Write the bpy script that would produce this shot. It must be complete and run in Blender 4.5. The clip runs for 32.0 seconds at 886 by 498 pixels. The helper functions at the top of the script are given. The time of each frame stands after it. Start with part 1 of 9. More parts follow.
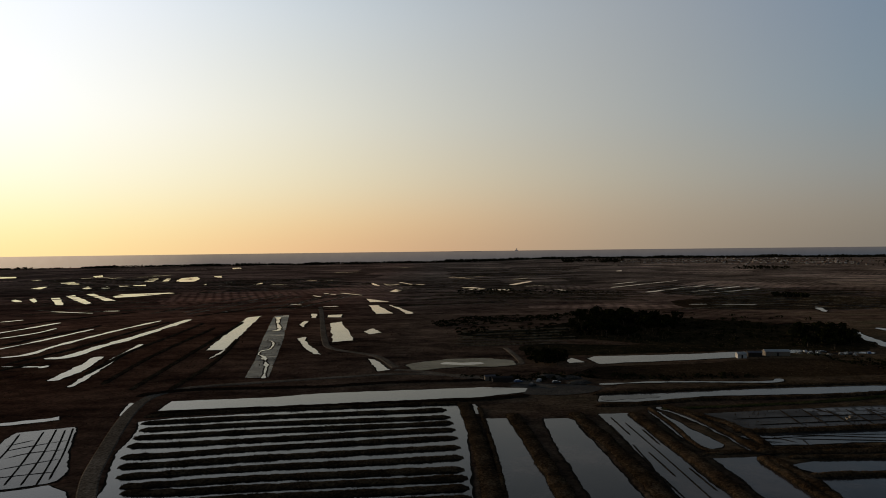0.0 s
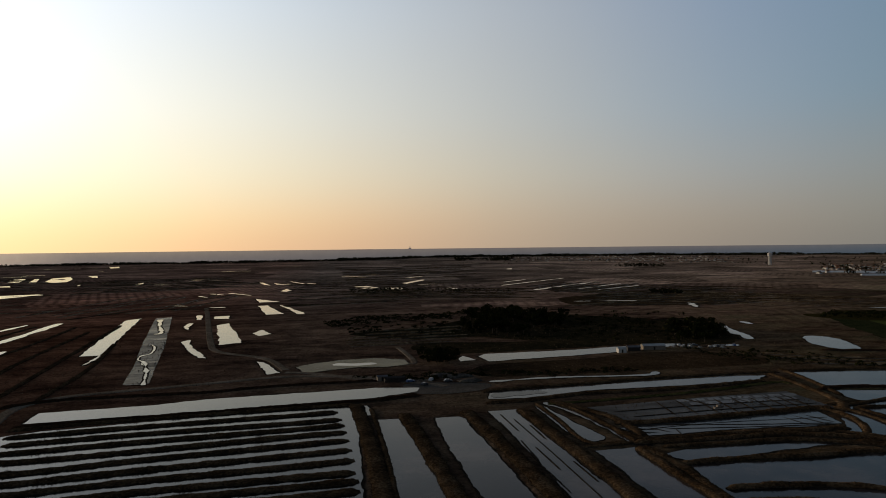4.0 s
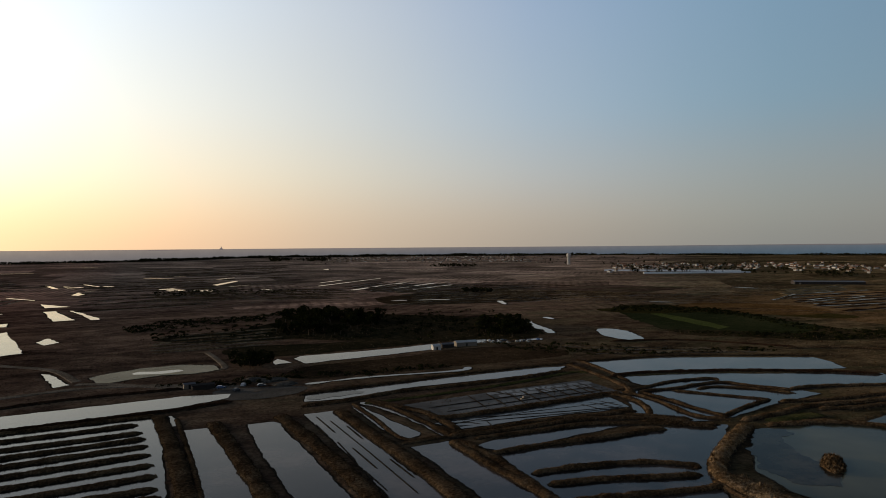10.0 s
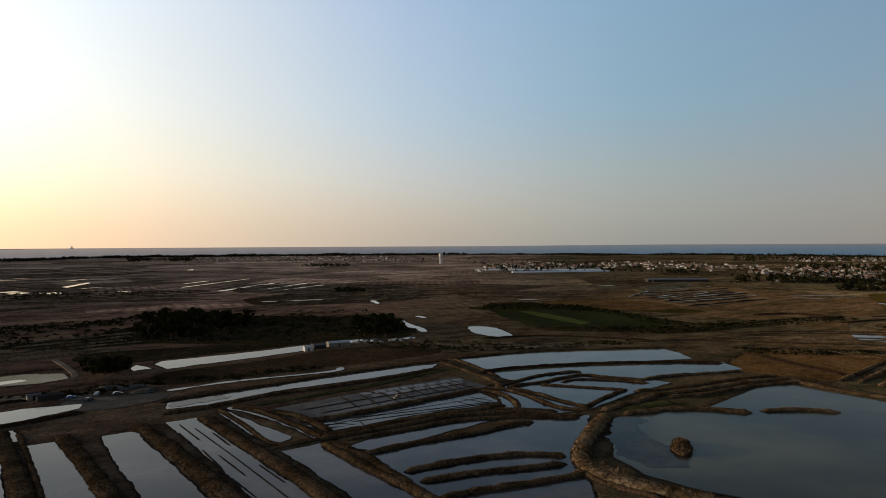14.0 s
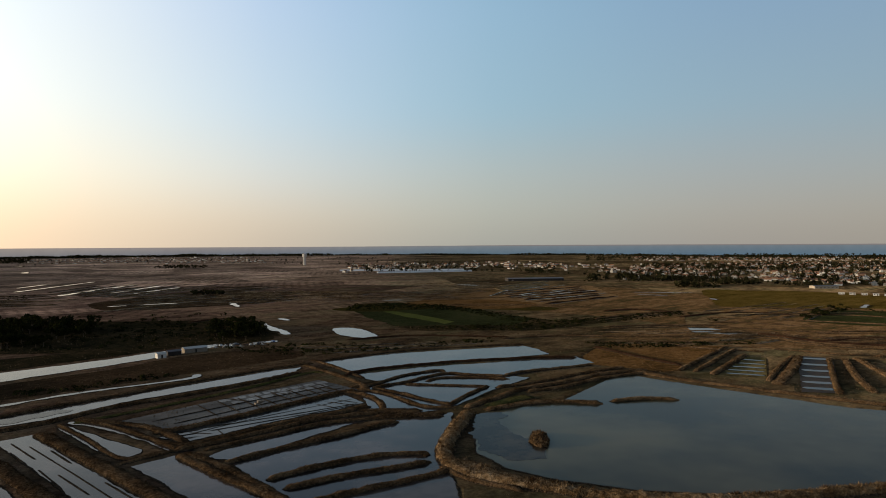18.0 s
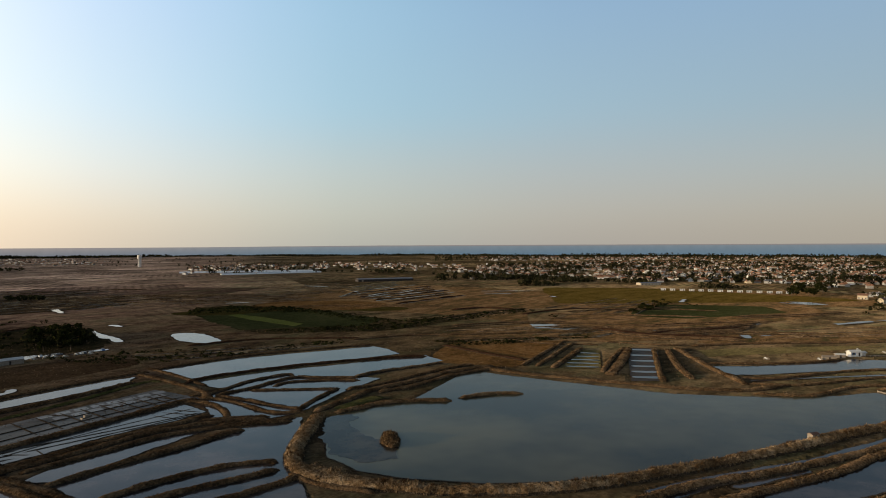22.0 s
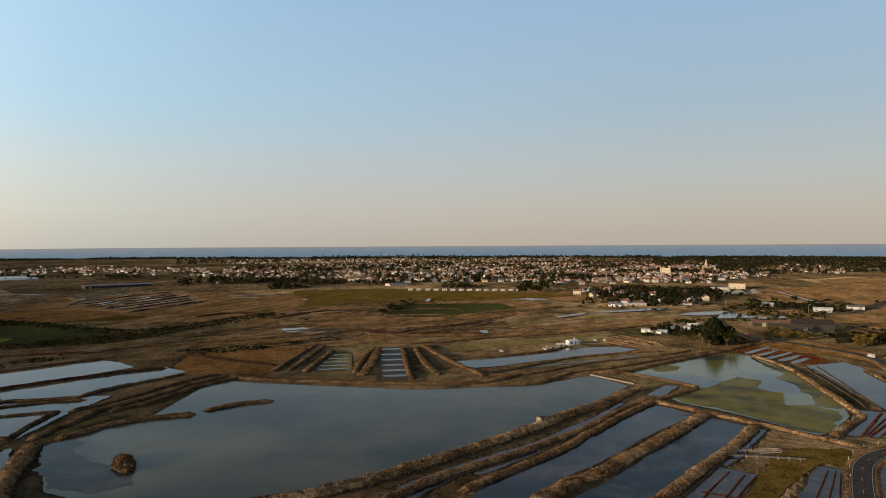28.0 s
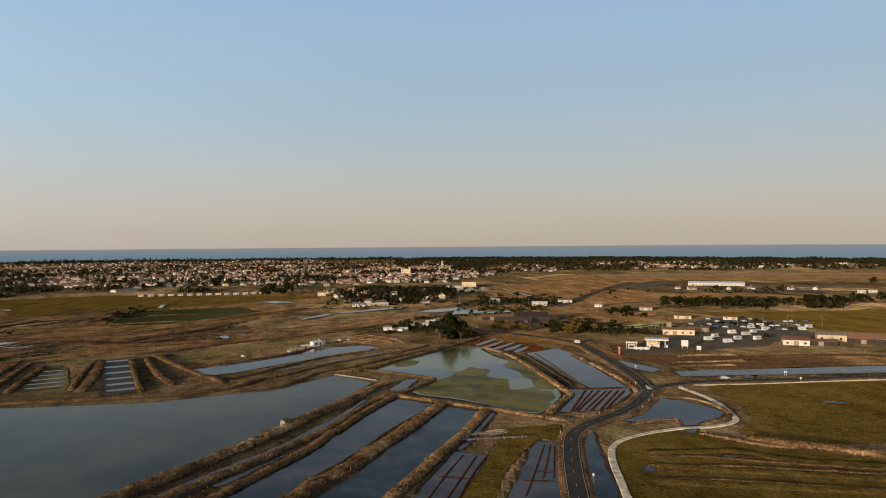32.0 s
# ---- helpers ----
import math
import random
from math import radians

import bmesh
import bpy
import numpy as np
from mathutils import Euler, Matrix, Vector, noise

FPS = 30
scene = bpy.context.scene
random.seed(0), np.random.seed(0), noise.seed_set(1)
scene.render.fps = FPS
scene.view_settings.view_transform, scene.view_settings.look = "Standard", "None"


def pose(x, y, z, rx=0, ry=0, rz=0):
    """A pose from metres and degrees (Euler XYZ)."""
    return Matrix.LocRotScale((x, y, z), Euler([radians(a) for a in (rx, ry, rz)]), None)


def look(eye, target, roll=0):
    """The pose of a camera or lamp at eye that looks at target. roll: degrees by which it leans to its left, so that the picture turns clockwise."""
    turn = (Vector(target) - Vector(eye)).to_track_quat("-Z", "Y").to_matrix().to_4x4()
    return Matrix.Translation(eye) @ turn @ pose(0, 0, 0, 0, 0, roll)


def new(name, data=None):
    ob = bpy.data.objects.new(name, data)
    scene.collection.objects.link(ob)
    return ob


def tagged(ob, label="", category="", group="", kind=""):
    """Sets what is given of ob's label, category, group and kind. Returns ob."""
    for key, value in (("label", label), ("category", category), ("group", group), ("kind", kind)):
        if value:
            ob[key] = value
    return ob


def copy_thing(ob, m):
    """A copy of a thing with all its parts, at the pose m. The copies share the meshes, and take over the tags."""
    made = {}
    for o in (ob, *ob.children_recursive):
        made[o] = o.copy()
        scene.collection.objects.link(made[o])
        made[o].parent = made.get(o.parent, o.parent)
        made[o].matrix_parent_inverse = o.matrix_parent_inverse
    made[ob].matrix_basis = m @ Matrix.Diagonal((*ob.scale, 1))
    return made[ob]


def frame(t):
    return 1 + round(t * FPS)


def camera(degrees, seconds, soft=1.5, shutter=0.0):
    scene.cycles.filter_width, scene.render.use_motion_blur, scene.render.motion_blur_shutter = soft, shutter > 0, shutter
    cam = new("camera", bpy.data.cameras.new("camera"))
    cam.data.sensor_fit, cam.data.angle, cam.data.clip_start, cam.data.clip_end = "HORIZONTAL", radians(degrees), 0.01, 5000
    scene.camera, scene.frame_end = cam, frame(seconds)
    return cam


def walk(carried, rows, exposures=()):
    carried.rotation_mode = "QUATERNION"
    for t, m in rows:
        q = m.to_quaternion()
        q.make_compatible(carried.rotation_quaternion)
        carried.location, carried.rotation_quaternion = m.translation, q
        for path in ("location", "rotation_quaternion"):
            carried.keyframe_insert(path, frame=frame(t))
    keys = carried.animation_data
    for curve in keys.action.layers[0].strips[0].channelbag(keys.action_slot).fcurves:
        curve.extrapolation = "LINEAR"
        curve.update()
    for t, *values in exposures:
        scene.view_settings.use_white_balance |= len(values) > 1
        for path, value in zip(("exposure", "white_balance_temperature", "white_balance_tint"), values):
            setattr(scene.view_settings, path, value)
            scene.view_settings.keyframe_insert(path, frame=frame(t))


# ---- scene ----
cam = camera(64.7, 32.0, soft=0.95)
# seconds, x, y, z, yaw, pitch, lean to the right: a drone that hovers and turns to its right
ROWS = [
    (0.0, -0.00, -0.00, 65.00, -0.00, 0.01, 0.68),
    (1.0, 0.13, 0.04, 65.58, -1.88, -0.11, 0.76),
    (2.0, 0.37, 0.14, 65.76, -3.79, -0.15, 0.71),
    (3.0, 0.57, 0.26, 65.85, -6.21, -0.19, 0.68),
    (4.0, 0.62, 0.47, 65.94, -8.70, -0.24, 0.63),
    (5.0, 0.70, 0.74, 65.88, -11.17, -0.24, 0.62),
    (6.0, 0.78, 1.09, 65.76, -13.65, -0.24, 0.54),
    (7.0, 0.84, 1.54, 65.71, -16.12, -0.27, 0.56),
    (8.0, 1.03, 1.59, 65.69, -18.59, -0.30, 0.53),
    (9.0, 1.09, 1.72, 65.67, -21.01, -0.33, 0.47),
    (10.0, 1.10, 1.89, 65.52, -23.58, -0.33, 0.43),
    (11.0, 1.28, 2.13, 65.37, -26.17, -0.37, 0.40),
    (12.0, 1.43, 2.26, 65.26, -28.73, -0.38, 0.35),
    (13.0, 1.33, 2.35, 65.17, -31.36, -0.38, 0.32),
    (14.0, 1.33, 2.38, 65.26, -33.94, -0.41, 0.28),
    (15.0, 1.36, 2.34, 65.38, -36.50, -0.41, 0.29),
    (16.0, 1.26, 2.28, 65.44, -39.14, -0.40, 0.26),
    (17.0, 1.30, 2.36, 65.43, -42.02, -0.40, 0.24),
    (18.0, 1.59, 2.64, 65.38, -44.96, -0.42, 0.26),
    (19.0, 1.85, 2.85, 65.28, -47.95, -0.41, 0.27),
    (20.0, 2.11, 3.13, 65.34, -50.95, -0.41, 0.25),
    (21.0, 2.37, 3.52, 65.33, -54.05, -0.42, 0.25),
    (22.0, 2.73, 3.87, 65.21, -57.21, -0.43, 0.27),
    (23.0, 3.33, 4.15, 65.07, -60.39, -0.43, 0.30),
    (24.0, 3.84, 4.50, 65.03, -63.57, -0.41, 0.29),
    (25.0, 4.02, 4.67, 65.09, -66.84, -0.38, 0.32),
    (26.0, 4.22, 4.75, 65.21, -70.27, -0.37, 0.30),
    (27.0, 4.47, 4.92, 65.28, -73.78, -0.37, 0.32),
    (28.0, 4.84, 5.14, 65.36, -77.41, -0.36, 0.33),
    (29.0, 5.03, 5.22, 65.02, -81.70, -0.29, 0.40),
    (29.5, 5.22, 5.17, 64.93, -83.93, -0.29, 0.41),
    (30.0, 5.43, 5.08, 64.88, -86.20, -0.30, 0.43),
    (30.5, 5.59, 4.99, 64.82, -88.87, -0.32, 0.46),
    (31.0, 5.78, 4.90, 64.65, -92.00, -0.29, 0.47),
    (31.5, 6.05, 4.84, 64.41, -95.28, -0.29, 0.48),
    (32.0, 6.35, 4.82, 64.19, -98.09, -0.29, 0.45),
]
STOPS = [(0.0, -1.77, 6520, 11), (3.0, -1.55, 6450, 12), (6.0, -1.33, 6430, 12), (13.0, -0.76, 6420, 12), (16.0, -0.55, 6530, 11), (19.0, -0.36, 6650, 10), (22.0, -0.17, 6690, 10), (25.0, -0.04, 6760, 11), (28.0, 0.02, 6810, 13), (32.0, 0.02, 6890, 14)]


def aim(x, y, z, yaw, pitch, lean):
    turn = Euler((0, 0, radians(yaw))).to_matrix() @ Euler((radians(90 + pitch), 0, 0)).to_matrix() @ Euler((0, 0, radians(-lean))).to_matrix()
    return Matrix.Translation((x, y, z)) @ turn.to_4x4()


walk(cam, [(t, aim(x, y, z, yaw, pitch, lean)) for t, x, y, z, yaw, pitch, lean in ROWS], STOPS)

# ---- light: a low evening sun on the left of the first view ----
SUN_YAW, SUN_UP = 47.0, 6.5
SUN_WAY = Vector((-math.sin(radians(SUN_YAW)) * math.cos(radians(SUN_UP)), math.cos(radians(SUN_YAW)) * math.cos(radians(SUN_UP)), math.sin(radians(SUN_UP))))
sun = new("sun", bpy.data.lights.new("sun", "SUN"))
sun.data.energy, sun.data.angle, sun.data.color = 5.3, radians(0.6), (1.0, 0.77, 0.485)
sun.matrix_world = look(SUN_WAY * 100, (0, 0, 0))


class Nodes:
    """Short-hand for a node tree."""

    def __init__(self, tree):
        self.tree = tree

    def add(self, kind, **values):
        node = self.tree.nodes.new(kind)
        for key, value in values.items():
            if key in node.inputs:
                node.inputs[key].default_value = value
        return node

    def join(self, a, out, b, inp):
        self.tree.links.new(a.outputs[out], b.inputs[inp])

    def math(self, op, a, b=None, clamp=False):
        node = self.tree.nodes.new("ShaderNodeMath")
        node.operation, node.use_clamp = op, clamp
        for i, v in enumerate((a, b)):
            if v is None:
                continue
            if isinstance(v, (int, float)):
                node.inputs[i].default_value = v
            else:
                self.tree.links.new(v, node.inputs[i])
        return node.outputs[0]

    def mix(self, fac, a, b, how="MIX"):
        node = self.tree.nodes.new("ShaderNodeMix")
        node.data_type, node.blend_type = "RGBA", how
        for i, v in ((0, fac), (6, a), (7, b)):
            if isinstance(v, (int, float)):
                node.inputs[i].default_value = v
            elif isinstance(v, tuple):
                node.inputs[i].default_value = (*v, 1)
            else:
                self.tree.links.new(v, node.inputs[i])
        return node.outputs[2]

    def ramp(self, fac, stops, ease="LINEAR"):
        node = self.tree.nodes.new("ShaderNodeValToRGB")
        node.color_ramp.interpolation = ease
        while len(node.color_ramp.elements) < len(stops):
            node.color_ramp.elements.new(0.5)
        for e, (p, c) in zip(node.color_ramp.elements, stops):
            e.position, e.color = p, (*c, 1) if isinstance(c, tuple) else (c, c, c, 1)
        self.tree.links.new(fac, node.inputs[0])
        return node.outputs[0]

    def noise(self, where, scale, detail=4.0, rough=0.55, stretch=None):
        if stretch:
            m = self.tree.nodes.new("ShaderNodeMapping")
            m.inputs["Scale"].default_value, m.inputs["Rotation"].default_value = (*stretch[:2], 1), (0, 0, radians(stretch[2]))
            self.tree.links.new(where, m.inputs[0])
            where = m.outputs[0]
        node = self.tree.nodes.new("ShaderNodeTexNoise")
        node.inputs["Scale"].default_value, node.inputs["Detail"].default_value, node.inputs["Roughness"].default_value = scale, detail, rough
        self.tree.links.new(where, node.inputs["Vector"])
        return node.outputs[0]


def sun_side(n, where):
    """0 away from the sun, 1 towards it, by the compass only."""
    flat = n.tree.nodes.new("ShaderNodeVectorMath")
    flat.operation = "MULTIPLY"
    flat.inputs[1].default_value = (1, 1, 0)
    n.tree.links.new(where, flat.inputs[0])
    unit = n.tree.nodes.new("ShaderNodeVectorMath")
    unit.operation = "NORMALIZE"
    n.tree.links.new(flat.outputs[0], unit.inputs[0])
    dot = n.tree.nodes.new("ShaderNodeVectorMath")
    dot.operation = "DOT_PRODUCT"
    dot.inputs[1].default_value = Vector((SUN_WAY.x, SUN_WAY.y, 0)).normalized()
    n.tree.links.new(unit.outputs[0], dot.inputs[0])
    return n.math("MULTIPLY_ADD", dot.outputs["Value"], 0.5), dot.outputs["Value"]


world = bpy.data.worlds.new("evening_sky")
scene.world = world
world.use_nodes = True
w = Nodes(world.node_tree)
back = world.node_tree.nodes["Background"]
sky = w.add("ShaderNodeTexSky")
sky.sky_type, sky.sun_disc, sky.sun_elevation = "NISHITA", False, radians(SUN_UP)
sky.sun_rotation = radians(-SUN_YAW)
sky.air_density, sky.dust_density, sky.ozone_density, sky.altitude = 1.0, 1.2, 2.0, 60


def tone(r, g, b):
    """Display colour, 0 to 255, as light."""
    return tuple((c / 255) ** 2.2 for c in (r, g, b))


def lift(c, k):
    return tuple(v * k for v in c)


# colours by height above the horizon (sine), one band for each bearing from the sun, in degrees
coords = w.add("ShaderNodeTexCoord").outputs["Generated"]
parts = w.add("ShaderNodeSeparateXYZ")
w.tree.links.new(coords, parts.inputs[0])
up = w.math("MAXIMUM", parts.outputs["Z"], 0.0)
HEIGHTS = (0.0, 0.035, 0.095, 0.18, 0.335, 0.62, 1.0)
ZENITH = tone(16, 27, 50)
BAND_15 = (3.8, tone(255, 226, 157), tone(255, 243, 181), tone(255, 252, 224), tone(258, 259, 254), tone(243, 249, 259), tone(103, 121, 145))
BAND_32 = (3.25, tone(252, 203, 151), tone(255, 222, 164), tone(252, 241, 204), tone(247, 245, 227), tone(221, 232, 239), tone(89, 109, 135))
BAND_47 = (2.85, tone(220, 180, 142), tone(236, 198, 153), tone(231, 217, 186), tone(220, 220, 208), tone(198, 209, 217), tone(66, 86, 114))
BAND_62 = (1.8, tone(219, 197, 170), tone(229, 208, 179), tone(235, 228, 206), tone(225, 229, 224), tone(210, 220, 228), tone(66, 88, 120))
BAND_78 = (1.47, tone(194, 182, 166), tone(211, 198, 178), tone(209, 214, 212), tone(192, 214, 230), tone(176, 202, 233), tone(56, 78, 110))
BAND_95 = (1.02, tone(185, 188, 181), tone(203, 207, 195), tone(201, 215, 213), tone(176, 216, 237), tone(168, 212, 242), tone(48, 70, 104))
BAND_112 = (1.0, tone(182, 177, 170), tone(195, 191, 181), tone(189, 198, 200), tone(170, 202, 221), tone(154, 191, 226), tone(42, 64, 98))
BAND_140 = (1.01, tone(179, 172, 159), tone(187, 181, 168), tone(181, 190, 190), tone(162, 187, 203), tone(148, 183, 217), tone(38, 58, 90))
BANDS = ((15, BAND_15), (32, BAND_32), (47, BAND_47), (62, BAND_62), (78, BAND_78), (95, BAND_95), (112, BAND_112), (140, BAND_140))
_, facing = sun_side(w, coords)


def gradient(band):
    """The band's colours on a close grid, rounded off where they change slope."""
    grid = np.linspace(0, 0.36, 25)
    colours = [lift(c, band[0]) for c in band[1:6]] + [band[6], ZENITH]
    cols = []
    for k in range(3):
        v = np.interp(grid, HEIGHTS, [c[k] for c in colours])
        soft = np.convolve(np.pad(v, 2, mode="edge"), np.array([1, 2, 3, 2, 1]) / 9, mode="valid")
        cols.append(np.concatenate([soft, np.interp([0.45, 0.62, 0.8, 1.0], HEIGHTS, [c[k] for c in colours])]))
    return [(float(h), tuple(float(c[i]) for c in cols)) for i, h in enumerate([*grid, 0.45, 0.62, 0.8, 1.0])]


def share(k):
    """How much of band k a bearing takes, 0 to 180 degrees: smooth, and one in all."""
    bearings = np.linspace(0, 180, 31)
    fine = np.linspace(-20, 200, 441)
    hat = np.interp(fine, [d for d, _ in BANDS], np.eye(len(BANDS))[k])
    hat = np.convolve(np.pad(hat, 24, mode="edge"), np.hanning(49) / np.hanning(49).sum(), mode="valid")
    return [(float(d / 180), float(v)) for d, v in zip(bearings, np.interp(bearings, fine, hat))]


bearing = w.math("MULTIPLY", w.math("ARCCOSINE", facing), 1 / math.pi)
col = (0.0, 0.0, 0.0)
for k, (_, band) in enumerate(BANDS):
    col = w.mix(w.ramp(bearing, share(k)), col, w.ramp(up, gradient(band)), "ADD")
nishita = w.mix(1.0, sky.outputs[0], (0.09, 0.09, 0.09), "MULTIPLY")
col = w.mix(0.06, col, nishita)
below = w.math("LESS_THAN", parts.outputs["Z"], -0.0035)
col = w.mix(below, col, (0.06, 0.05, 0.04))
w.tree.links.new(col, back.inputs[0])
back.inputs[1].default_value = 1.0


# ---- materials ----
MATS = {}


def material(name, rough=0.9, spec=0.2):
    m = bpy.data.materials.new(name)
    m.use_nodes = True
    n = Nodes(m.node_tree)
    shader = m.node_tree.nodes["Principled BSDF"]
    shader.inputs["Roughness"].default_value = rough
    shader.inputs["Specular IOR Level"].default_value = spec
    MATS[name] = m
    place = n.add("ShaderNodeNewGeometry").outputs["Position"]
    return m, n, shader, place


def bumped(n, shader, height, strength, distance):
    b = n.add("ShaderNodeBump", Strength=strength, Distance=distance)
    n.tree.links.new(height, b.inputs["Height"])
    n.join(b, 0, shader, "Normal")


def earth(name, low, mid, high, coarse=0.03, fine=1.2, rough=0.95, bump=0.4, stretch=None, islands=False, matt=1.0):
    """Grass, soil and mud: patches, tufts and grain at three sizes."""
    m, n, shader, place = material(name, rough, 0.1 if name in ("wet_mud", "ditch_mud") else 0.0)
    shader.inputs["Diffuse Roughness"].default_value = matt
    a = n.noise(place, coarse, 5, 0.6, stretch)
    b = n.noise(place, coarse * 9, 5, 0.65)
    c = n.noise(place, fine, 3, 0.6)
    f = n.math("ADD", n.math("MULTIPLY", a, 0.5), n.math("MULTIPLY", b, 0.5))
    col = n.ramp(f, [(0.40, low), (0.5, mid), (0.60, high)])
    grain = n.ramp(c, [(0.32, 0.45), (0.68, 1.35)])
    col = n.mix(1.0, col, grain, "MULTIPLY")
    if islands:
        r = n.add("ShaderNodeNewGeometry").outputs["Random Per Island"]
        col = n.mix(1.0, col, n.ramp(r, [(0.0, 0.6), (1.0, 1.35)]), "MULTIPLY")
    n.tree.links.new(col, shader.inputs["Base Color"])
    bumped(n, shader, c, bump, 0.45)
    return m


def plain(name, colour, rough=0.7, vary=0.25, scale=0.6, metal=0.0, spec=0.3, objects=0.0):
    """Paint, plaster, sheet metal, tiles: one colour with stains and a little difference from piece to piece."""
    m, n, shader, place = material(name, rough, spec)
    shader.inputs["Metallic"].default_value = metal
    a = n.noise(place, scale, 5, 0.6)
    col = n.mix(1.0, colour, n.ramp(a, [(0.3, 1 - vary), (0.7, 1 + vary * 0.4)]), "MULTIPLY")
    if objects:
        r = n.add("ShaderNodeObjectInfo").outputs["Random"]
        col = n.mix(1.0, col, n.ramp(r, [(0.0, 1 - objects), (1.0, 1.0)]), "MULTIPLY")
    n.tree.links.new(col, shader.inputs["Base Color"])
    return m


def water_like(name, deep, shoal, patch=0.03, edge=(0.42, 0.62), rough=0.07, wave=0.09, still=0.22, gusts=1.6, index=1.33):
    """Shallow salt water: a murky bed below, a mirror above, wind patches on it."""
    m, n, shader, place = material(name, rough, 0.15)
    shader.inputs["IOR"].default_value = index
    bed = n.noise(place, patch, 4, 0.6)
    col = n.mix(n.ramp(bed, [(edge[0], 0.0), (edge[1], 1.0)]), deep, shoal)
    n.tree.links.new(col, shader.inputs["Base Color"])
    wind = n.noise(place, 0.018, 4, 0.6, (1, 2.5, 35))
    cats = n.noise(place, 0.09, 4, 0.65, (1, 2.2, -30))
    wind = n.math("ADD", n.math("MULTIPLY", wind, 0.6), n.math("MULTIPLY", cats, 0.4))
    n.tree.links.new(n.ramp(wind, [(0.42, rough * 0.85), (0.60, rough * gusts)]), shader.inputs["Roughness"])
    ripple = n.noise(place, 1.6, 2, 0.5)
    bumped(n, shader, ripple, still, wave)
    return m




def marsh_ground():
    """Sea-purslane and rush ground towards the coast, drier and more golden grass towards the town; sun glare and haze
    are in the colour.
    """
    m, n, shader, place = material("marsh_grass", 0.95, 0.0)
    shader.inputs["Diffuse Roughness"].default_value = 1.0
    big, mid, small, grain = n.noise(place, 0.009, 5, 0.6, (1, 2.6, 20)), n.noise(place, 0.035, 5, 0.65, (1, 1.8, -25)), n.noise(place, 0.11, 5, 0.65), n.noise(place, 0.6, 3, 0.6)
    f = n.math("ADD", n.math("MULTIPLY", big, 0.4), n.math("ADD", n.math("MULTIPLY", mid, 0.35), n.math("MULTIPLY", small, 0.25)))
    # wet tones raised: part of the sun's glare is put into the colour
    wet = n.ramp(f, [(0.40, (0.058, 0.033, 0.022)), (0.5, (0.185, 0.106, 0.066)), (0.60, (0.355, 0.212, 0.129))])
    dry = n.ramp(f, [(0.39, (0.019, 0.0150, 0.0090)), (0.46, (0.056, 0.0395, 0.022)), (0.53, (0.109, 0.076, 0.0415)), (0.62, (0.172, 0.121, 0.069))])
    xyz = n.add("ShaderNodeSeparateXYZ")
    n.tree.links.new(place, xyz.inputs[0])
    side = n.math("ADD", n.math("SUBTRACT", xyz.outputs[0], n.math("MULTIPLY", xyz.outputs[1], 0.9)), n.math("MULTIPLY", n.math("SUBTRACT", big, 0.5), 900.0))
    zone = n.math("MULTIPLY", n.math("ADD", side, 420.0), 1 / 520.0, True)
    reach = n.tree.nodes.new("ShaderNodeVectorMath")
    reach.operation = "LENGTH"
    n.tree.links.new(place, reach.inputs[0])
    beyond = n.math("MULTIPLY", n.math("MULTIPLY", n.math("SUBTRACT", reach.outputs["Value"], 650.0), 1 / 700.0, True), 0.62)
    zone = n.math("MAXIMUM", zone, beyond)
    olive = n.ramp(n.noise(place, 0.014, 4, 0.6, (1, 2.2, 50)), [(0.50, 0.0), (0.60, 0.75)])
    dry = n.mix(olive, dry, n.mix(1.0, dry, (0.66, 0.86, 0.80), "MULTIPLY"))
    # wet ground reddened to the left of the first view: sun flare put into the colour
    west_flare = n.math("MULTIPLY", n.math("SUBTRACT", -30.0, xyz.outputs[0]), 1 / 160.0, True)
    wet = n.mix(west_flare, wet, n.mix(1.0, wet, (1.45, 0.98, 0.80), "MULTIPLY"))
    col = n.mix(n.ramp(zone, [(0.0, 0.0), (1.0, 1.0)], "EASE"), wet, dry)
    col = n.mix(1.0, col, n.ramp(grain, [(0.3, 0.5), (0.7, 1.3)]), "MULTIPLY")
    # old pans and strips: plots of their own tone, ridged each in its own direction, further out
    plots = n.add("ShaderNodeTexVoronoi", Scale=0.0065)
    n.tree.links.new(place, plots.inputs["Vector"])
    rgb = n.add("ShaderNodeSeparateColor")
    n.join(plots, "Color", rgb, 0)
    turn = n.add("ShaderNodeVectorRotate")
    turn.rotation_type = "Z_AXIS"
    n.tree.links.new(place, turn.inputs["Vector"])
    n.tree.links.new(n.math("MULTIPLY", rgb.outputs[0], 3.1), turn.inputs["Angle"])
    bands = n.add("ShaderNodeTexWave", Scale=0.026, Distortion=2.2, Detail=3.0)
    bands.inputs["Detail Scale"].default_value = 0.35
    n.join(turn, 0, bands, "Vector")
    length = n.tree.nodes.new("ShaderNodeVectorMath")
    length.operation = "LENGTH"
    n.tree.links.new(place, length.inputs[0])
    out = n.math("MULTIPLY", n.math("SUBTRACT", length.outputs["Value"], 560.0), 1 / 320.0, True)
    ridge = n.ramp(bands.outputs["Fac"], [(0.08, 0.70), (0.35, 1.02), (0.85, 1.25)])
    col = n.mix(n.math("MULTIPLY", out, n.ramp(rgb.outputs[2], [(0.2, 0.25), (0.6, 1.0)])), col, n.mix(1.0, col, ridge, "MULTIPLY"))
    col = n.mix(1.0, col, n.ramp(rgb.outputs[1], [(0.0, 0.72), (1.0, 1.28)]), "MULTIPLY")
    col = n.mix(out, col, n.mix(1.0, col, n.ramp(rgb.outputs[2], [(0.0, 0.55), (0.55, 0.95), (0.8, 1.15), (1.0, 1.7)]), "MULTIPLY"))
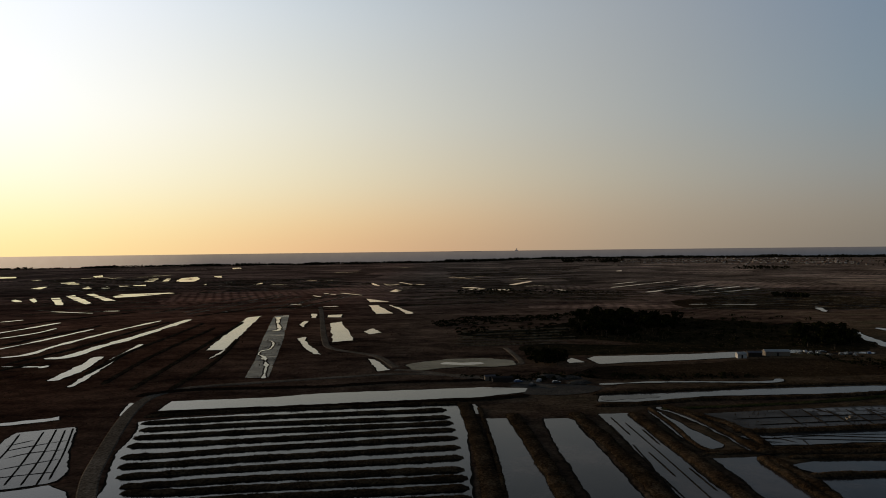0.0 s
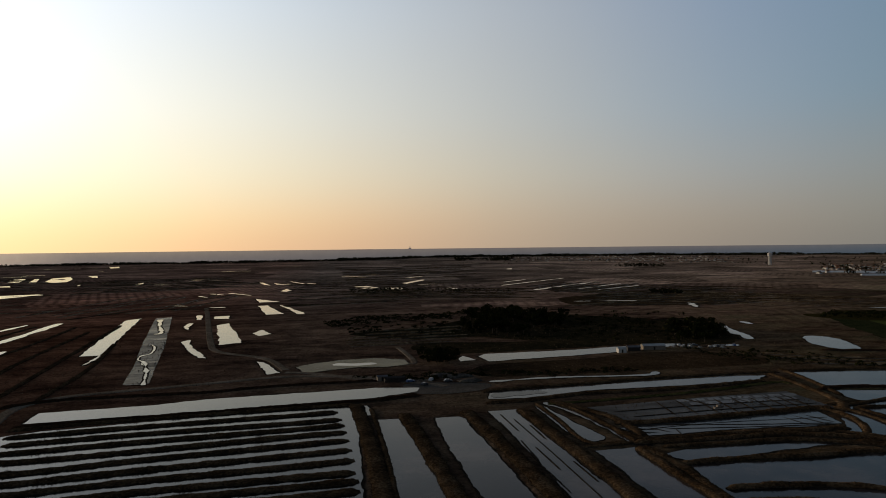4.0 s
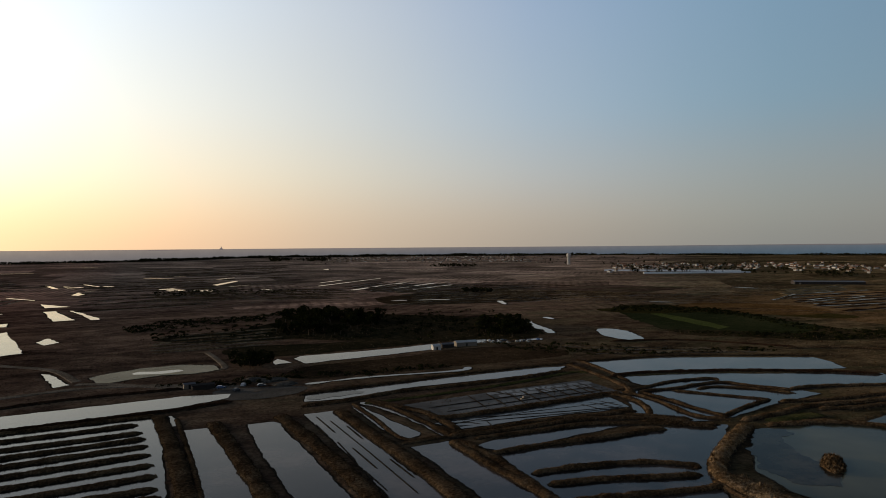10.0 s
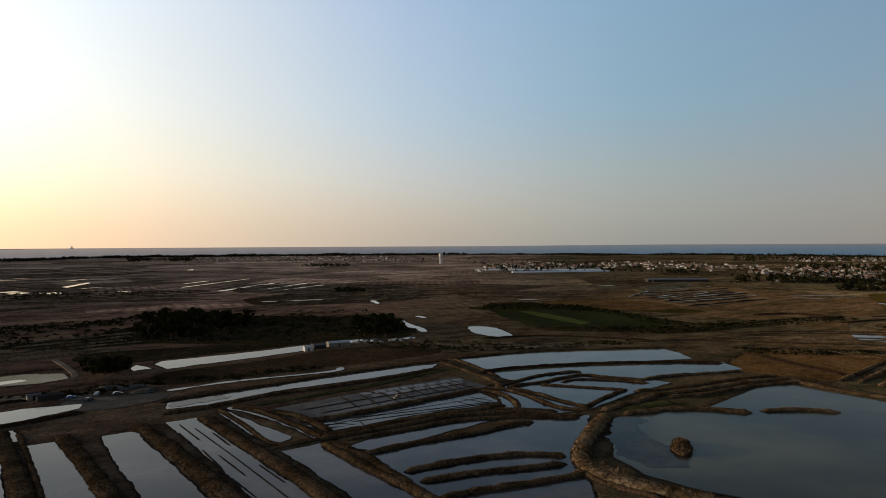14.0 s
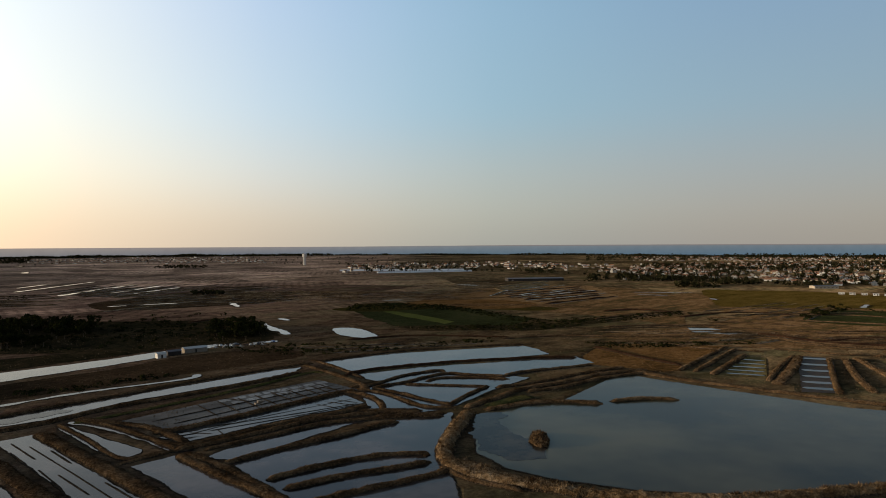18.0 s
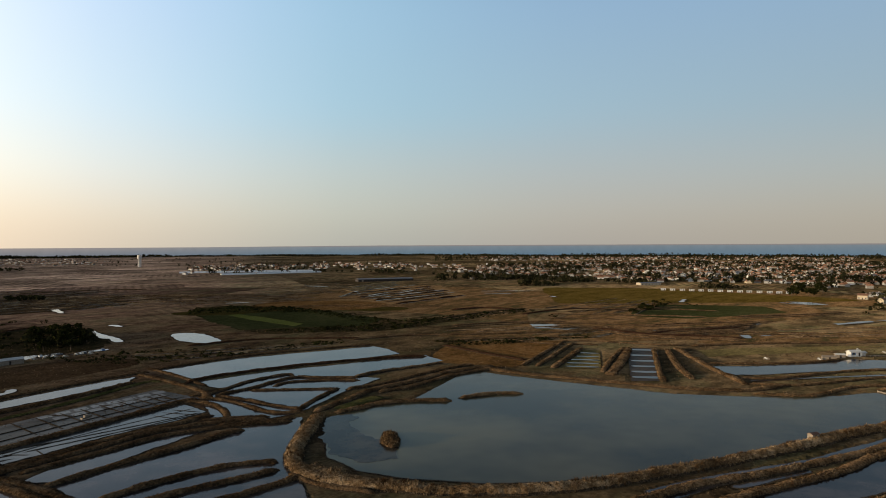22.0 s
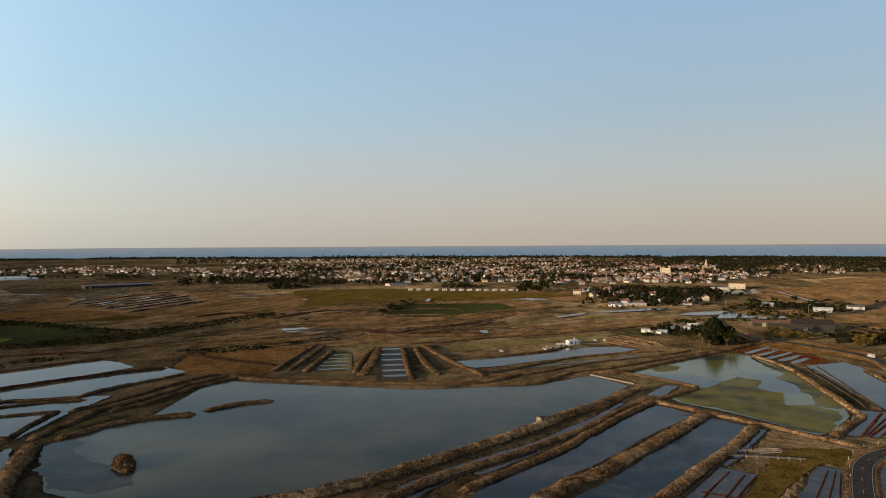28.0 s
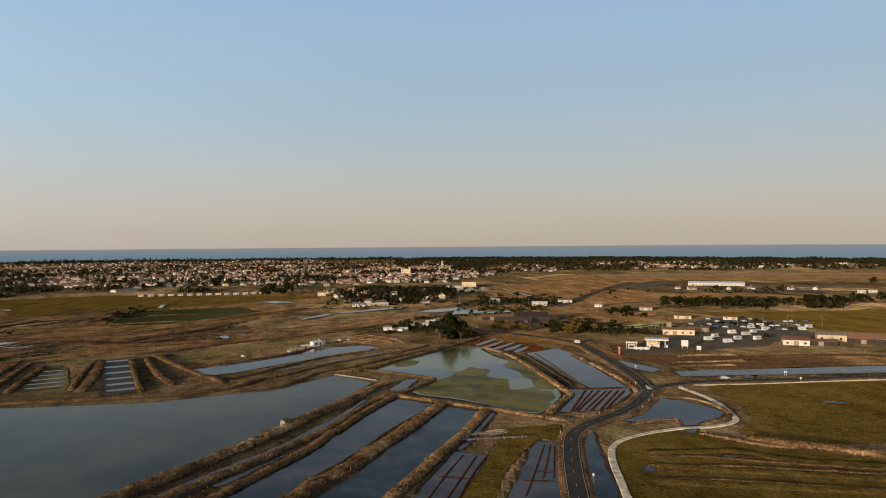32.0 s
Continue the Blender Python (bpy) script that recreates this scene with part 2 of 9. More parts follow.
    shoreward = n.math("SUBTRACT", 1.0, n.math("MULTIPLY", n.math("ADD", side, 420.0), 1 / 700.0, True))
    # haze put into the ground colour: paler with distance and towards the shore
    far_haze = n.math("MULTIPLY", n.math("MULTIPLY", n.math("SUBTRACT", length.outputs["Value"], 600.0), 1 / 1000.0, True), n.ramp(n.noise(place, 0.006, 4, 0.6, (1, 2.4, 35)), [(0.36, 0.55), (0.56, 1.0)]))
    far_haze = n.math("MULTIPLY", far_haze, shoreward)
    col = n.mix(far_haze, col, n.mix(1.0, col, (2.6, 2.75, 3.5), "MULTIPLY"))
    n.tree.links.new(col, shader.inputs["Base Color"])
    bumped(n, shader, grain, 0.35, 0.3)


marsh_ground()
earth("dry_grass", (0.0431, 0.0274, 0.0150), (0.1020, 0.0618, 0.0315), (0.1685, 0.1084, 0.0600), 0.10, 1.6, bump=0.8, islands=False)
earth("brown_bank", (0.0407, 0.0255, 0.0141), (0.0896, 0.0539, 0.0283), (0.1520, 0.0986, 0.0545), 0.10, 1.6, bump=0.8)
earth("dark_bank", (0.0240, 0.0128, 0.0078), (0.0432, 0.0223, 0.0128), (0.0672, 0.0352, 0.0196), 0.10, 1.6, bump=0.8)
earth("reed", (0.0567, 0.0337, 0.0169), (0.1590, 0.0978, 0.0484), (0.3294, 0.2260, 0.1292), 0.05, 2.0, bump=0.9)
earth("pale_ridge", (0.14, 0.090, 0.042), (0.24, 0.158, 0.075), (0.34, 0.232, 0.12), 0.06, 1.5, bump=0.5)
earth("green_bank", (0.032, 0.035, 0.013), (0.058, 0.056, 0.020), (0.101, 0.079, 0.032), 0.08, 1.4, bump=0.6)
earth("meadow", (0.0350, 0.0254, 0.0063), (0.0596, 0.0416, 0.0107), (0.0840, 0.0579, 0.0172), 0.022, 1.0, stretch=(1, 2.5, 12), bump=0.25)
earth("green_field", (0.0176, 0.0205, 0.0085), (0.0257, 0.0293, 0.0118), (0.0377, 0.0382, 0.0170), 0.015, 0.7)
earth("pale_field", (0.0519, 0.0638, 0.0163), (0.0707, 0.0814, 0.0229), (0.0885, 0.0966, 0.0295), 0.02, 0.8)
earth("ochre_field", (0.0368, 0.0330, 0.0154), (0.1030, 0.0613, 0.0282), (0.1638, 0.1022, 0.0536), 0.014, 0.6, stretch=(1, 4, 8), bump=0.5)
earth("olive_field", (0.0224, 0.0186, 0.0064), (0.0364, 0.0293, 0.0091), (0.0526, 0.0383, 0.0132), 0.02, 0.8)
earth("gold_field", (0.0530, 0.0297, 0.0112), (0.1063, 0.0575, 0.0213), (0.1509, 0.0839, 0.0349), 0.03, 0.9, stretch=(1, 2, 30), bump=0.4)
earth("brown_field", (0.0357, 0.0216, 0.0122), (0.0565, 0.0348, 0.0187), (0.0837, 0.0505, 0.0274), 0.02, 0.8)
earth("red_earth", (0.0386, 0.0117, 0.0053), (0.0613, 0.0195, 0.0083), (0.0817, 0.0298, 0.0123), 0.04, 1.2)
earth("red_ridge", (0.0307, 0.0115, 0.0072), (0.0486, 0.0182, 0.0110), (0.0722, 0.0284, 0.0165), 0.2, 1.8)
earth("wet_mud", (0.0328, 0.0215, 0.0127), (0.0492, 0.0326, 0.0195), (0.0738, 0.0495, 0.0293), 0.05, 1.2, rough=0.65, bump=0.2, matt=0.2)
earth("strip_land", (0.0900, 0.0567, 0.0288), (0.1416, 0.0882, 0.0432), (0.1980, 0.1239, 0.0608), 0.012, 0.5, stretch=(1, 5, 10))
earth("mud_ridge", (0.029, 0.022, 0.016), (0.047, 0.035, 0.024), (0.072, 0.053, 0.036), 0.2, 1.8)
earth("ditch_mud", (0.0350, 0.0300, 0.0220), (0.0600, 0.0500, 0.0360), (0.0950, 0.0800, 0.0600), 0.02, 0.6, rough=0.4, bump=0.1, matt=0.2)
earth("green_mud", (0.0580, 0.0492, 0.0231), (0.0918, 0.0750, 0.0336), (0.1363, 0.1057, 0.0493), 0.05, 1.2, rough=0.8, bump=0.2)
earth("salt_crust", (0.1500, 0.1450, 0.1350), (0.2100, 0.2000, 0.1900), (0.2750, 0.2650, 0.2500), 0.10, 1.5, rough=0.7, bump=0.2, matt=0.2)
earth("gravel", (0.0660, 0.0578, 0.0495), (0.0990, 0.0880, 0.0743), (0.1375, 0.1210, 0.1045), 0.10, 1.5, matt=0.2)
earth("dirt_track", (0.1092, 0.0862, 0.0633), (0.1610, 0.1288, 0.0966), (0.2185, 0.1782, 0.1380), 0.08, 1.3, matt=0.2)
earth("pale_path", (0.4100, 0.3608, 0.2706), (0.4592, 0.4100, 0.3116), (0.5084, 0.4592, 0.3608), 0.06, 0.25, bump=0.2, matt=0.2)
earth("runway_surface", (0.1600, 0.1320, 0.1000), (0.2000, 0.1640, 0.1280), (0.2400, 0.2000, 0.1600), 0.03, 0.5, bump=0.1, matt=0.2)
earth("worn_asphalt", (0.0674, 0.0573, 0.0451), (0.0881, 0.0755, 0.0596), (0.1123, 0.0972, 0.0774), 0.05, 1.5, rough=0.85, bump=0.15, matt=0.2)
earth("asphalt", (0.0360, 0.0340, 0.0310), (0.0490, 0.0460, 0.0420), (0.0680, 0.0640, 0.0580), 0.06, 2.5, rough=0.8, bump=0.15, matt=0.2)
earth("leaves", (0.0077, 0.0097, 0.0031), (0.0154, 0.0176, 0.0056), (0.0289, 0.0282, 0.0095), 0.15, 0.9, bump=0.0, islands=True, matt=0.0)
earth("wood_leaves", (0.0120, 0.0125, 0.0060), (0.0200, 0.0195, 0.0090), (0.0290, 0.0265, 0.0125), 0.02, 0.3, bump=0.0, matt=0.0)
earth("cypress_leaves", (0.0060, 0.0090, 0.0040), (0.0110, 0.0150, 0.0060), (0.0200, 0.0240, 0.0090), 0.15, 0.9, bump=0.0, islands=True, matt=0.0)
earth("autumn_leaves", (0.060, 0.040, 0.012), (0.105, 0.070, 0.020), (0.150, 0.100, 0.034), 0.15, 0.9, bump=0.0, islands=True)
earth("straw", (0.0767, 0.0496, 0.0266), (0.1703, 0.1098, 0.0600), (0.2590, 0.1798, 0.1075), 0.10, 1.2, bump=0.0, islands=True)
earth("sedge", (0.0335, 0.0194, 0.0091), (0.0669, 0.0365, 0.0161), (0.1068, 0.0581, 0.0252), 0.10, 1.2, bump=0.0, islands=True)
plain("bark", (0.09, 0.065, 0.045), 0.9, 0.4, 3.0)
plain("white_wall", (0.60, 0.575, 0.535), 0.85, 0.3, 0.4, objects=0.5)
plain("cream_wall", (0.48, 0.40, 0.29), 0.85, 0.2, 0.4, objects=0.2)
plain("stone_wall", (0.40, 0.33, 0.25), 0.9, 0.35, 0.6)
plain("terracotta", (0.22, 0.112, 0.068), 0.8, 0.4, 0.8, objects=0.45)
plain("slate", (0.11, 0.11, 0.12), 0.6, 0.3, 0.8)
plain("dark_timber", (0.028, 0.021, 0.017), 0.8, 0.4, 1.5)
plain("grey_timber", (0.22, 0.18, 0.14), 0.85, 0.4, 2.0)
plain("pale_timber", (0.42, 0.32, 0.21), 0.8, 0.4, 2.0)
plain("white_paint", (0.50, 0.49, 0.475), 0.35, 0.1, 1.0, spec=0.5, objects=0.4)
plain("silver_paint", (0.45, 0.46, 0.48), 0.3, 0.1, 1.0, spec=0.5)
plain("dark_paint", (0.035, 0.04, 0.05), 0.3, 0.1, 1.0, spec=0.5)
plain("blue_paint", (0.05, 0.10, 0.22), 0.3, 0.1, 1.0, spec=0.5)
plain("red_paint", (0.38, 0.035, 0.03), 0.4, 0.15, 1.0, spec=0.5)
plain("glass", (0.02, 0.024, 0.028), 0.08, 0.1, 1.0, spec=0.6)
plain("rubber", (0.018, 0.018, 0.018), 0.85, 0.2, 4.0)
plain("metal", (0.36, 0.36, 0.36), 0.45, 0.3, 2.0, metal=0.8)
plain("roof_sheet", (0.48, 0.48, 0.46), 0.5, 0.25, 0.3)
plain("greenhouse_film", (0.62, 0.63, 0.64), 0.25, 0.2, 0.15, spec=0.6)
plain("concrete", (0.52, 0.50, 0.47), 0.85, 0.25, 0.3)
plain("line_paint", (0.34, 0.34, 0.32), 0.7, 0.3, 2.0)
water_like("grey_water", (0.009, 0.008, 0.006), (0.026, 0.022, 0.015))
water_like("murky_water", (0.014, 0.0115, 0.0100), (0.070, 0.052, 0.043), 0.04, (0.44, 0.62), index=1.26)
water_like("lagoon_water", (0.031, 0.031, 0.020), (0.102, 0.090, 0.050), 0.011, (0.40, 0.64), 0.10, wave=0.12, index=1.19)
# bed blotches of the dark ponds imitate wind-ripple reflections in the colour
water_like("dark_water", (0.005, 0.005, 0.005), (0.046, 0.042, 0.040), 0.07, (0.46, 0.62), gusts=4.0, index=1.25)
water_like("pan_water", (0.040, 0.038, 0.036), (0.080, 0.074, 0.066), 0.06, index=1.22)
water_like("green_water", (0.045, 0.055, 0.050), (0.150, 0.140, 0.040), 0.022, (0.42, 0.52), 0.09)
water_like("algae", (0.054, 0.050, 0.017), (0.178, 0.142, 0.025), 0.045, (0.36, 0.54), 0.3, index=1.1)
water_like("shoal_water", (0.020, 0.0160, 0.0120), (0.050, 0.0400, 0.0270), 0.09, (0.42, 0.56), 0.10, index=1.16)
earth("scrub_ground", (0.0165, 0.0148, 0.0075), (0.0329, 0.0252, 0.0125), (0.0634, 0.0423, 0.0214), 0.02, 0.8)
water_like("pan_mud", (0.028, 0.024, 0.021), (0.058, 0.049, 0.043), 0.05, rough=0.30, wave=0.05, index=1.11)
water_like("pale_mud", (0.075, 0.070, 0.067), (0.110, 0.104, 0.099), 0.09, rough=0.26, wave=0.03, index=1.22)
water_like("olive_water", (0.075, 0.070, 0.040), (0.120, 0.108, 0.060), 0.05, rough=0.2, index=1.07)
water_like("shallow_water", (0.060, 0.055, 0.040), (0.130, 0.110, 0.070), 0.03)

# ---- helpers for shapes ----


def part(name, bm, mat, parent=None, label="", kind="", smooth=False):
    """One bmesh as one mesh object under a thing."""
    me = bpy.data.meshes.new(name)
    bm.to_mesh(me)
    bm.free()
    me.materials.append(MATS[mat])
    if smooth:
        me.shade_smooth()
    ob = new(name, me)
    ob.parent = parent
    return tagged(ob, label=label, kind=kind)


def mesh(name, verts, faces, mat, parent=None, label="", kind="", smooth=False):
    me = bpy.data.meshes.new(name)
    me.from_pydata([tuple(v) for v in verts] if not isinstance(verts, np.ndarray) else verts.tolist(), [], faces.tolist() if isinstance(faces, np.ndarray) else faces)
    me.materials.append(MATS[mat])
    if smooth:
        me.shade_smooth()
    ob = new(name, me)
    ob.parent = parent
    return tagged(ob, label=label, kind=kind)


def box(bm, x0, x1, y0, y1, z0, z1, bevel=0.0):
    r = bmesh.ops.create_cube(bm, size=1.0)
    vs = r["verts"]
    for v in vs:
        v.co = Vector((x0 + (v.co.x + 0.5) * (x1 - x0), y0 + (v.co.y + 0.5) * (y1 - y0), z0 + (v.co.z + 0.5) * (z1 - z0)))
    if bevel:
        bmesh.ops.bevel(bm, geom=list({e for v in vs for e in v.link_edges}), offset=bevel, segments=1, affect="EDGES")
    return vs


def tube(bm, x, y, z0, z1, r0, r1, sides=10):
    r = bmesh.ops.create_cone(bm, cap_ends=True, segments=sides, radius1=r0, radius2=r1, depth=z1 - z0)
    for v in r["verts"]:
        v.co += Vector((x, y, (z0 + z1) / 2))
    return r["verts"]


def thing(name, x, y, z=0.0, turn=0.0, label="", category="", group="", kind=""):
    ob = new(name)
    ob.matrix_world = pose(x, y, z, 0, 0, turn)
    return tagged(ob, label, category, group, kind)


RNG = np.random.default_rng(7)


def wobble(x, y, size):
    return noise.noise(Vector((x / size, y / size, 3.7)))


def resample(pts, step, closed=False, smooth=True):
    """Points along a line at even steps, rounded through the corners."""
    p = np.array(pts, float)
    n = len(p)
    out = []
    for i in range(n if closed else n - 1):
        a, b = p[i], p[(i + 1) % n]
        before = p[i - 1] if closed or i else 2 * a - b
        after = p[(i + 2) % n] if closed or i + 2 < n else 2 * b - a
        k = max(1, int(np.hypot(*(b - a)) / step))
        ease = 0.5 if smooth else 0.0
        for f in np.arange(k) / k:
            m0, m1 = ease * (b - before), ease * (after - a)
            if not smooth:
                m0 = m1 = b - a
            h = (2 * f**3 - 3 * f**2 + 1) * a + (f**3 - 2 * f**2 + f) * m0 + (-2 * f**3 + 3 * f**2) * b + (f**3 - f**2) * m1
            out.append(h)
    if not closed:
        out.append(p[-1])
    return np.array(out)


def normals(p, closed=False):
    d = np.roll(p, -1, 0) - np.roll(p, 1, 0) if closed else np.gradient(p, axis=0)
    d /= np.maximum(np.hypot(d[:, 0], d[:, 1]), 1e-6)[:, None]
    return np.stack([d[:, 1], -d[:, 0]], 1)


def span(p):
    return float(np.min(np.hypot(p[:, 0], p[:, 1])))


WET = []
FLAT = []
FLAT_KIND = []
LANES = []


def inside(poly, x, y):
    hit = np.zeros(len(x), bool)
    for (ax, ay), (bx, by) in zip(poly, np.roll(poly, -1, 0)):
        cross = (ay > y) != (by > y)
        with np.errstate(divide="ignore", invalid="ignore"):
            hit ^= cross & (x < (bx - ax) * (y - ay) / (by - ay) + ax)
    return hit


# ---- ground, sea and distance ----
COAST = [(-180, 3000), (-150, 2900), (-130, 3050), (-120, 3200), (-112, 3400), (-98, 3500), (-85, 3550), (-75, 3620), (-66, 3600), (-57, 4100), (-40, 4300), (-8, 4300), (-3, 3700), (4, 3500), (11, 3450), (21, 3600), (32, 3550), (60, 2900), (180, 3000)]


def coast(yaw):
    return float(np.interp(yaw, [c[0] for c in COAST], [c[1] for c in COAST]))


# the sea beyond the coast, and its far edge as a backdrop under the horizon; both glow
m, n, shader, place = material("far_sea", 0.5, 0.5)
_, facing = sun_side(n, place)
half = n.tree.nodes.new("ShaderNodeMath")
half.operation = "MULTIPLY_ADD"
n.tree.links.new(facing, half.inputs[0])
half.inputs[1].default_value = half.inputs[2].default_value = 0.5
# sky light and sun glare painted into the glow, brighter towards the sun
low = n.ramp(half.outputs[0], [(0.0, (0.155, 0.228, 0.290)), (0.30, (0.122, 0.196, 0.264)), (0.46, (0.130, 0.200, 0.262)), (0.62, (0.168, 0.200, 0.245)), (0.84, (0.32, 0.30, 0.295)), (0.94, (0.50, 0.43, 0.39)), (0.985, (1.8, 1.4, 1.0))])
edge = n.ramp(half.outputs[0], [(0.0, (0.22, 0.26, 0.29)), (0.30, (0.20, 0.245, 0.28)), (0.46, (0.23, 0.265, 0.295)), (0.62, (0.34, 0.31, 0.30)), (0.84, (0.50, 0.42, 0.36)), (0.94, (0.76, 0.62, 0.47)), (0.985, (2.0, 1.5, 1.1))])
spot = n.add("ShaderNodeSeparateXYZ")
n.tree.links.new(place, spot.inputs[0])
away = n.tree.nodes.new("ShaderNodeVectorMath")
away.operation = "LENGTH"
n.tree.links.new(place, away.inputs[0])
# haze painted in too: the sea pales towards the horizon
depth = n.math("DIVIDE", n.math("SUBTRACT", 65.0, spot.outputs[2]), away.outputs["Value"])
sea_haze = n.math("MULTIPLY", n.math("SUBTRACT", 0.017, depth), 1 / 0.0138, True)
col = n.mix(n.math("POWER", sea_haze, 1.6), low, edge)
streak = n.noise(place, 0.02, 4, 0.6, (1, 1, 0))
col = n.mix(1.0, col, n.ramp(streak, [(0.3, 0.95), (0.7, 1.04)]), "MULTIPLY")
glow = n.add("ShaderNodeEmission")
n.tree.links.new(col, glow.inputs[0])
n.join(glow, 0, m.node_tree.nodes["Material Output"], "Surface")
# far coast, islet and lighthouse glow in one even tone, haze included
m, n, shader, place = material("haze_land", 1.0, 0.0)
glow = n.add("ShaderNodeEmission", Color=(0.27, 0.25, 0.25, 1))
n.join(glow, 0, m.node_tree.nodes["Material Output"], "Surface")

verts, faces = [], []
yaws = list(range(-180, 181, 2))
for yaw in yaws:
    a, r = radians(yaw), coast(yaw)
    for d in (r, (r + 4890) / 2, 4890):
        verts.append((-d * math.sin(a), d * math.cos(a), 0.4))
for i in range(len(yaws) - 1):
    for j in range(2):
        faces.append((i * 3 + j, i * 3 + j + 1, i * 3 + j + 4, i * 3 + j + 3))
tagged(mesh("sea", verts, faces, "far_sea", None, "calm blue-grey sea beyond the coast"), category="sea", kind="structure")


def far_ring(name, yaws, low, high, mat, radius, parent, label):
    verts, faces = [], []
    for yaw in yaws:
        a = radians(yaw)
        top = high if mat == "far_sea" else high + 1.0 * wobble(yaw * 7, 1, 9) - (high - low) * max(0, abs(yaw - yaws[len(yaws) // 2]) / (abs(yaws[-1] - yaws[0]) / 2) - 0.7) / 0.3
        verts += [(-radius * math.sin(a), radius * math.cos(a), low), (-radius * math.sin(a), radius * math.cos(a), max(top, low + 0.1))]
    faces = [(2 * i, 2 * i + 1, 2 * i + 3, 2 * i + 2) for i in range(len(yaws) - 1)]
    return mesh(name, verts, faces, mat, parent, label)


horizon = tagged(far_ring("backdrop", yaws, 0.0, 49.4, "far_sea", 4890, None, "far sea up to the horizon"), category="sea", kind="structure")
far_ring("far_coast", [-36 - 0.5 * k for k in range(200)], 48.5, 55.0, "haze_land", 4888, horizon, "low hazy coast across the bay")
far_ring("far_island", [-0.5 - 0.1 * k for k in range(28)], 44.0, 48.5, "haze_land", 4886, horizon, "low rocky islet on the horizon")
beacon = bmesh.new()
bx, by = -4884 * math.sin(radians(-6.0)), 4884 * math.cos(radians(-6.0))
tube(beacon, bx, by, 46.0, 55.0, 12.0, 8.0)
tube(beacon, bx, by, 55.0, 66.0, 3.0, 2.2)
part("lighthouse", beacon, "haze_land", horizon, "small far lighthouse on a rock")


def ground_sheet():
    """One sheet of tussocky marsh, fine near the middle and coarse far out, sunk below water, fields and roads."""
    fine = 120
    ratio = 1 + 1 / fine
    radii = [110 * ratio**i for i in range(int(math.log(3300 / 110) / math.log(ratio)))]
    radii = [1.0, 40.0, 80.0] + radii + [3600.0, 4100.0, 4890.0]
    lo, hi = radians(-138), radians(42)
    k = int((hi - lo) * fine)
    fan = np.linspace(lo, hi, k)
    rr, aa = np.meshgrid(radii, fan, indexing="ij")
    x, y = (-rr * np.sin(aa)).ravel(), (rr * np.cos(aa)).ravel()
    rough = RNG.uniform(-1, 1, (len(radii), k))
    soft = (rough + np.roll(rough, 1, 1) + np.roll(rough, -1, 1)) / 3
    z = (0.55 * rough + 0.75 * soft).ravel()
    size = 0.46 + 0.28 * np.array([wobble(a, b, 60) for a, b in zip(x[::7], y[::7])]).repeat(7)[: len(x)]
    z = z * 0.3 * np.maximum(size, 0.05) * np.clip((rr.ravel() - 100) / 60, 0, 1) * np.clip(rr.ravel() / 450, 0.7, 1.9) + 0.05
    for poly in WET + FLAT:
        x0, y0, x1, y1 = poly[:, 0].min(), poly[:, 1].min(), poly[:, 0].max(), poly[:, 1].max()
        pick = np.where((x >= x0) & (x <= x1) & (y >= y0) & (y <= y1))[0]
        if len(pick):
            pick = pick[inside(poly, x[pick], y[pick])]
            z[pick] = -0.35
    for line, half in LANES:
        x0, y0, x1, y1 = line[:, 0].min() - 8, line[:, 1].min() - 8, line[:, 0].max() + 8, line[:, 1].max() + 8
        pick = np.where((x >= x0) & (x <= x1) & (y >= y0) & (y <= y1))[0]
        if len(pick):
            near = np.full(len(pick), 1e9)
            for a in line[::2]:
                near = np.minimum(near, np.hypot(x[pick] - a[0], y[pick] - a[1]))
            z[pick[near < half + 3]] = np.minimum(z[pick[near < half + 3]], -0.1)
    shore = np.array([coast(math.degrees(a)) for a in fan])
    z[(rr > shore[None, :] + 15).ravel()] = -1.0
    verts = np.stack([x, y, z], 1)
    i, j = np.meshgrid(np.arange(len(radii) - 1), np.arange(k - 1), indexing="ij")
    a = (i * k + j).ravel()
    faces = np.stack([a, a + 1, a + k + 1, a + k], 1)
    rest = np.arange(1, 40) / 40 * (2 * math.pi - (hi - lo)) + hi
    verts2 = [(0, 0, -0.2)] + [(-4890 * math.sin(b), 4890 * math.cos(b), 0.0) for b in [hi, *rest, 2 * math.pi + lo]]
    base = len(verts)
    verts = np.vstack([verts, verts2])
    faces = faces.tolist() + [(base, base + q + 1, base + q) for q in range(1, len(verts2) - 1)]
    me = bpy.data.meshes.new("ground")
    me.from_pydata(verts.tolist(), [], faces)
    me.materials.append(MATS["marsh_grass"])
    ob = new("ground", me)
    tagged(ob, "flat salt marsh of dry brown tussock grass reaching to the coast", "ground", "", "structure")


# ---- water ----
WATER = {
    "grey": ("grey_water", "still grey water mirroring the evening sky in a salt pond"),
    "murky": ("murky_water", "still murky water over a brown bed in a salt pond"),
    "lagoon": ("lagoon_water", "wide calm lagoon of murky grey-blue water behind the dyke"),
    "dark": ("dark_water", "dark still water in a long pond between banks"),
    "pan": ("pan_water", "thin silvery water in a divided salt pan"),
    "green": ("green_water", "shallow pond with blotches of yellow-green algae"),
    "algae": ("algae", "yellow-green algae floating in a shallow pond"),
    "shoal": ("shoal_water", "dark mud shoal just under the water of the lagoon"),
    "olive": ("olive_water", "thin film of water over pale olive mud"),
    "shallow": ("shallow_water", "very shallow muddy pool with pale bed showing"),
}


def sheet(name, outline, z, mat, parent=None, label=""):
    return mesh(name, [(x, y, z) for x, y in outline], [list(range(len(outline)))], mat, parent, label)


LEVEL = [0.0]


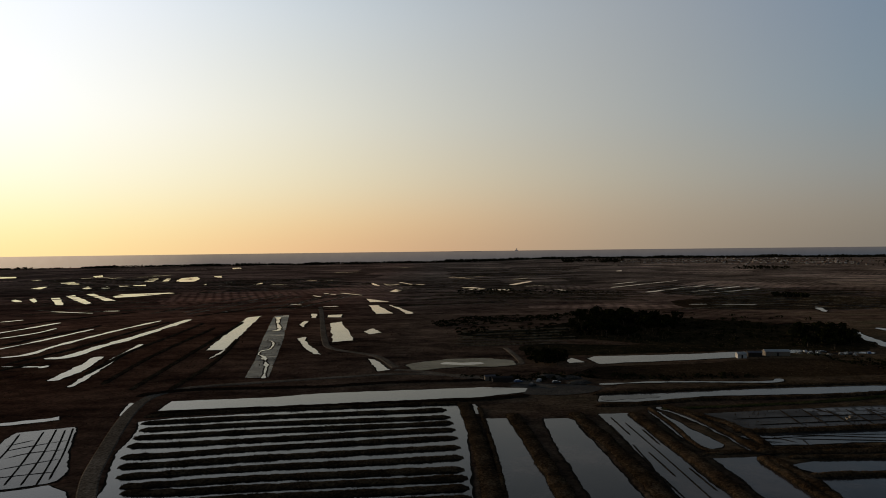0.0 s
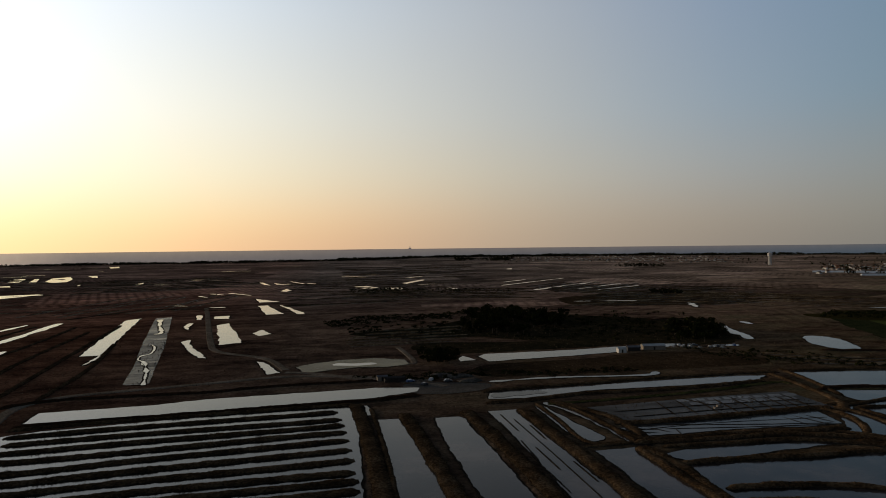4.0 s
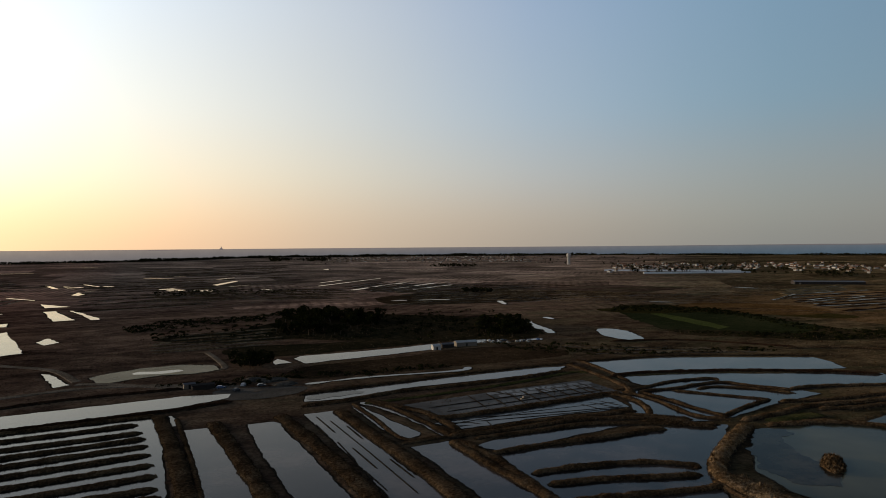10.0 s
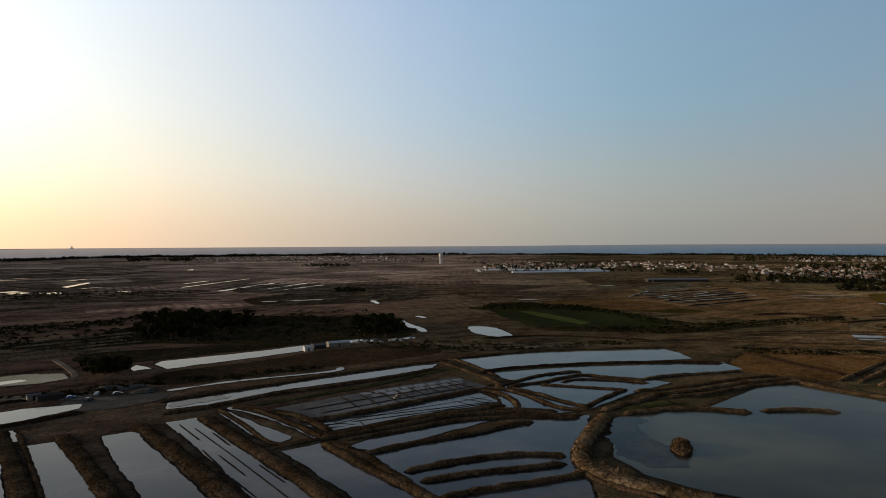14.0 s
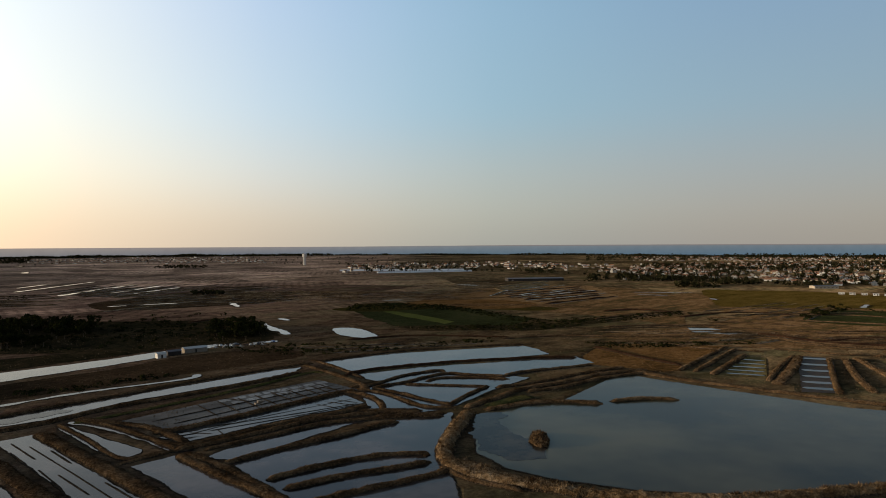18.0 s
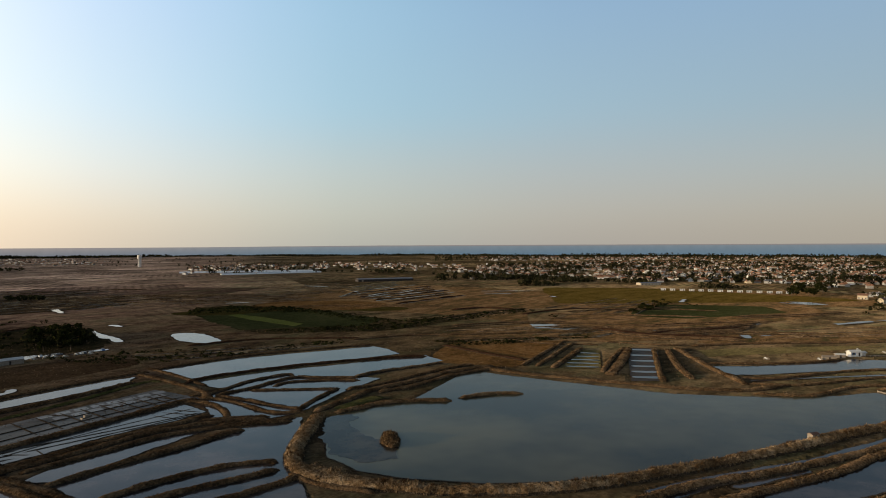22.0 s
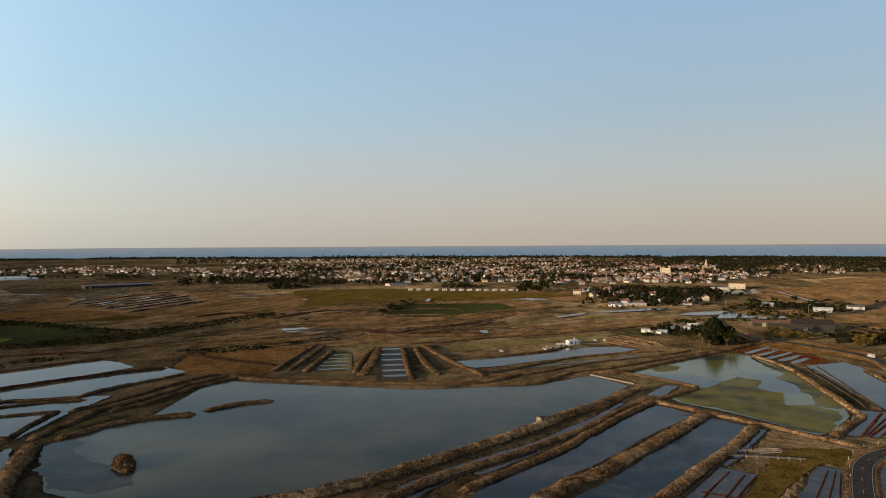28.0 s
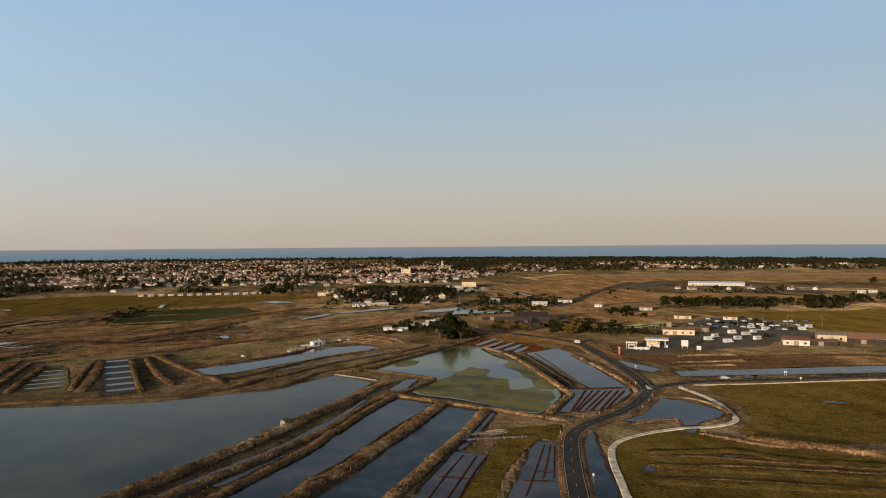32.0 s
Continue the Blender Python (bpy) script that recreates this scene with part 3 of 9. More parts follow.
def pool(outline, kind, level):
    LEVEL[0] += 0.0004
    level += LEVEL[0]
    step = max(1.0, span(outline) / 220)
    area = 0.5 * np.sum(outline[:, 0] * np.roll(outline[:, 1], -1) - np.roll(outline[:, 0], -1) * outline[:, 1])
    if area < 0:
        outline = outline[::-1]
    out = normals(outline, True)
    edge = 2.6 if kind in ("algae", "shoal") else 1.0
    jag = edge * np.array([wobble(x, y, 2.5 * step) * 0.45 + wobble(x, y, 9 * step) * 0.6 for x, y in outline]) * min(step, 2.5) * 1.1
    shore = outline + out * jag[:, None]
    mat, label = WATER[kind]
    ob = sheet("water", shore, level, mat, None, label)
    tagged(ob, category="water", group="ponds of the salt marsh", kind="structure")
    rim = outline + out * (jag * 0.5 + 0.35 + 0.25 * step)[:, None]
    if kind not in ("shallow", "shoal", "algae"):
        sheet("mud_margin", rim, level - 0.065, "mud_ridge", ob, "dark wet mud along the waterline")
    WET.append(rim)


def pond(pts, kind):
    p = np.array(pts, float)
    level = 0.6 if span(p) > 600 else 0.09 if kind in ("shoal", "algae") else 0.08
    step = max(1.0, span(p) / 220)
    pool(resample(pts, step, True, smooth=False), kind, level)


def channel(pts, width, kind):
    p = np.array(pts, float)
    line = resample(pts, max(1.0, span(p) / 220))
    n = normals(line)
    w = np.array([width / 2 * (1 + 0.35 * wobble(x + 40, y, width * 4)) for x, y in line])[:, None]
    w[0] *= 0.35
    w[-1] *= 0.35
    pool(np.vstack([line + n * w, (line - n * w)[::-1]]), kind, 0.62 if span(p) > 600 else 0.085)


pond([(-118.2, 286.7), (-119.2, 304.8), (-77.1, 310.6), (-53.3, 319), (-22.6, 322.3), (18, 327.7), (37.9, 323.9), (36.5, 316.3), (16.8, 306.5), (-21.2, 300.6), (-72.6, 292.5)], "grey")
pond([(-117.5, 268), (-107.8, 273.8), (0.7, 296.1), (6.5, 290.4), (7.8, 252.1), (6.9, 182.3), (7.1, 173.3), (-89.7, 176.4), (-95.4, 195.5), (-106.3, 225.5), (-109.5, 243.8), (-113.6, 257.7)], "grey")
pond([(-150.5, 230.5), (-155.2, 250.2), (-155.5, 254.1), (-148.4, 257.7), (-138.2, 262.1), (-134.3, 254.7), (-131.2, 246.9), (-123.4, 229.4), (-113, 208.6), (-111.2, 199.9), (-112.6, 198), (-122.9, 192.8), (-128.8, 187.7)], "pan")
pond([(-127.3, 185.6), (-121.7, 191), (-111.5, 196.1), (-103.7, 190.4), (-100.8, 185.9), (-96.6, 176.6), (-121.7, 177.4)], "grey")
pond([(-189.2, 258), (-171, 268.8), (-155.6, 276.1), (-153.9, 278.8), (-150.8, 273.1), (-158.1, 269.1), (-168.2, 264.4), (-185.6, 253.1)], "grey")
pond([(-129.3, 278.5), (-134.1, 293.7), (-135.6, 302.4), (-134.4, 301.2), (-129.9, 285.3)], "grey")
pond([(11.3, 292.3), (12.9, 292.2), (15, 275.1), (12.3, 275.2)], "murky")
pond([(15, 266.8), (24.7, 267.2), (26.1, 263.7), (28.7, 181.6), (29.1, 172.6), (15.4, 173), (15.3, 182.1), (15.7, 223.7)], "murky")
pond([(37.1, 266.6), (46.7, 266.2), (48.2, 262.6), (51.2, 180.9), (51.4, 171.9), (39, 172.3), (37.5, 181.3), (36.4, 229.2)], "murky")
pond([(59.8, 272.5), (71.2, 273.2), (71.2, 260.6), (71.7, 226.4), (73.4, 184.6), (73.8, 170), (74.2, 160.6), (61.4, 164.1), (60.4, 173.6), (60.9, 216)], "murky")
pond([(80.5, 276.7), (83.3, 278.1), (90.8, 228.4), (89.1, 225.2), (81.6, 223), (80.1, 245.8)], "murky")
channel([(86.1, 282.7), (91.5, 266.4), (96, 241.3), (97.9, 219.8), (102.2, 216.5)], 2.2, "murky")
pond([(81.9, 213.4), (95.4, 214.9), (97.8, 211.6), (97.7, 163.5), (96.2, 154.7), (82.2, 158.5), (82.2, 167.7)], "murky")
pond([(65, 294.7), (68.2, 307.3), (98.5, 310.9), (145.7, 316.8), (194, 321.4), (210.4, 319), (198.1, 306.7), (158.4, 305.1), (111.4, 302.5), (80.9, 292.9)], "murky")
pond([(100.6, 238.3), (111.3, 242.1), (147.2, 244.2), (185.4, 247.6), (181.7, 229.2), (170.6, 228), (138.5, 229.8), (117.9, 227.2), (104.6, 227.5)], "pan")
pond([(101.1, 206), (108.4, 209), (131.8, 211), (157.1, 211.8), (169.7, 205.7), (152.2, 205.2), (115.6, 199), (106.4, 197.4), (102.7, 202)], "murky")
pond([(103.9, 194.7), (132.2, 193.9), (161, 196.8), (172.6, 197.9), (194.9, 191.6), (178.3, 176.8), (158.5, 162.2), (149.5, 151.4), (144, 143.1), (128.8, 123.4), (99.7, 141.7), (99.9, 151.9), (100.7, 173.4)], "murky")
pond([(228.2, 325.1), (278.6, 318.8), (327.9, 294), (352.5, 283.1), (348.2, 267.8), (338, 250.8), (320.4, 255.6), (281.8, 276.5), (248, 284), (219.4, 292.8)], "murky")
pond([(215.1, 282.4), (254.5, 273.8), (298.8, 252.8), (340.7, 233.7), (329.6, 215.1), (281.7, 221.6), (257.5, 224.5), (234.8, 248.8), (214.6, 261.9)], "murky")
pond([(201.2, 257.8), (239.4, 257.6), (268.2, 227.1), (271.6, 213.8), (238.4, 208), (205.3, 198.8), (186, 200.4), (183.6, 210.5), (190.4, 236.3)], "murky")
pond([(186.6, 236.1), (200.1, 245.1), (194.1, 222.5), (196.7, 197.8), (177.6, 203.7), (174.1, 215.5)], "murky")
pond([(-569, 1013), (-561, 1023), (-477, 878), (-481, 869)], "grey")
pond([(-566, 1048), (-574, 1088), (-453, 901), (-453, 883)], "grey")
pond([(-562, 1100), (-557, 1113), (-438, 938), (-447, 929)], "grey")
pond([(-489, 1035), (-501, 1089), (-438, 1119), (-423, 1101), (-453, 1029), (-472, 1008)], "grey")
pond([(-597, 963), (-610, 997), (-571, 948), (-574, 939)], "grey")
pond([(-583, 982), (-596, 1018), (-555, 956), (-541, 924)], "grey")
pond([(-659, 1275), (-691, 1359), (-649, 1292), (-638, 1253)], "grey")
pond([(-642, 1309), (-648, 1350), (-612, 1284), (-617, 1267)], "grey")
pond([(-635, 1367), (-613, 1362), (-589, 1317), (-608, 1321)], "grey")
pond([(-840, 1529), (-836, 1581), (-759, 1462), (-768, 1441)], "grey")
pond([(-664, 1537), (-726, 1730), (-699, 1722), (-646, 1559)], "grey")
pond([(-616, 1525), (-679, 1717), (-667, 1713), (-599, 1521)], "grey")
pond([(-593, 1546), (-651, 1742), (-634, 1807), (-588, 1691), (-545, 1534), (-561, 1512)], "grey")
pond([(-158, 461), (-160, 477), (-193, 690), (-183, 701), (-171, 621), (-144, 462)], "grey")
pond([(-126, 611), (-127, 640), (-124, 639), (-121, 606), (-117, 592), (-120, 589)], "grey")
pond([(-108.5, 517.1), (-104.6, 526.6), (-94.5, 485.2), (-77, 437), (-82.1, 439.8), (-97.3, 479.7)], "grey")
pond([(-115, 698), (-102, 702), (-98, 673), (-113, 675)], "grey")
pond([(-134, 713), (-130, 712), (-122, 670), (-127, 671)], "grey")
pond([(-46.1, 418.9), (-40.6, 414.2), (-29.5, 378.5), (-35.8, 373.7), (-39.4, 392.1)], "grey")
pond([(-87, 812), (-77, 818), (-51, 708), (-68, 704)], "grey")
pond([(-102, 924), (-67, 869), (-91, 864)], "grey")
pond([(-64, 555), (-59, 578), (-49, 550), (-57, 539)], "grey")
pond([(-1264, 1994), (-1205, 1976), (-1152, 1885), (-1176, 1856)], "grey")
pond([(-765, 1298), (-786, 1380), (-767, 1356), (-735, 1273)], "grey")
pond([(-975, 1947), (-991, 2036), (-921, 1892), (-924, 1856)], "grey")
pond([(-614, 1384), (-596, 1401), (-576, 1354), (-598, 1359)], "grey")
pond([(-471, 1372), (-477, 1418), (-464, 1370), (-465, 1350)], "grey")
pond([(-603, 1835), (-593, 1870), (-551, 1747), (-567, 1752)], "grey")
pond([(-369, 1348), (-372, 1440), (-358, 1389), (-359, 1346)], "grey")
pond([(-832, 2752), (-822, 2831), (-761, 2642), (-774, 2574)], "grey")
pond([(-148, 1384), (-137, 1359), (-112, 1250), (-126, 1272)], "grey")
pond([(-115, 1331), (-95, 1305), (-79, 1281), (-103, 1267)], "grey")
pond([(-78, 1138), (-65, 1105), (-73, 1063), (-83, 1079)], "grey")
pond([(-101, 622), (-93, 636), (-70, 530), (-65, 504), (-79, 496)], "shallow")
channel([(-279, 439), (-269, 452), (-273, 492), (-274, 580), (-269, 666)], 5, "grey")
channel([(-248, 434), (-237, 440), (-239, 489), (-238, 539), (-245, 674)], 8, "grey")
channel([(-307, 465), (-305, 481), (-302, 516), (-300, 599)], 4.5, "grey")
channel([(-200.9, 356.9), (-202.7, 376.4), (-207.7, 404.1), (-216.6, 438.6)], 7, "grey")
channel([(-182.5, 339.8), (-187.1, 363.9), (-198.2, 411.3), (-201.9, 426.3), (-214.6, 495.7)], 3.5, "grey")
channel([(-365, 548), (-364, 573), (-360, 605), (-358, 651)], 5, "grey")
channel([(-340, 535), (-332, 566), (-334, 603)], 4, "grey")
channel([(-63, 816), (-34, 712)], 5, "grey")
channel([(-256, 404), (-233, 402)], 3, "grey")
channel([(-230, 398), (-230, 406)], 6, "grey")
channel([(-421, 663), (-411, 683)], 6, "grey")
channel([(-144.1, 462.1), (-143.3, 442.3), (-142.6, 424)], 3, "grey")
channel([(-437, 778), (-376, 750)], 4, "grey")
channel([(-380, 777), (-360, 775)], 6, "grey")
channel([(-301, 1524), (-256, 1512)], 8, "grey")
channel([(-931, 1787), (-889, 1883)], 9, "grey")
channel([(-804, 1935), (-751, 1960)], 9, "grey")
channel([(-321, 2043), (-241, 2064)], 9, "grey")
channel([(20, 1646), (99, 1622)], 7, "grey")
channel([(186, 1701), (226, 1688)], 8, "grey")
channel([(-712, 2235), (-682, 2224)], 8, "grey")
channel([(-92.7, 357.8), (-98, 383.3), (-102.5, 402.4), (-111.4, 430.5), (-116.7, 440.2), (-119.1, 455), (-115.7, 465), (-120.3, 493.3), (-125, 505.8)], 1.6, "grey")
channel([(-139, 570), (-136, 578), (-150, 632), (-162, 686)], 3, "grey")
pond([(29, 1162), (51, 1176), (68, 1119), (47, 1093)], "grey")
pond([(76, 1113), (104, 1107), (99, 1055), (76, 1059)], "grey")
pond([(117, 1245), (170, 1372), (172, 1348), (123, 1223)], "grey")
pond([(71.1, 403.8), (74.7, 412.3), (79.6, 396.2), (69.7, 392.5)], "murky")
pond([(83.6, 408.7), (89.2, 416.4), (140.3, 420.6), (189.3, 429.2), (221.3, 434.5), (221.9, 427.2), (189.1, 411), (140.2, 399.8), (86.4, 389.7)], "murky")
pond([(473, 1907), (497, 1942), (473, 1855), (460, 1866)], "grey")
channel([(73.5, 331.4), (106.3, 335.6), (152.8, 332.3), (163.3, 339.4)], 3, "murky")
channel([(287, 989), (356, 1068), (448, 1161)], 10, "grey")
channel([(343, 978), (400, 1036), (466, 1103)], 6, "grey")
channel([(370, 958), (469, 1040)], 6, "grey")
channel([(272, 775), (304, 771), (343, 764)], 5, "grey")
channel([(11, 1568), (98, 1501)], 8, "grey")
channel([(268, 1116), (440, 1318)], 6, "grey")
channel([(135, 1179), (161, 1195)], 6, "grey")
channel([(171, 1073), (185, 1048)], 6, "grey")
channel([(302, 518), (296, 501), (288, 469), (290, 459)], 5, "grey")
channel([(217, 417), (228, 426), (234, 426)], 6, "murky")
channel([(232, 414), (244, 419), (257, 418)], 7, "murky")
pond([(198.6, 182.5), (213.5, 180.3), (225.5, 175.8), (240.7, 172.9), (258.8, 176.6), (293.5, 183.4), (312.5, 183.2), (310.4, 173.8), (309, 142.2), (309, 113.9), (309, 83), (320.4, 54.4), (341.2, 22.9), (349.8, 16.7), (358, 9.1), (335.8, -8.2), (310.9, 1.9), (258.8, 21.7), (218.6, 46.3), (194.6, 64.6), (178, 83.2), (167.8, 98), (160.1, 115.8), (157.9, 133.8), (162.9, 149.4), (178.4, 165.3)], "lagoon")
pond([(185.1, 58.8), (205.4, 47.6), (236.9, 25.6), (276.8, 5.5), (302.9, -3.6), (302.3, -5.9), (272.4, 5.5), (238.7, 20.1), (213.4, 35.4), (195.3, 45.5), (175.4, 53)], "murky")
pond([(247.1, 8.8), (300.1, -13.9), (293.5, -32.2), (288.2, -32.6), (251.1, -10.7), (228.8, -0.3), (213, 8.3), (201.8, 15.8), (188.6, 20.8), (180.3, 24.1), (182.6, 37.8), (196.5, 33.1), (210.7, 25.8), (225.7, 17.1)], "murky")
channel([(200.2, 39.5), (211.3, 32.2), (226.2, 24)], 2.2, "murky")
pond([(282, -33), (273.9, -46.3), (269.2, -46.5), (233.5, -30), (206.3, -15.9), (187, -6.5), (176.3, -0.3), (179, 16), (187.2, 12.2), (195.7, 6.6), (206.5, 0.3), (233.3, -11.4)], "dark")
pond([(271.4, -49.6), (268.2, -52.2), (234.2, -37.7), (222.3, -30.9), (225.9, -28.4), (246.3, -38.9)], "murky")
pond([(221, -28), (215.8, -38), (203.4, -33.5), (181.4, -23.3), (173.3, -19.2), (175.1, -7.8), (183.1, -12.7), (200.7, -19.3)], "pan")
pond([(227.5, -57), (224.5, -62.7), (190.3, -52.9), (177.1, -49.6), (168.6, -47.4), (171.1, -32.7), (179.3, -36), (192.2, -41.5), (206.3, -47.6)], "pan")
pond([(371.1, -3.9), (394.9, -20.1), (421.2, -45.5), (444.9, -70.1), (435.6, -79.2), (397.8, -88.3), (346.7, -90.6), (305.2, -88.7), (293.8, -86.1), (272.6, -75), (263.7, -67.2), (273.6, -58.6), (289, -45.6), (305.7, -26.4), (311.9, -24.6), (344.3, -37.4), (359.8, -20.7)], "green")
pond([(318.5, -15.1), (340.8, -24.7), (339.8, -30.6), (317.4, -21.3), (309.5, -18.2)], "murky")
pond([(304.4, -92.8), (302, -119.8), (292.8, -117.2), (274.5, -103.4), (264.8, -92.2), (264.4, -78.5), (265.9, -75.6)], "pan")
pond([(408.1, -101), (424.1, -125), (407.2, -128.4), (305.7, -120.3), (305, -103.4), (336.8, -102)], "murky")
pond([(386.4, 86.5), (394.3, 73.7), (417.6, 46.5), (450.8, 22.2), (460.2, -6.2), (450.1, -18.4), (430.3, 1.3), (396.7, 38.4), (377.5, 56.7), (368.7, 69.2), (375.1, 78.6)], "murky")
channel([(356.6, 60.4), (384.6, 31.5), (416, -5.1), (432.5, -22.6)], 2.5, "murky")
pond([(248.3, -95.6), (255.1, -106.2), (271.9, -118.5), (280.2, -124.8), (278, -131.2), (266.9, -135.1), (254, -137.8), (247.8, -132.6), (242.1, -121.8), (237.9, -118.5), (238.7, -113.6), (245, -114.6), (248, -111.8), (244.8, -101.6)], "murky")
pond([(236.1, -76.3), (235.6, -79.2), (222.4, -75.2), (205, -71.4), (188, -67.2), (174.7, -63.9), (166.3, -61.8), (167.4, -54.9), (175.8, -57.1), (189, -61.2), (214.1, -68.5)], "dark")
pond([(234.9, -113.1), (234.3, -116.7), (228.3, -112.7), (229.6, -109.5)], "murky")
pond([(323.9, -155.7), (336.9, -160.2), (336, -190.7), (332.3, -272.6), (331.2, -315.2), (314.2, -298.3), (315.4, -258.2), (321.9, -182.3)], "murky")
pond([(388.1, -138.7), (377, -144.3), (360.8, -150.4), (342.9, -154), (336.2, -147), (355.3, -141.8)], "murky")
channel([(197, -83.6), (188.7, -103.1), (175.5, -139)], 2, "murky")
channel([(204.4, -108.4), (203, -113.5)], 5, "murky")
channel([(197.3, -82), (192.5, -80.2)], 4, "murky")
channel([(204.3, -112.4), (195.9, -125.3), (186.2, -148.1)], 1.5, "murky")
channel([(264, -185.8), (259.5, -193.6)], 3, "murky")
pond([(523, 257), (530, 250), (512, 206), (496, 208), (490, 234)], "shallow")
pond([(633, 45), (672, 20), (663, 17), (625, 40)], "grey")
pond([(678, 16), (714, -22), (738, -56), (722, -60), (680, -3)], "grey")
pond([(668, -63), (693, -78), (714, -111), (693, -120), (666, -83)], "grey")
channel([(519, 157), (540, 131), (594, 101), (610, 94)], 4, "grey")
channel([(537, 100), (532, 93), (513, 87)], 5, "grey")
channel([(529, 82), (557, 66)], 3, "grey")
pond([(845, 103), (845, 78), (819, 58), (811, 81)], "shallow")
channel([(828, 477), (873, 414)], 5, "grey")
pond([(643, -94), (692, -106), (689, -118), (662, -130), (648, -116)], "grey")
pond([(648, -118), (674, -154), (657, -153), (645, -131)], "grey")
channel([(1001, -224), (822, -224)], 5, "grey")
channel([(393.3, 164.9), (399, 150)], 2.2, "murky")
channel([(381.1, 160.8), (387, 145.6)], 2.2, "murky")
channel([(369.7, 156.9), (375.7, 141.4)], 2.2, "murky")
channel([(358.9, 153.3), (365.1, 137.5)], 2.2, "murky")
channel([(348.7, 149.8), (355, 133.8)], 2.2, "murky")
channel([(422.9, 139.1), (427.9, 126)], 5.0, "murky")
channel([(402.6, 132.4), (407.6, 119.4)], 5.0, "murky")
channel([(384.1, 126.3), (389.1, 113.5)], 5.0, "murky")
channel([(367.3, 120.7), (372.2, 108.1)], 5.0, "murky")
channel([(351.9, 115.7), (356.8, 103.2)], 5.0, "murky")
channel([(337.8, 111), (342.6, 98.7)], 5.0, "murky")
channel([(-978, 1661), (-990, 1721)], 5, "grey")
channel([(-991, 1814), (-978, 1843)], 5, "grey")
channel([(-732, 1585), (-724, 1609)], 5, "grey")
channel([(-334, 1350), (-300, 1340)], 5, "grey")
channel([(-265, 1441), (-243, 1446)], 5, "grey")
channel([(-262, 1489), (-236, 1494)], 5, "grey")
channel([(-893, 2639), (-853, 2693)], 5, "grey")
channel([(-976, 2543), (-975, 2609)], 5, "grey")
channel([(-186, 1000), (-171, 974)], 5, "grey")
channel([(-178, 1048), (-157, 1018)], 5, "grey")
channel([(-154, 1055), (-116, 996)], 5, "grey")
channel([(-185, 842), (-166, 830)], 5, "grey")
channel([(-138, 801), (-121, 806)], 5, "grey")
channel([(14, 1595), (51, 1566)], 5, "grey")
channel([(-173, 2572), (-129, 2510)], 5, "grey")
channel([(-447, 1426), (-436, 1457)], 5, "grey")
channel([(-396, 1347), (-390, 1377)], 5, "grey")
channel([(-804, 1834), (-758, 1871)], 5, "grey")
channel([(-833, 1730), (-842, 1831)], 5, "grey")
channel([(386, 723), (371, 678)], 5, "grey")
channel([(-157, 2494), (-114, 2523)], 6, "grey")
channel([(130, 1422), (186, 1514)], 6, "grey")
channel([(177, 1680), (224, 1662)], 6, "grey")
channel([(482, 2756), (566, 2630)], 6, "grey")
channel([(599, 2552), (613, 2447)], 6, "grey")
channel([(295, 1214), (354, 1287)], 6, "grey")
channel([(-86, 1379), (-59, 1289)], 6, "grey")
channel([(-51, 1300), (-36, 1273)], 6, "grey")
channel([(-72, 1162), (-59, 1159)], 6, "grey")
channel([(-46, 752), (-34, 702)], 6, "grey")
channel([(176, 1081), (184, 1060)], 6, "grey")
channel([(153, 1196), (173, 1200)], 6, "grey")
channel([(377, 707), (366, 670)], 5, "grey")
channel([(333, 537), (330, 519)], 5, "grey")
channel([(800, 778), (808, 733)], 5, "grey")
channel([(796, 453), (805, 417)], 5, "grey")
channel([(794, 357), (781, 344)], 5, "grey")
channel([(825, 106), (814, 83)], 5, "grey")
channel([(305, 519), (296, 495), (288, 462), (280, 442)], 5, "grey")
channel([(243, 478), (249, 483)], 5, "grey")
channel([(522, 624), (540, 608)], 5, "grey")
channel([(781, 198), (821, 204)], 5, "grey")
channel([(652, 574), (762, 629), (832, 632)], 2, "grey")
channel([(666, 550), (754, 573), (820, 573)], 2, "grey")
channel([(737, 628), (842, 640)], 2, "grey")
channel([(652, 521), (752, 534), (827, 535)], 2, "grey")
pond([(318, 439), (325, 446), (331, 446), (337, 438), (337, 426), (330, 408), (319, 387), (314, 382), (308, 385), (304, 395), (305, 410), (310, 424)], "grey")
channel([(673, 583), (777, 606), (902, 637)], 2, "grey")
channel([(651, 543), (749, 553), (863, 583)], 2, "grey")
channel([(632, 500), (709, 494), (793, 497)], 2, "grey")
pond([(-22, 393), (-16, 374), (-3, 380), (12, 386), (28, 383), (40, 390), (39, 406), (23, 415), (2, 412), (-13, 404)], "olive")
channel([(-1.9, 398.1), (9.3, 395), (22.2, 396.7)], 7, "grey")
pond([(199, 183), (209, 179), (206, 173), (197.2, 170.6), (189.2, 159.2), (187.6, 149.3), (184, 139.5), (173, 130), (163, 138), (166, 151), (178, 166.1)], "shoal")
pond([(68, 297), (70, 305.5), (80, 306.5), (90, 305), (94, 303), (90, 300.5), (80, 297.5)], "shoal")
pond([(314, -26.8), (332.9, -37.3), (348.4, -47.8), (367.4, -59.8), (358.8, -69.4), (341, -63.4), (330.6, -72.2), (308.9, -68.3), (309.7, -77.5), (301, -85.3), (274.6, -74.9), (266.3, -67.9), (275.5, -59), (291.1, -46), (306.6, -27.7)], "algae")
pond([(430.9, -78.3), (393.9, -87.3), (343.7, -89.7), (305.3, -87.9), (309, -81.2), (345.3, -81.5), (369.2, -77.8), (382.5, -85.3), (407.9, -79.8)], "algae")
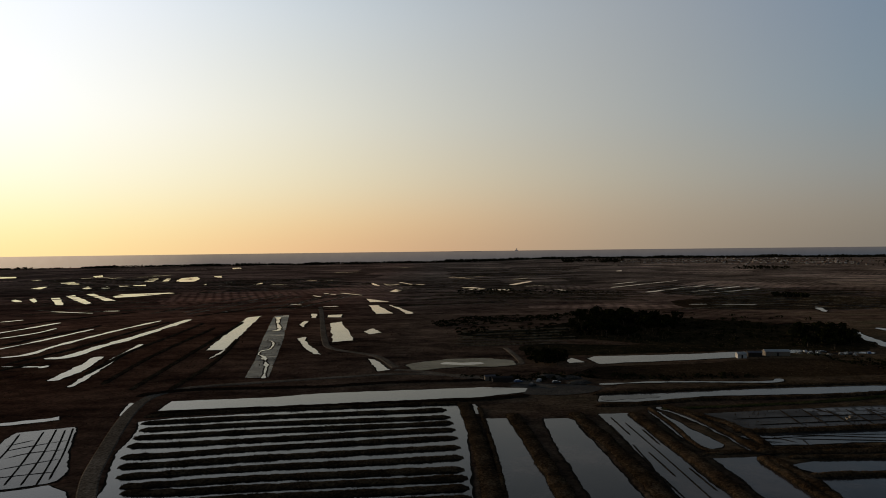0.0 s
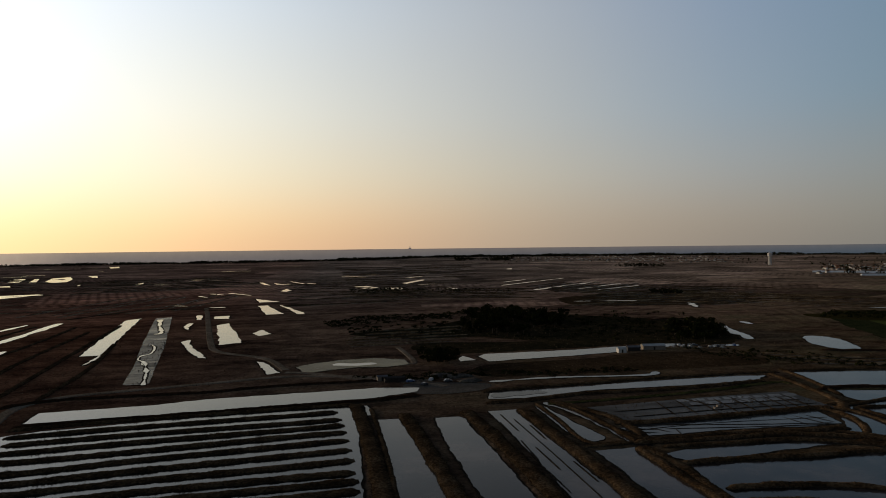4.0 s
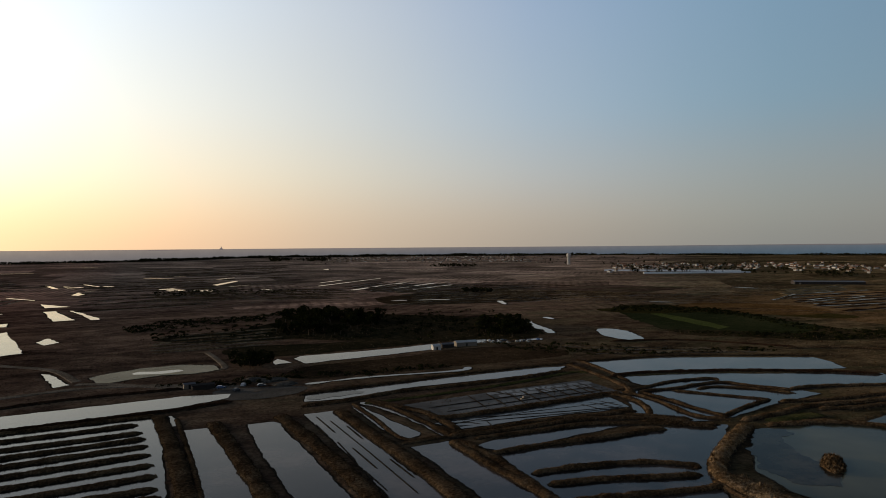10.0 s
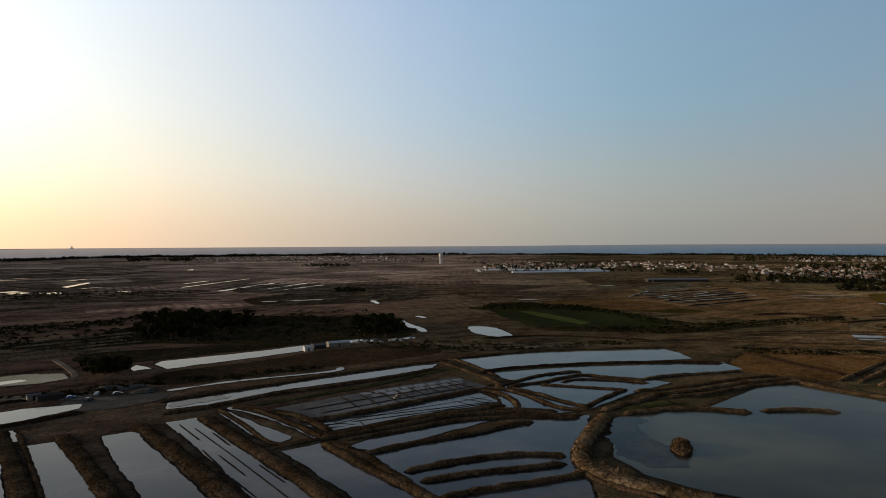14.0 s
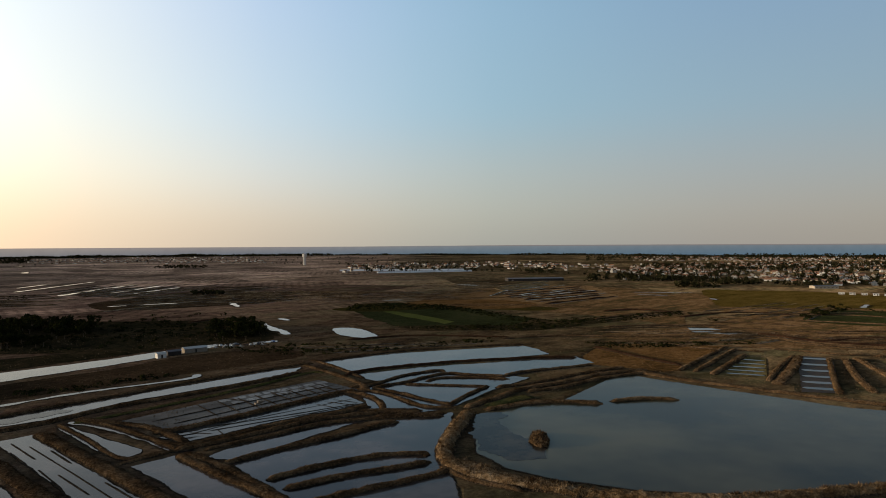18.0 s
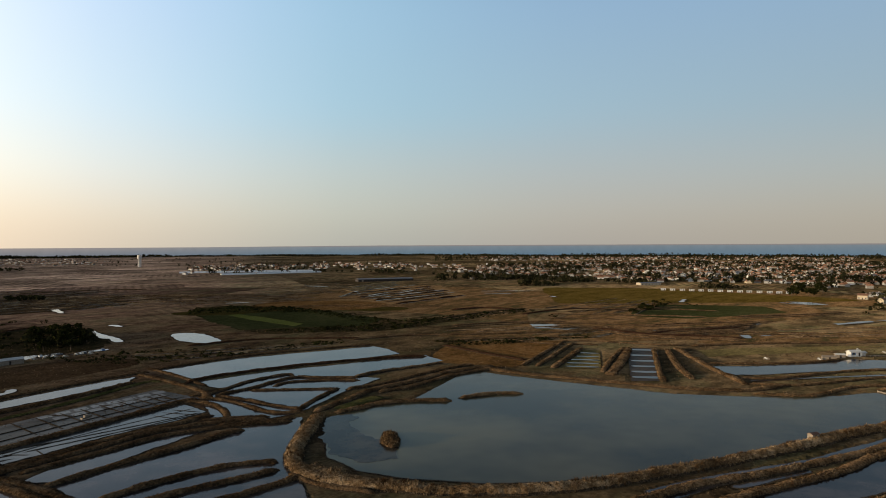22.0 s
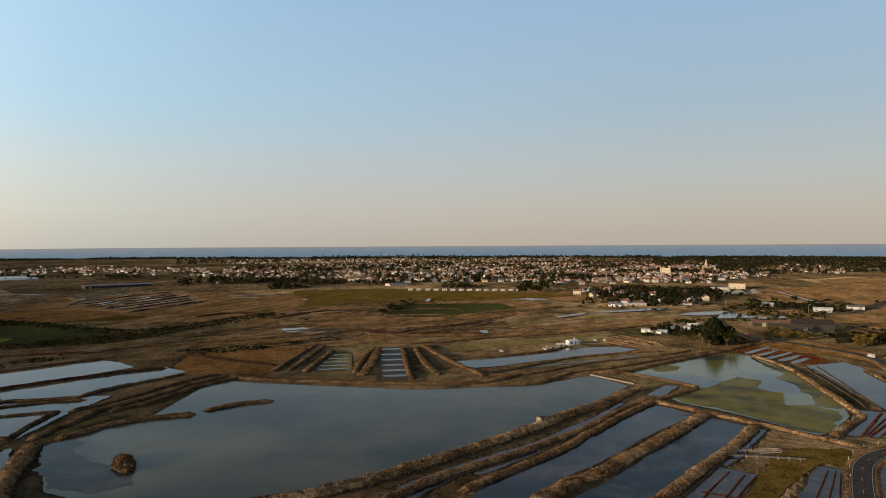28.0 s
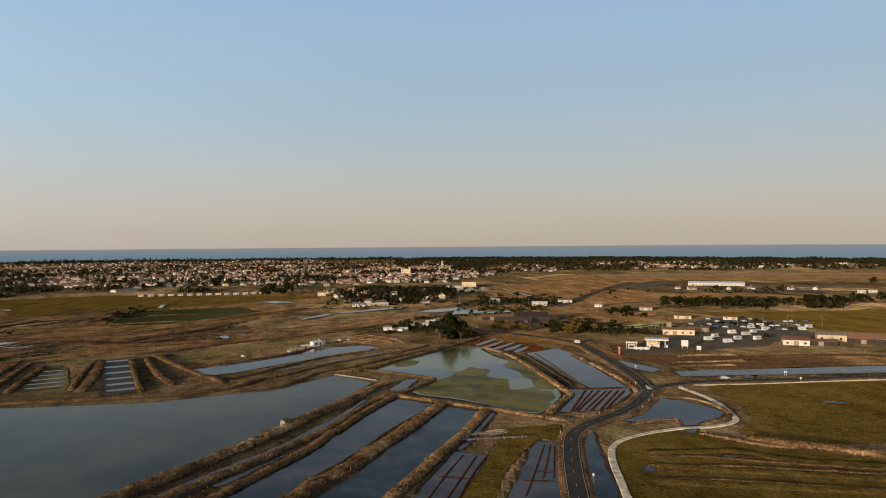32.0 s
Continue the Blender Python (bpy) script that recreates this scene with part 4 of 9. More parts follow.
pond([(385.7, -19.5), (397, -29.7), (392, -35.6), (378.3, -29.6), (376.3, -21.9)], "algae")

# ---- fields and bare patches ----
FIELDS = {
    "mud": ("wet_mud", "flat of wet grey mud in a drained salt pond"),
    "salt": ("salt_crust", "pale dried salt crust on mud"),
    "panmud": ("pan_mud", "dark wet mud floor of a divided salt pan"),
    "pane": ("pale_mud", "small drying pan with a pale salty bed"),
    "strip": ("strip_land", "old salt pans in long grey-brown strips"),
    "greenmud": ("green_mud", "greenish mud floor of an old salt pan"),
    "gravel": ("gravel", "bare gravel yard with wheel tracks"),
    "asphalt": ("worn_asphalt", "worn grey asphalt of a car park"),
    "greenfield": ("green_field", "dark green crop field"),
    "palefield": ("pale_field", "pale green strip of young crop"),
    "ochre": ("ochre_field", "wide field of dry ochre grass"),
    "gold": ("gold_field", "rough golden grass by the ponds"),
    "olive": ("olive_field", "rough olive pasture"),
    "meadow": ("meadow", "mown meadow of short olive grass"),
    "redearth": ("red_earth", "flat covered in reddish glasswort"),
    "scrub": ("scrub_ground", "dark ground under low scrub"),
    "brown": ("brown_field", "brown rough marsh ground"),
}
FIELDS["runway"] = ("runway_surface", "pale concrete runway of a small airfield")
LAID = [0.012, 0.10]


def field(pts, kind):
    p = np.array(pts, float)
    line = resample(pts, max(2.0, span(p) / 150), True, kind in ("ochre", "gold", "olive", "meadow", "redearth", "brown", "scrub", "gravel"))
    n = normals(line, True)
    jag = np.array([wobble(x, y, 14) + 2.2 * wobble(x, y, 45) for x, y in line])[:, None] * max(0.4, span(p) / 300) * (0.15 if kind in ("asphalt", "mud", "panmud", "pane", "greenmud") else 1.0)
    mat, label = FIELDS[kind]
    far = span(p) > 600
    LAID[far] += 0.004 if far else 0.0012
    FLAT.append(line)
    FLAT_KIND.append(kind)
    tagged(sheet("field" if kind not in ("asphalt", "gravel") else "pavement", line + n * jag, LAID[far], mat, None, label), category="field" if kind != "asphalt" else "car park", kind="structure")


field([(95, 270.8), (141.2, 277.6), (196.9, 283.5), (196.5, 251.9), (149.3, 247.6), (105.6, 244.8)], "panmud")
for row, y in enumerate((273.0, 266.8)):
    for k in range(8 - row):
        x, up = 140.5 + 7.2 * k + 2.5 * row, 0.035 * (7.2 * k)
        field([(x, y + up), (x + 1.2, y + up + 4.4), (x + 6.6, y + up + 4.7), (x + 5.4, y + up + 0.3)], "pane")
field([(-102.7, 358.4), (-112.3, 413.2), (-134.7, 519.5), (-169.6, 698.9), (-156.6, 709.2), (-115.9, 501.9), (-90.8, 360.8)], "panmud")
field([(10, 535), (60, 560), (109, 613), (135, 678), (189, 666), (221, 631), (278, 580), (306, 526), (284, 462), (247, 424), (201, 438), (152, 454), (99, 496), (54, 495)], "scrub")
field([(60, 425), (140, 428), (225, 441), (247, 430), (240, 470), (150, 462), (60, 470)], "scrub")
field([(78, 345), (165, 346), (232, 352), (236, 385), (190, 402), (140, 388), (80, 376)], "brown")
field([(460, 599), (518, 585), (521, 493), (486, 368), (545, 338), (629, 312), (604, 296), (506, 314), (423, 326), (389, 363), (364, 411)], "scrub")
field([(364.2, -220.8), (372, -243.1), (372.1, -264.2), (362.5, -271), (351.8, -245.9), (351.8, -226.1)], "greenmud")
field([(441.4, 104.4), (457.7, 89.7), (506, 30.6), (517, 9.5), (470.5, 42.2), (429.1, 84.4), (418.9, 92.5)], "greenmud")
field([(401.4, 168.9), (412, 154.3), (352.1, 131.8), (343.5, 149)], "greenmud")
field([(429.3, 142.7), (435.5, 126.6), (336.1, 94.9), (327.8, 108.1)], "mud")
field([(32.3, 333.2), (53, 334), (72.9, 326.9), (67.2, 312.8), (51.3, 308.2), (35.1, 312.7)], "gravel")
field([(445, -166), (391, -155), (350, -168), (337, -201), (335, -233), (335, -275), (363, -299), (377, -250), (379, -196), (401, -175)], "brown")
field([(406.9, -152.9), (431.2, -177.5), (452, -210.5), (478.6, -231.9), (537.7, -268.9), (573.7, -310.9), (531.6, -336.5), (493, -329.9), (453.1, -323.9), (429.4, -294.2), (432.8, -277.1), (410.2, -257.5), (405.4, -231.9), (394.4, -182.6), (392.2, -160.7)], "asphalt")
field([(439, 585), (516, 590), (521, 493), (490, 382), (438, 363), (403, 398), (370, 423), (396, 496)], "greenfield")
field([(441, 539), (456, 539), (424, 411), (407, 407)], "palefield")
field([(670, 216), (758, 208), (794, 128), (717, 86), (624, 151), (616, 202)], "greenfield")
field([(543, 450), (681, 452), (899, 409), (994, 323), (1002, 99), (862, 105), (732, 239), (663, 290), (572, 354)], "ochre")
field([(563, 570), (659, 514), (604, 456), (539, 510)], "olive")
field([(462.8, -73.2), (482.8, -88.5), (433.1, -116.7), (414.5, -102.7), (442.8, -80.7)], "redearth")
field([(302.9, -171), (297.7, -243.2), (294, -278.5), (200.3, -186.1), (206.9, -165.8), (211.9, -136.4), (227.1, -128), (240.5, -140.5), (266, -151.5), (293.2, -154.6)], "meadow")
field([(227, -87.7), (218.3, -80.3), (201.9, -73.6), (187.5, -70.2), (171.2, -66.4), (160.7, -63.9), (142.2, -157.5), (189.4, -214.1), (199, -157.5), (209.1, -134.4), (229.1, -116.8), (231.4, -107.8)], "meadow")
field([(640, -302), (611, -354), (605, -505), (590, -571), (434, -417), (449, -373), (471, -350), (501, -345), (565, -348), (603, -316)], "meadow")
field([(243.7, -53.5), (245.7, -64.2), (247, -70.8), (227.5, -64.6), (230.1, -57.7), (202, -41.5), (171.7, -28.6), (173, -20.6), (210.9, -36.7), (224.6, -43.2)], "meadow")
field([(384.6, -177.9), (375.6, -224.6), (357.4, -216.5), (349.3, -182.7), (358, -165)], "brown")
field([(368.4, -261.5), (357.9, -294.5), (335.1, -285.5), (340.5, -257.2)], "ochre")
field([(892, -267), (957, -387), (810, -384), (723, -290), (723, -228)], "ochre")
field([(1034, -206), (1129, -321), (1125, -456), (887, -288), (830, -192)], "ochre")
field([(416, 277), (501, 259), (589, 203), (551, 134), (519, 89), (460, 151), (451, 207)], "ochre")
field([(478, 113), (528, 94), (590, 31), (641, -40), (605, -41), (529, 28), (482, 87)], "ochre")
field([(332.3, 221.7), (393, 244.5), (433.1, 198.5), (415.9, 184.8), (339.7, 173), (328.9, 191.1)], "gold")
field([(545, 248), (697, 244), (802, 133), (749, 57), (616, 94), (529, 167), (480, 219)], "ochre")
field([(727, 330), (933, 292), (1035, 92), (894, -17), (795, 72), (745, 207), (654, 270)], "ochre")
field([(1163, -330), (1159, -470), (1100, -927), (1132, -1105), (1347, -1316), (1409, -960), (1451, -655), (1409, -426)], "ochre")
field([(1393, -518), (1381, -812), (1321, -1115), (1298, -1268), (1241, -1212), (1263, -1066), (1320, -775), (1333, -495)], "runway")
field([(984, -385), (1075, -445), (1137, -542), (1145, -582), (1056, -512), (975, -420)], "asphalt")
field([(837, -397), (844, -493), (767, -555), (741, -621), (679, -568), (670, -452), (699, -330)], "ochre")
field([(469.9, -93.8), (434.8, -133.8), (388.1, -138.7), (379.1, -143.5), (385.6, -151.2), (433.7, -152.1), (474, -146.6), (509.6, -115)], "gold")
field([(715, -117), (737, -169), (691, -217), (633, -281), (549, -257), (549, -218), (610, -191), (686, -157)], "ochre")
field([(420, 584), (499, 570), (566, 506), (580, 423), (541, 424), (510, 499), (432, 525)], "olive")
field([(658, 664), (852, 667), (898, 491), (768, 381), (531, 264), (542, 319), (544, 397), (546, 496)], "ochre")
field([(280, 840), (403, 876), (492, 785), (430, 712), (326, 708), (259, 738)], "brown")
field([(721, 318), (931, 396), (1000, 296), (921, 149), (770, 216), (730, 259)], "meadow")
field([(948, 430), (963, 335), (963, 174), (908, 39), (835, 107), (772, 214), (777, 321), (823, 373)], "meadow")
field([(1008, -618), (933, -722), (910, -704), (982, -602)], "gravel")
field([(899, -550), (846, -654), (827, -639), (878, -537)], "gravel")
field([(612, 564), (695, 608), (815, 665), (885, 653), (915, 594), (824, 519), (766, 460), (675, 450), (601, 453), (614, 491)], "strip")
field([(495, 562), (575, 591), (620, 528), (601, 457), (529, 466)], "gold")

# ---- earth banks between the ponds ----
STYLE = {
    "dry": ("dry_grass", "earth bank overgrown with dry ochre grass between salt ponds", "straw", 0.7),
    "dark": ("dark_bank", "low dark strip of earth, a channel ridge and elsewhere a ditch line", "sedge", 0.35),
    "tall": ("reed", "broad dyke with tall pale dry grass round the lagoon", "straw", 1.0),
    "reed": ("reed", "bank covered in pale bleached reeds", "straw", 0.8),
    "green": ("green_bank", "low bank with short greenish grass", "sedge", 0.3),
    "brown": ("brown_bank", "earth bank with dull brown marsh growth between salt ponds", "sedge", 0.6),
    "pale": ("salt_crust", "thin pale divider between small salt pans", "", 0),
    "mud": ("mud_ridge", "thin mud ridge dividing a salt pan", "", 0),
    "red": ("red_ridge", "thin reddish-brown ridge dividing a salt pan", "", 0),
    "meadow": ("meadow", "low grassy rise beside a meadow ditch", "", 0),
}
PROFILE = ((-1.0, -0.15), (-0.9, 0.38), (-0.72, 0.8), (-0.38, 0.97), (0.0, 1.0), (0.38, 0.97), (0.72, 0.8), (0.9, 0.38), (1.0, -0.15))


def tufts(places, heights, spread, blades=6):
    """Bunches of narrow leaning blades, as one array of triangles."""
    k = len(places)
    base = np.repeat(places, blades, 0)
    h = np.repeat(heights, blades) * RNG.uniform(0.6, 1.2, k * blades)
    a = RNG.uniform(0, 2 * np.pi, k * blades)
    lean = RNG.uniform(0.1, 0.6, k * blades) * h
    off = np.stack([np.cos(a), np.sin(a), 0 * a], 1)
    side = np.stack([-np.sin(a), np.cos(a), 0 * a], 1) * (h * RNG.uniform(0.06, 0.14, k * blades))[:, None]
    foot = base + off * (spread * RNG.uniform(0, 1, k * blades))[:, None]
    tip = foot + off * lean[:, None]
    tip[:, 2] += h
    verts = np.stack([foot - side, foot + side, tip], 1).reshape(-1, 3)
    return verts, np.arange(len(verts)).reshape(-1, 3)


def bank(pts, width, height, style):
    p = np.array(pts, float)
    far = span(p)
    line = resample(pts, max(0.7, far / 330) if width > 1.2 else max(1.0, far / 200))
    n = normals(line)
    mat, label, growth, tall = STYLE[style]
    taper = np.clip(np.minimum(np.arange(len(line)), np.arange(len(line))[::-1]) / 2.5, 0.25, 1.0)
    verts = []
    for (x, y), (nx, ny), t in zip(line, n, taper):
        w = width / 2 * (1 + 0.22 * wobble(x, y + 9, 7)) * (0.6 + 0.4 * t)
        h = height * (1 + 0.28 * wobble(x + 77, y, 5)) * t
        for u, v in PROFILE:
            r = 0.16 * height
            dx, dz = wobble(x * 3 + u * 9, y * 3, 2.2) * r * 1.8 + wobble(x + u * 40, y, 1.6) * min(0.5, width * 0.12), wobble(x * 2.3, y * 2.3 + u * 11, 1.7) * r * 1.3
            verts.append((x + nx * (u * w + dx), y + ny * (u * w + dx), max(v * h + dz * (v > 0), -0.15)))
    k = len(PROFILE)
    faces = [(i * k + j, i * k + j + 1, i * k + k + j + 1, i * k + k + j) for i in range(len(line) - 1) for j in range(k - 1)]
    ob = mesh("earth_bank", verts, faces, mat, None, label, smooth=True)
    tagged(ob, category="bank", group="banks between the salt ponds")
    if width > 1.2:
        ob.data.materials.append(MATS["mud_ridge"])
        ob.data.polygons.foreach_set("material_index", [1 if q % (k - 1) in (0, k - 2) else 0 for q in range(len(faces))])
    if growth and far < 420:
        v = np.array(verts).reshape(-1, k, 3)
        length = float(np.sum(np.hypot(*np.diff(line, axis=0).T)))
        count = int(length * width * (2.6 if tall > 0.5 else 1.8))
        i, u = RNG.integers(0, len(line) - 1, count), RNG.uniform(0.3, k - 1.3, count)
        j = u.astype(int)
        f, g = (u - j)[:, None], RNG.uniform(0, 1, (count, 1))
        at = (v[i, j] * (1 - f) + v[i, j + 1] * f) * (1 - g) + (v[i + 1, j] * (1 - f) + v[i + 1, j + 1] * f) * g
        clump = np.array([0.55 + 0.9 * max(0.0, wobble(a, b, 6)) for a, b, _ in at])
        dark = np.array([wobble(a + 11, b, 5) + 0.6 * wobble(a, b + 50, 1.8) < (-0.3 if style in ("tall", "reed") else -0.15) for a, b, _ in at]) if growth == "straw" else np.ones(count, bool)
        high = tall * clump * RNG.uniform(0.6, 1.1, count)
        for name, mat2, pick, words in (("dry_grass", "straw", ~dark, "tufts of pale dry grass"), ("sedge", "sedge", dark, "tufts of dark sedge")):
            if pick.any():
                tv, tf = tufts(at[pick] - (0, 0, 0.08), high[pick], 0.25)
                mesh(name, tv, tf, mat2, ob, words, "stuff")


bank([(-119.1, 276.8), (-77.5, 284.4), (-20.6, 291.7), (8.3, 294.4)], 4.4, 0.85, "brown")
bank([(-115.4, 265.8), (-74.4, 272.7), (-19.7, 279.4), (0.6, 282.3)], 4.4, 0.85, "brown")
bank([(-111.5, 255.6), (-71.5, 262), (-18.9, 267.3), (2.1, 269.9)], 4.4, 0.85, "brown")
bank([(-109.1, 244.8), (-97.1, 246.5), (-68.6, 251.3), (-18.3, 257.8), (3, 261)], 4.4, 0.85, "brown")
bank([(-106.6, 234.8), (-92.9, 235.6), (-65.5, 240), (-17.6, 248.2), (3.7, 251.1)], 4.4, 0.85, "brown")
bank([(-102.9, 221.8), (-88.2, 223.7), (-62.7, 229.6), (-16.9, 237.1), (4.3, 240.5)], 4.4, 0.85, "brown")
bank([(-99.2, 211.9), (-84.5, 214.1), (-59.8, 218.9), (-16.1, 225.7), (5, 228.7)], 4.4, 0.85, "brown")
bank([(-95.2, 202.2), (-80.8, 204.7), (-57.2, 209.2), (-15.3, 214.2), (5.6, 217.5)], 4.4, 0.85, "brown")
bank([(-90.2, 193.8), (-77.3, 195.7), (-54.7, 199.7), (-14.6, 203.8), (5.5, 205.7)], 4.4, 0.85, "brown")
bank([(-87.8, 189.2), (-74.6, 188.8), (-52.5, 191.6), (-14.1, 195.8), (6.3, 198)], 4.4, 0.85, "brown")
bank([(-82.2, 180.6), (-71.6, 181.1), (-50.4, 184.1), (-13.5, 187.5), (6.3, 190)], 4.4, 0.85, "brown")
bank([(-80, 173.9), (-68.8, 174), (-48.5, 176.7), (-13, 179.9), (6.9, 181.7)], 4.4, 0.85, "brown")
bank([(-118.7, 279.7), (-71.3, 287.2), (-20.8, 295.1), (17.7, 300.7), (36.8, 307.8)], 4, 1.2, "dark")
bank([(-139.7, 316.1), (-121, 327.7), (-82, 330.7), (-55.7, 333.2), (-23.9, 341.1), (20.4, 344.2)], 3, 1, "dark")
bank([(-146.9, 256.3), (-133.2, 221.8), (-123.6, 195.1)], 0.7, 0.25, "mud")
bank([(-143.9, 259.3), (-129, 222.9), (-119, 195.4)], 0.7, 0.25, "mud")
bank([(-140.2, 258.4), (-124.8, 222.1), (-114.4, 194.8)], 0.7, 0.25, "mud")
bank([(-138.5, 260.7), (-124, 227), (-113.8, 200.5)], 0.7, 0.25, "mud")
bank([(-153.6, 252.6), (-144.6, 230.4), (-138.3, 211.8)], 0.7, 0.25, "mud")
bank([(-149.4, 234.6), (-142.4, 245.5)], 0.5, 0.2, "mud")
bank([(-146, 229.3), (-140.5, 235.6), (-129.8, 244.2)], 0.5, 0.2, "mud")
bank([(-140.8, 221), (-135.2, 228.2), (-124.4, 232.2)], 0.5, 0.2, "mud")
bank([(-136.6, 209.1), (-129.4, 215.4), (-120.8, 222)], 0.5, 0.2, "mud")
bank([(-133.2, 201.3), (-126.2, 204.6), (-114.5, 208.8)], 0.5, 0.2, "mud")
bank([(-122.1, 191.5), (-116.9, 193.2), (-111.8, 196.7)], 0.5, 0.2, "mud")
bank([(7.8, 294.3), (10.5, 249.9), (12.1, 204.8), (12.5, 171.7)], 6, 0.9, "brown")
bank([(14, 286.3), (14.7, 265.4), (15.6, 222.4), (15.5, 181)], 2, 0.6, "brown")
bank([(26.1, 274.8), (28.7, 234.1), (30.7, 193.9), (31.8, 170.9)], 6, 1, "brown")
bank([(50.6, 274.4), (53.4, 240.4), (55.7, 197.8), (56.8, 165.6)], 6, 1, "brown")
bank([(73.4, 272.7), (74.3, 248.1), (75.4, 219.5), (76.6, 184.2), (76.4, 162.1)], 6, 1.1, "brown")
bank([(81.9, 281.7), (82.6, 253.5), (82.6, 223), (95.9, 220.7)], 2, 0.8, "brown")
bank([(88.1, 284.1), (94.2, 267.2), (98.2, 236), (98.7, 219.7)], 2.4, 0.9, "brown")
bank([(78.5, 217.2), (86.8, 218.3), (98.3, 219.3)], 2, 0.8, "brown")
bank([(97.3, 213.8), (99.5, 202.7), (99.8, 185.3), (98.4, 162.1), (97.2, 152.5)], 4.5, 1.2, "brown")
bank([(89.3, 285.7), (102.1, 256.8), (104.2, 239.9), (104.2, 225.3)], 4, 1, "brown")
bank([(61.3, 285.8), (79.2, 286.9), (108.6, 294.9), (154.2, 297.1), (201.7, 305.8)], 4, 1.1, "brown")
bank([(65, 308.7), (83.9, 312.7), (110.8, 316), (148.2, 322.1), (200.2, 325.8), (221.9, 324.9)], 3.5, 1, "brown")
bank([(86.3, 279.5), (119.5, 283.1), (162.8, 290.5), (202.5, 301.8), (209.8, 297)], 4.5, 0.5, "green")
bank([(100.9, 244.4), (114.1, 243), (148.7, 246.6), (186.6, 251.2), (191.8, 247.9)], 4, 1.2, "brown")
bank([(97.2, 232.8), (102.3, 222.5), (114.9, 221.5), (137.1, 223.4), (164.5, 221.7), (179.2, 222.5)], 3, 1.1, "brown")
bank([(97.2, 219.6), (108.7, 218.1), (126.8, 218.2), (151.8, 218.8), (172.5, 210.8), (186.7, 199.6)], 3.2, 1.2, "brown")
bank([(104.2, 213.2), (128, 212.4), (150, 212.5), (171.3, 202.8), (188.6, 189.8)], 2.4, 1, "brown")
bank([(101.4, 195.6), (122.9, 196.8), (145.2, 195.7), (160.7, 196.5), (170.7, 195.8)], 3, 1.2, "brown")
bank([(96.3, 214), (96.3, 185.8), (97.9, 156.9), (97.6, 141)], 4, 1.1, "brown")
bank([(103.3, 174), (120, 173.2), (138.1, 169), (149.4, 161.2), (150, 158.2)], 3, 1.1, "brown")
bank([(102.5, 164.3), (119.5, 161.4), (135.7, 155.9), (146.4, 153.3)], 3, 1.1, "brown")
bank([(98.9, 150.4), (110.8, 149.7), (127.1, 146.1), (141.3, 143.6), (146.1, 144.5)], 3.2, 1.1, "brown")
bank([(186.7, 251.5), (190.7, 240.5), (187.4, 227), (180.2, 215)], 3, 1.1, "brown")
bank([(214.6, 322.5), (211.1, 293.8), (204.9, 262.5), (196.2, 245.4)], 4, 1.1, "brown")
bank([(227.7, 333.3), (222.1, 301.3), (213.6, 269.3)], 3, 0.9, "brown")
bank([(212.2, 283.3), (233.3, 284.7), (276.1, 271), (318.9, 247.2), (337, 231.1)], 3.5, 1.2, "dark")
bank([(227.9, 327.9), (281.8, 322.4), (333.5, 299), (358.1, 285.5)], 3, 1, "brown")
bank([(196.1, 258.6), (207.1, 255.1), (231.4, 261.3), (253.1, 259.3), (254.1, 254.4)], 2.4, 0.9, "brown")
bank([(203.2, 250.3), (223, 248.3), (234.3, 250.1), (250.7, 250), (257.6, 237.4), (266.4, 223.2)], 2.4, 0.9, "brown")
bank([(229.8, 243.1), (240.9, 243.6), (252.9, 233.1), (261.8, 218.1)], 2.2, 0.8, "brown")
bank([(217.6, 245.7), (228.6, 231.1), (241.3, 214.1)], 2.2, 0.8, "brown")
bank([(202.4, 249.4), (203.5, 229.9), (202.6, 213.5), (203.9, 199.6)], 2.6, 0.9, "brown")
bank([(196.9, 253), (198.6, 234.3), (194.1, 207.4), (201, 195.4)], 2.6, 0.9, "brown")
bank([(202, 200.4), (221.6, 208.4), (242.4, 214.5)], 2.2, 0.9, "brown")
bank([(170.7, 220.1), (179.4, 211.7), (189.2, 202.2)], 2.2, 0.9, "brown")
bank([(169.3, 208.8), (180.1, 200.8), (192.5, 192.2)], 2.2, 0.9, "brown")
bank([(265.6, 225.5), (282.7, 224.6), (304.3, 216.5), (323.4, 210.9)], 2.6, 1, "dry")
bank([(241.2, 209.2), (263.7, 203.2), (291.5, 201.1), (319.3, 197), (326.1, 193.2)], 3, 1.1, "dry")
bank([(203.4, 192.5), (222.5, 194.6), (245.5, 198.4), (269, 194.6), (301.2, 191.9), (328.3, 182.3)], 4, 1.3, "dry")
bank([(243.2, 193.5), (264.1, 188.1), (293.2, 186.8), (323, 178)], 3, 1.1, "dry")
bank([(206, 184.5), (217.1, 181.2), (226.1, 180), (238.9, 170.4), (247.8, 157.7)], 4.5, 1.2, "dry")
bank([(211.3, 187.8), (225.9, 188.4), (238.8, 187.1)], 8, 0.7, "green")
bank([(253.1, 157.4), (266.8, 149.7), (275.3, 138.6)], 3.5, 1.1, "dry")
bank([(199.3, 186.3), (177.2, 172.7), (158.9, 159.5), (150.2, 150.1), (145.8, 136.3), (149.4, 121.3), (154.7, 109.1)], 6, 2, "tall")
bank([(151.2, 146.8), (148.6, 129.9), (152.4, 112.1), (162.3, 92.2), (177.4, 74.7), (192.2, 63.9), (219.3, 46.4), (249.3, 29.3), (269, 18.9), (292, 5.5), (318.3, -6.6)], 5.5, 1.9, "tall")
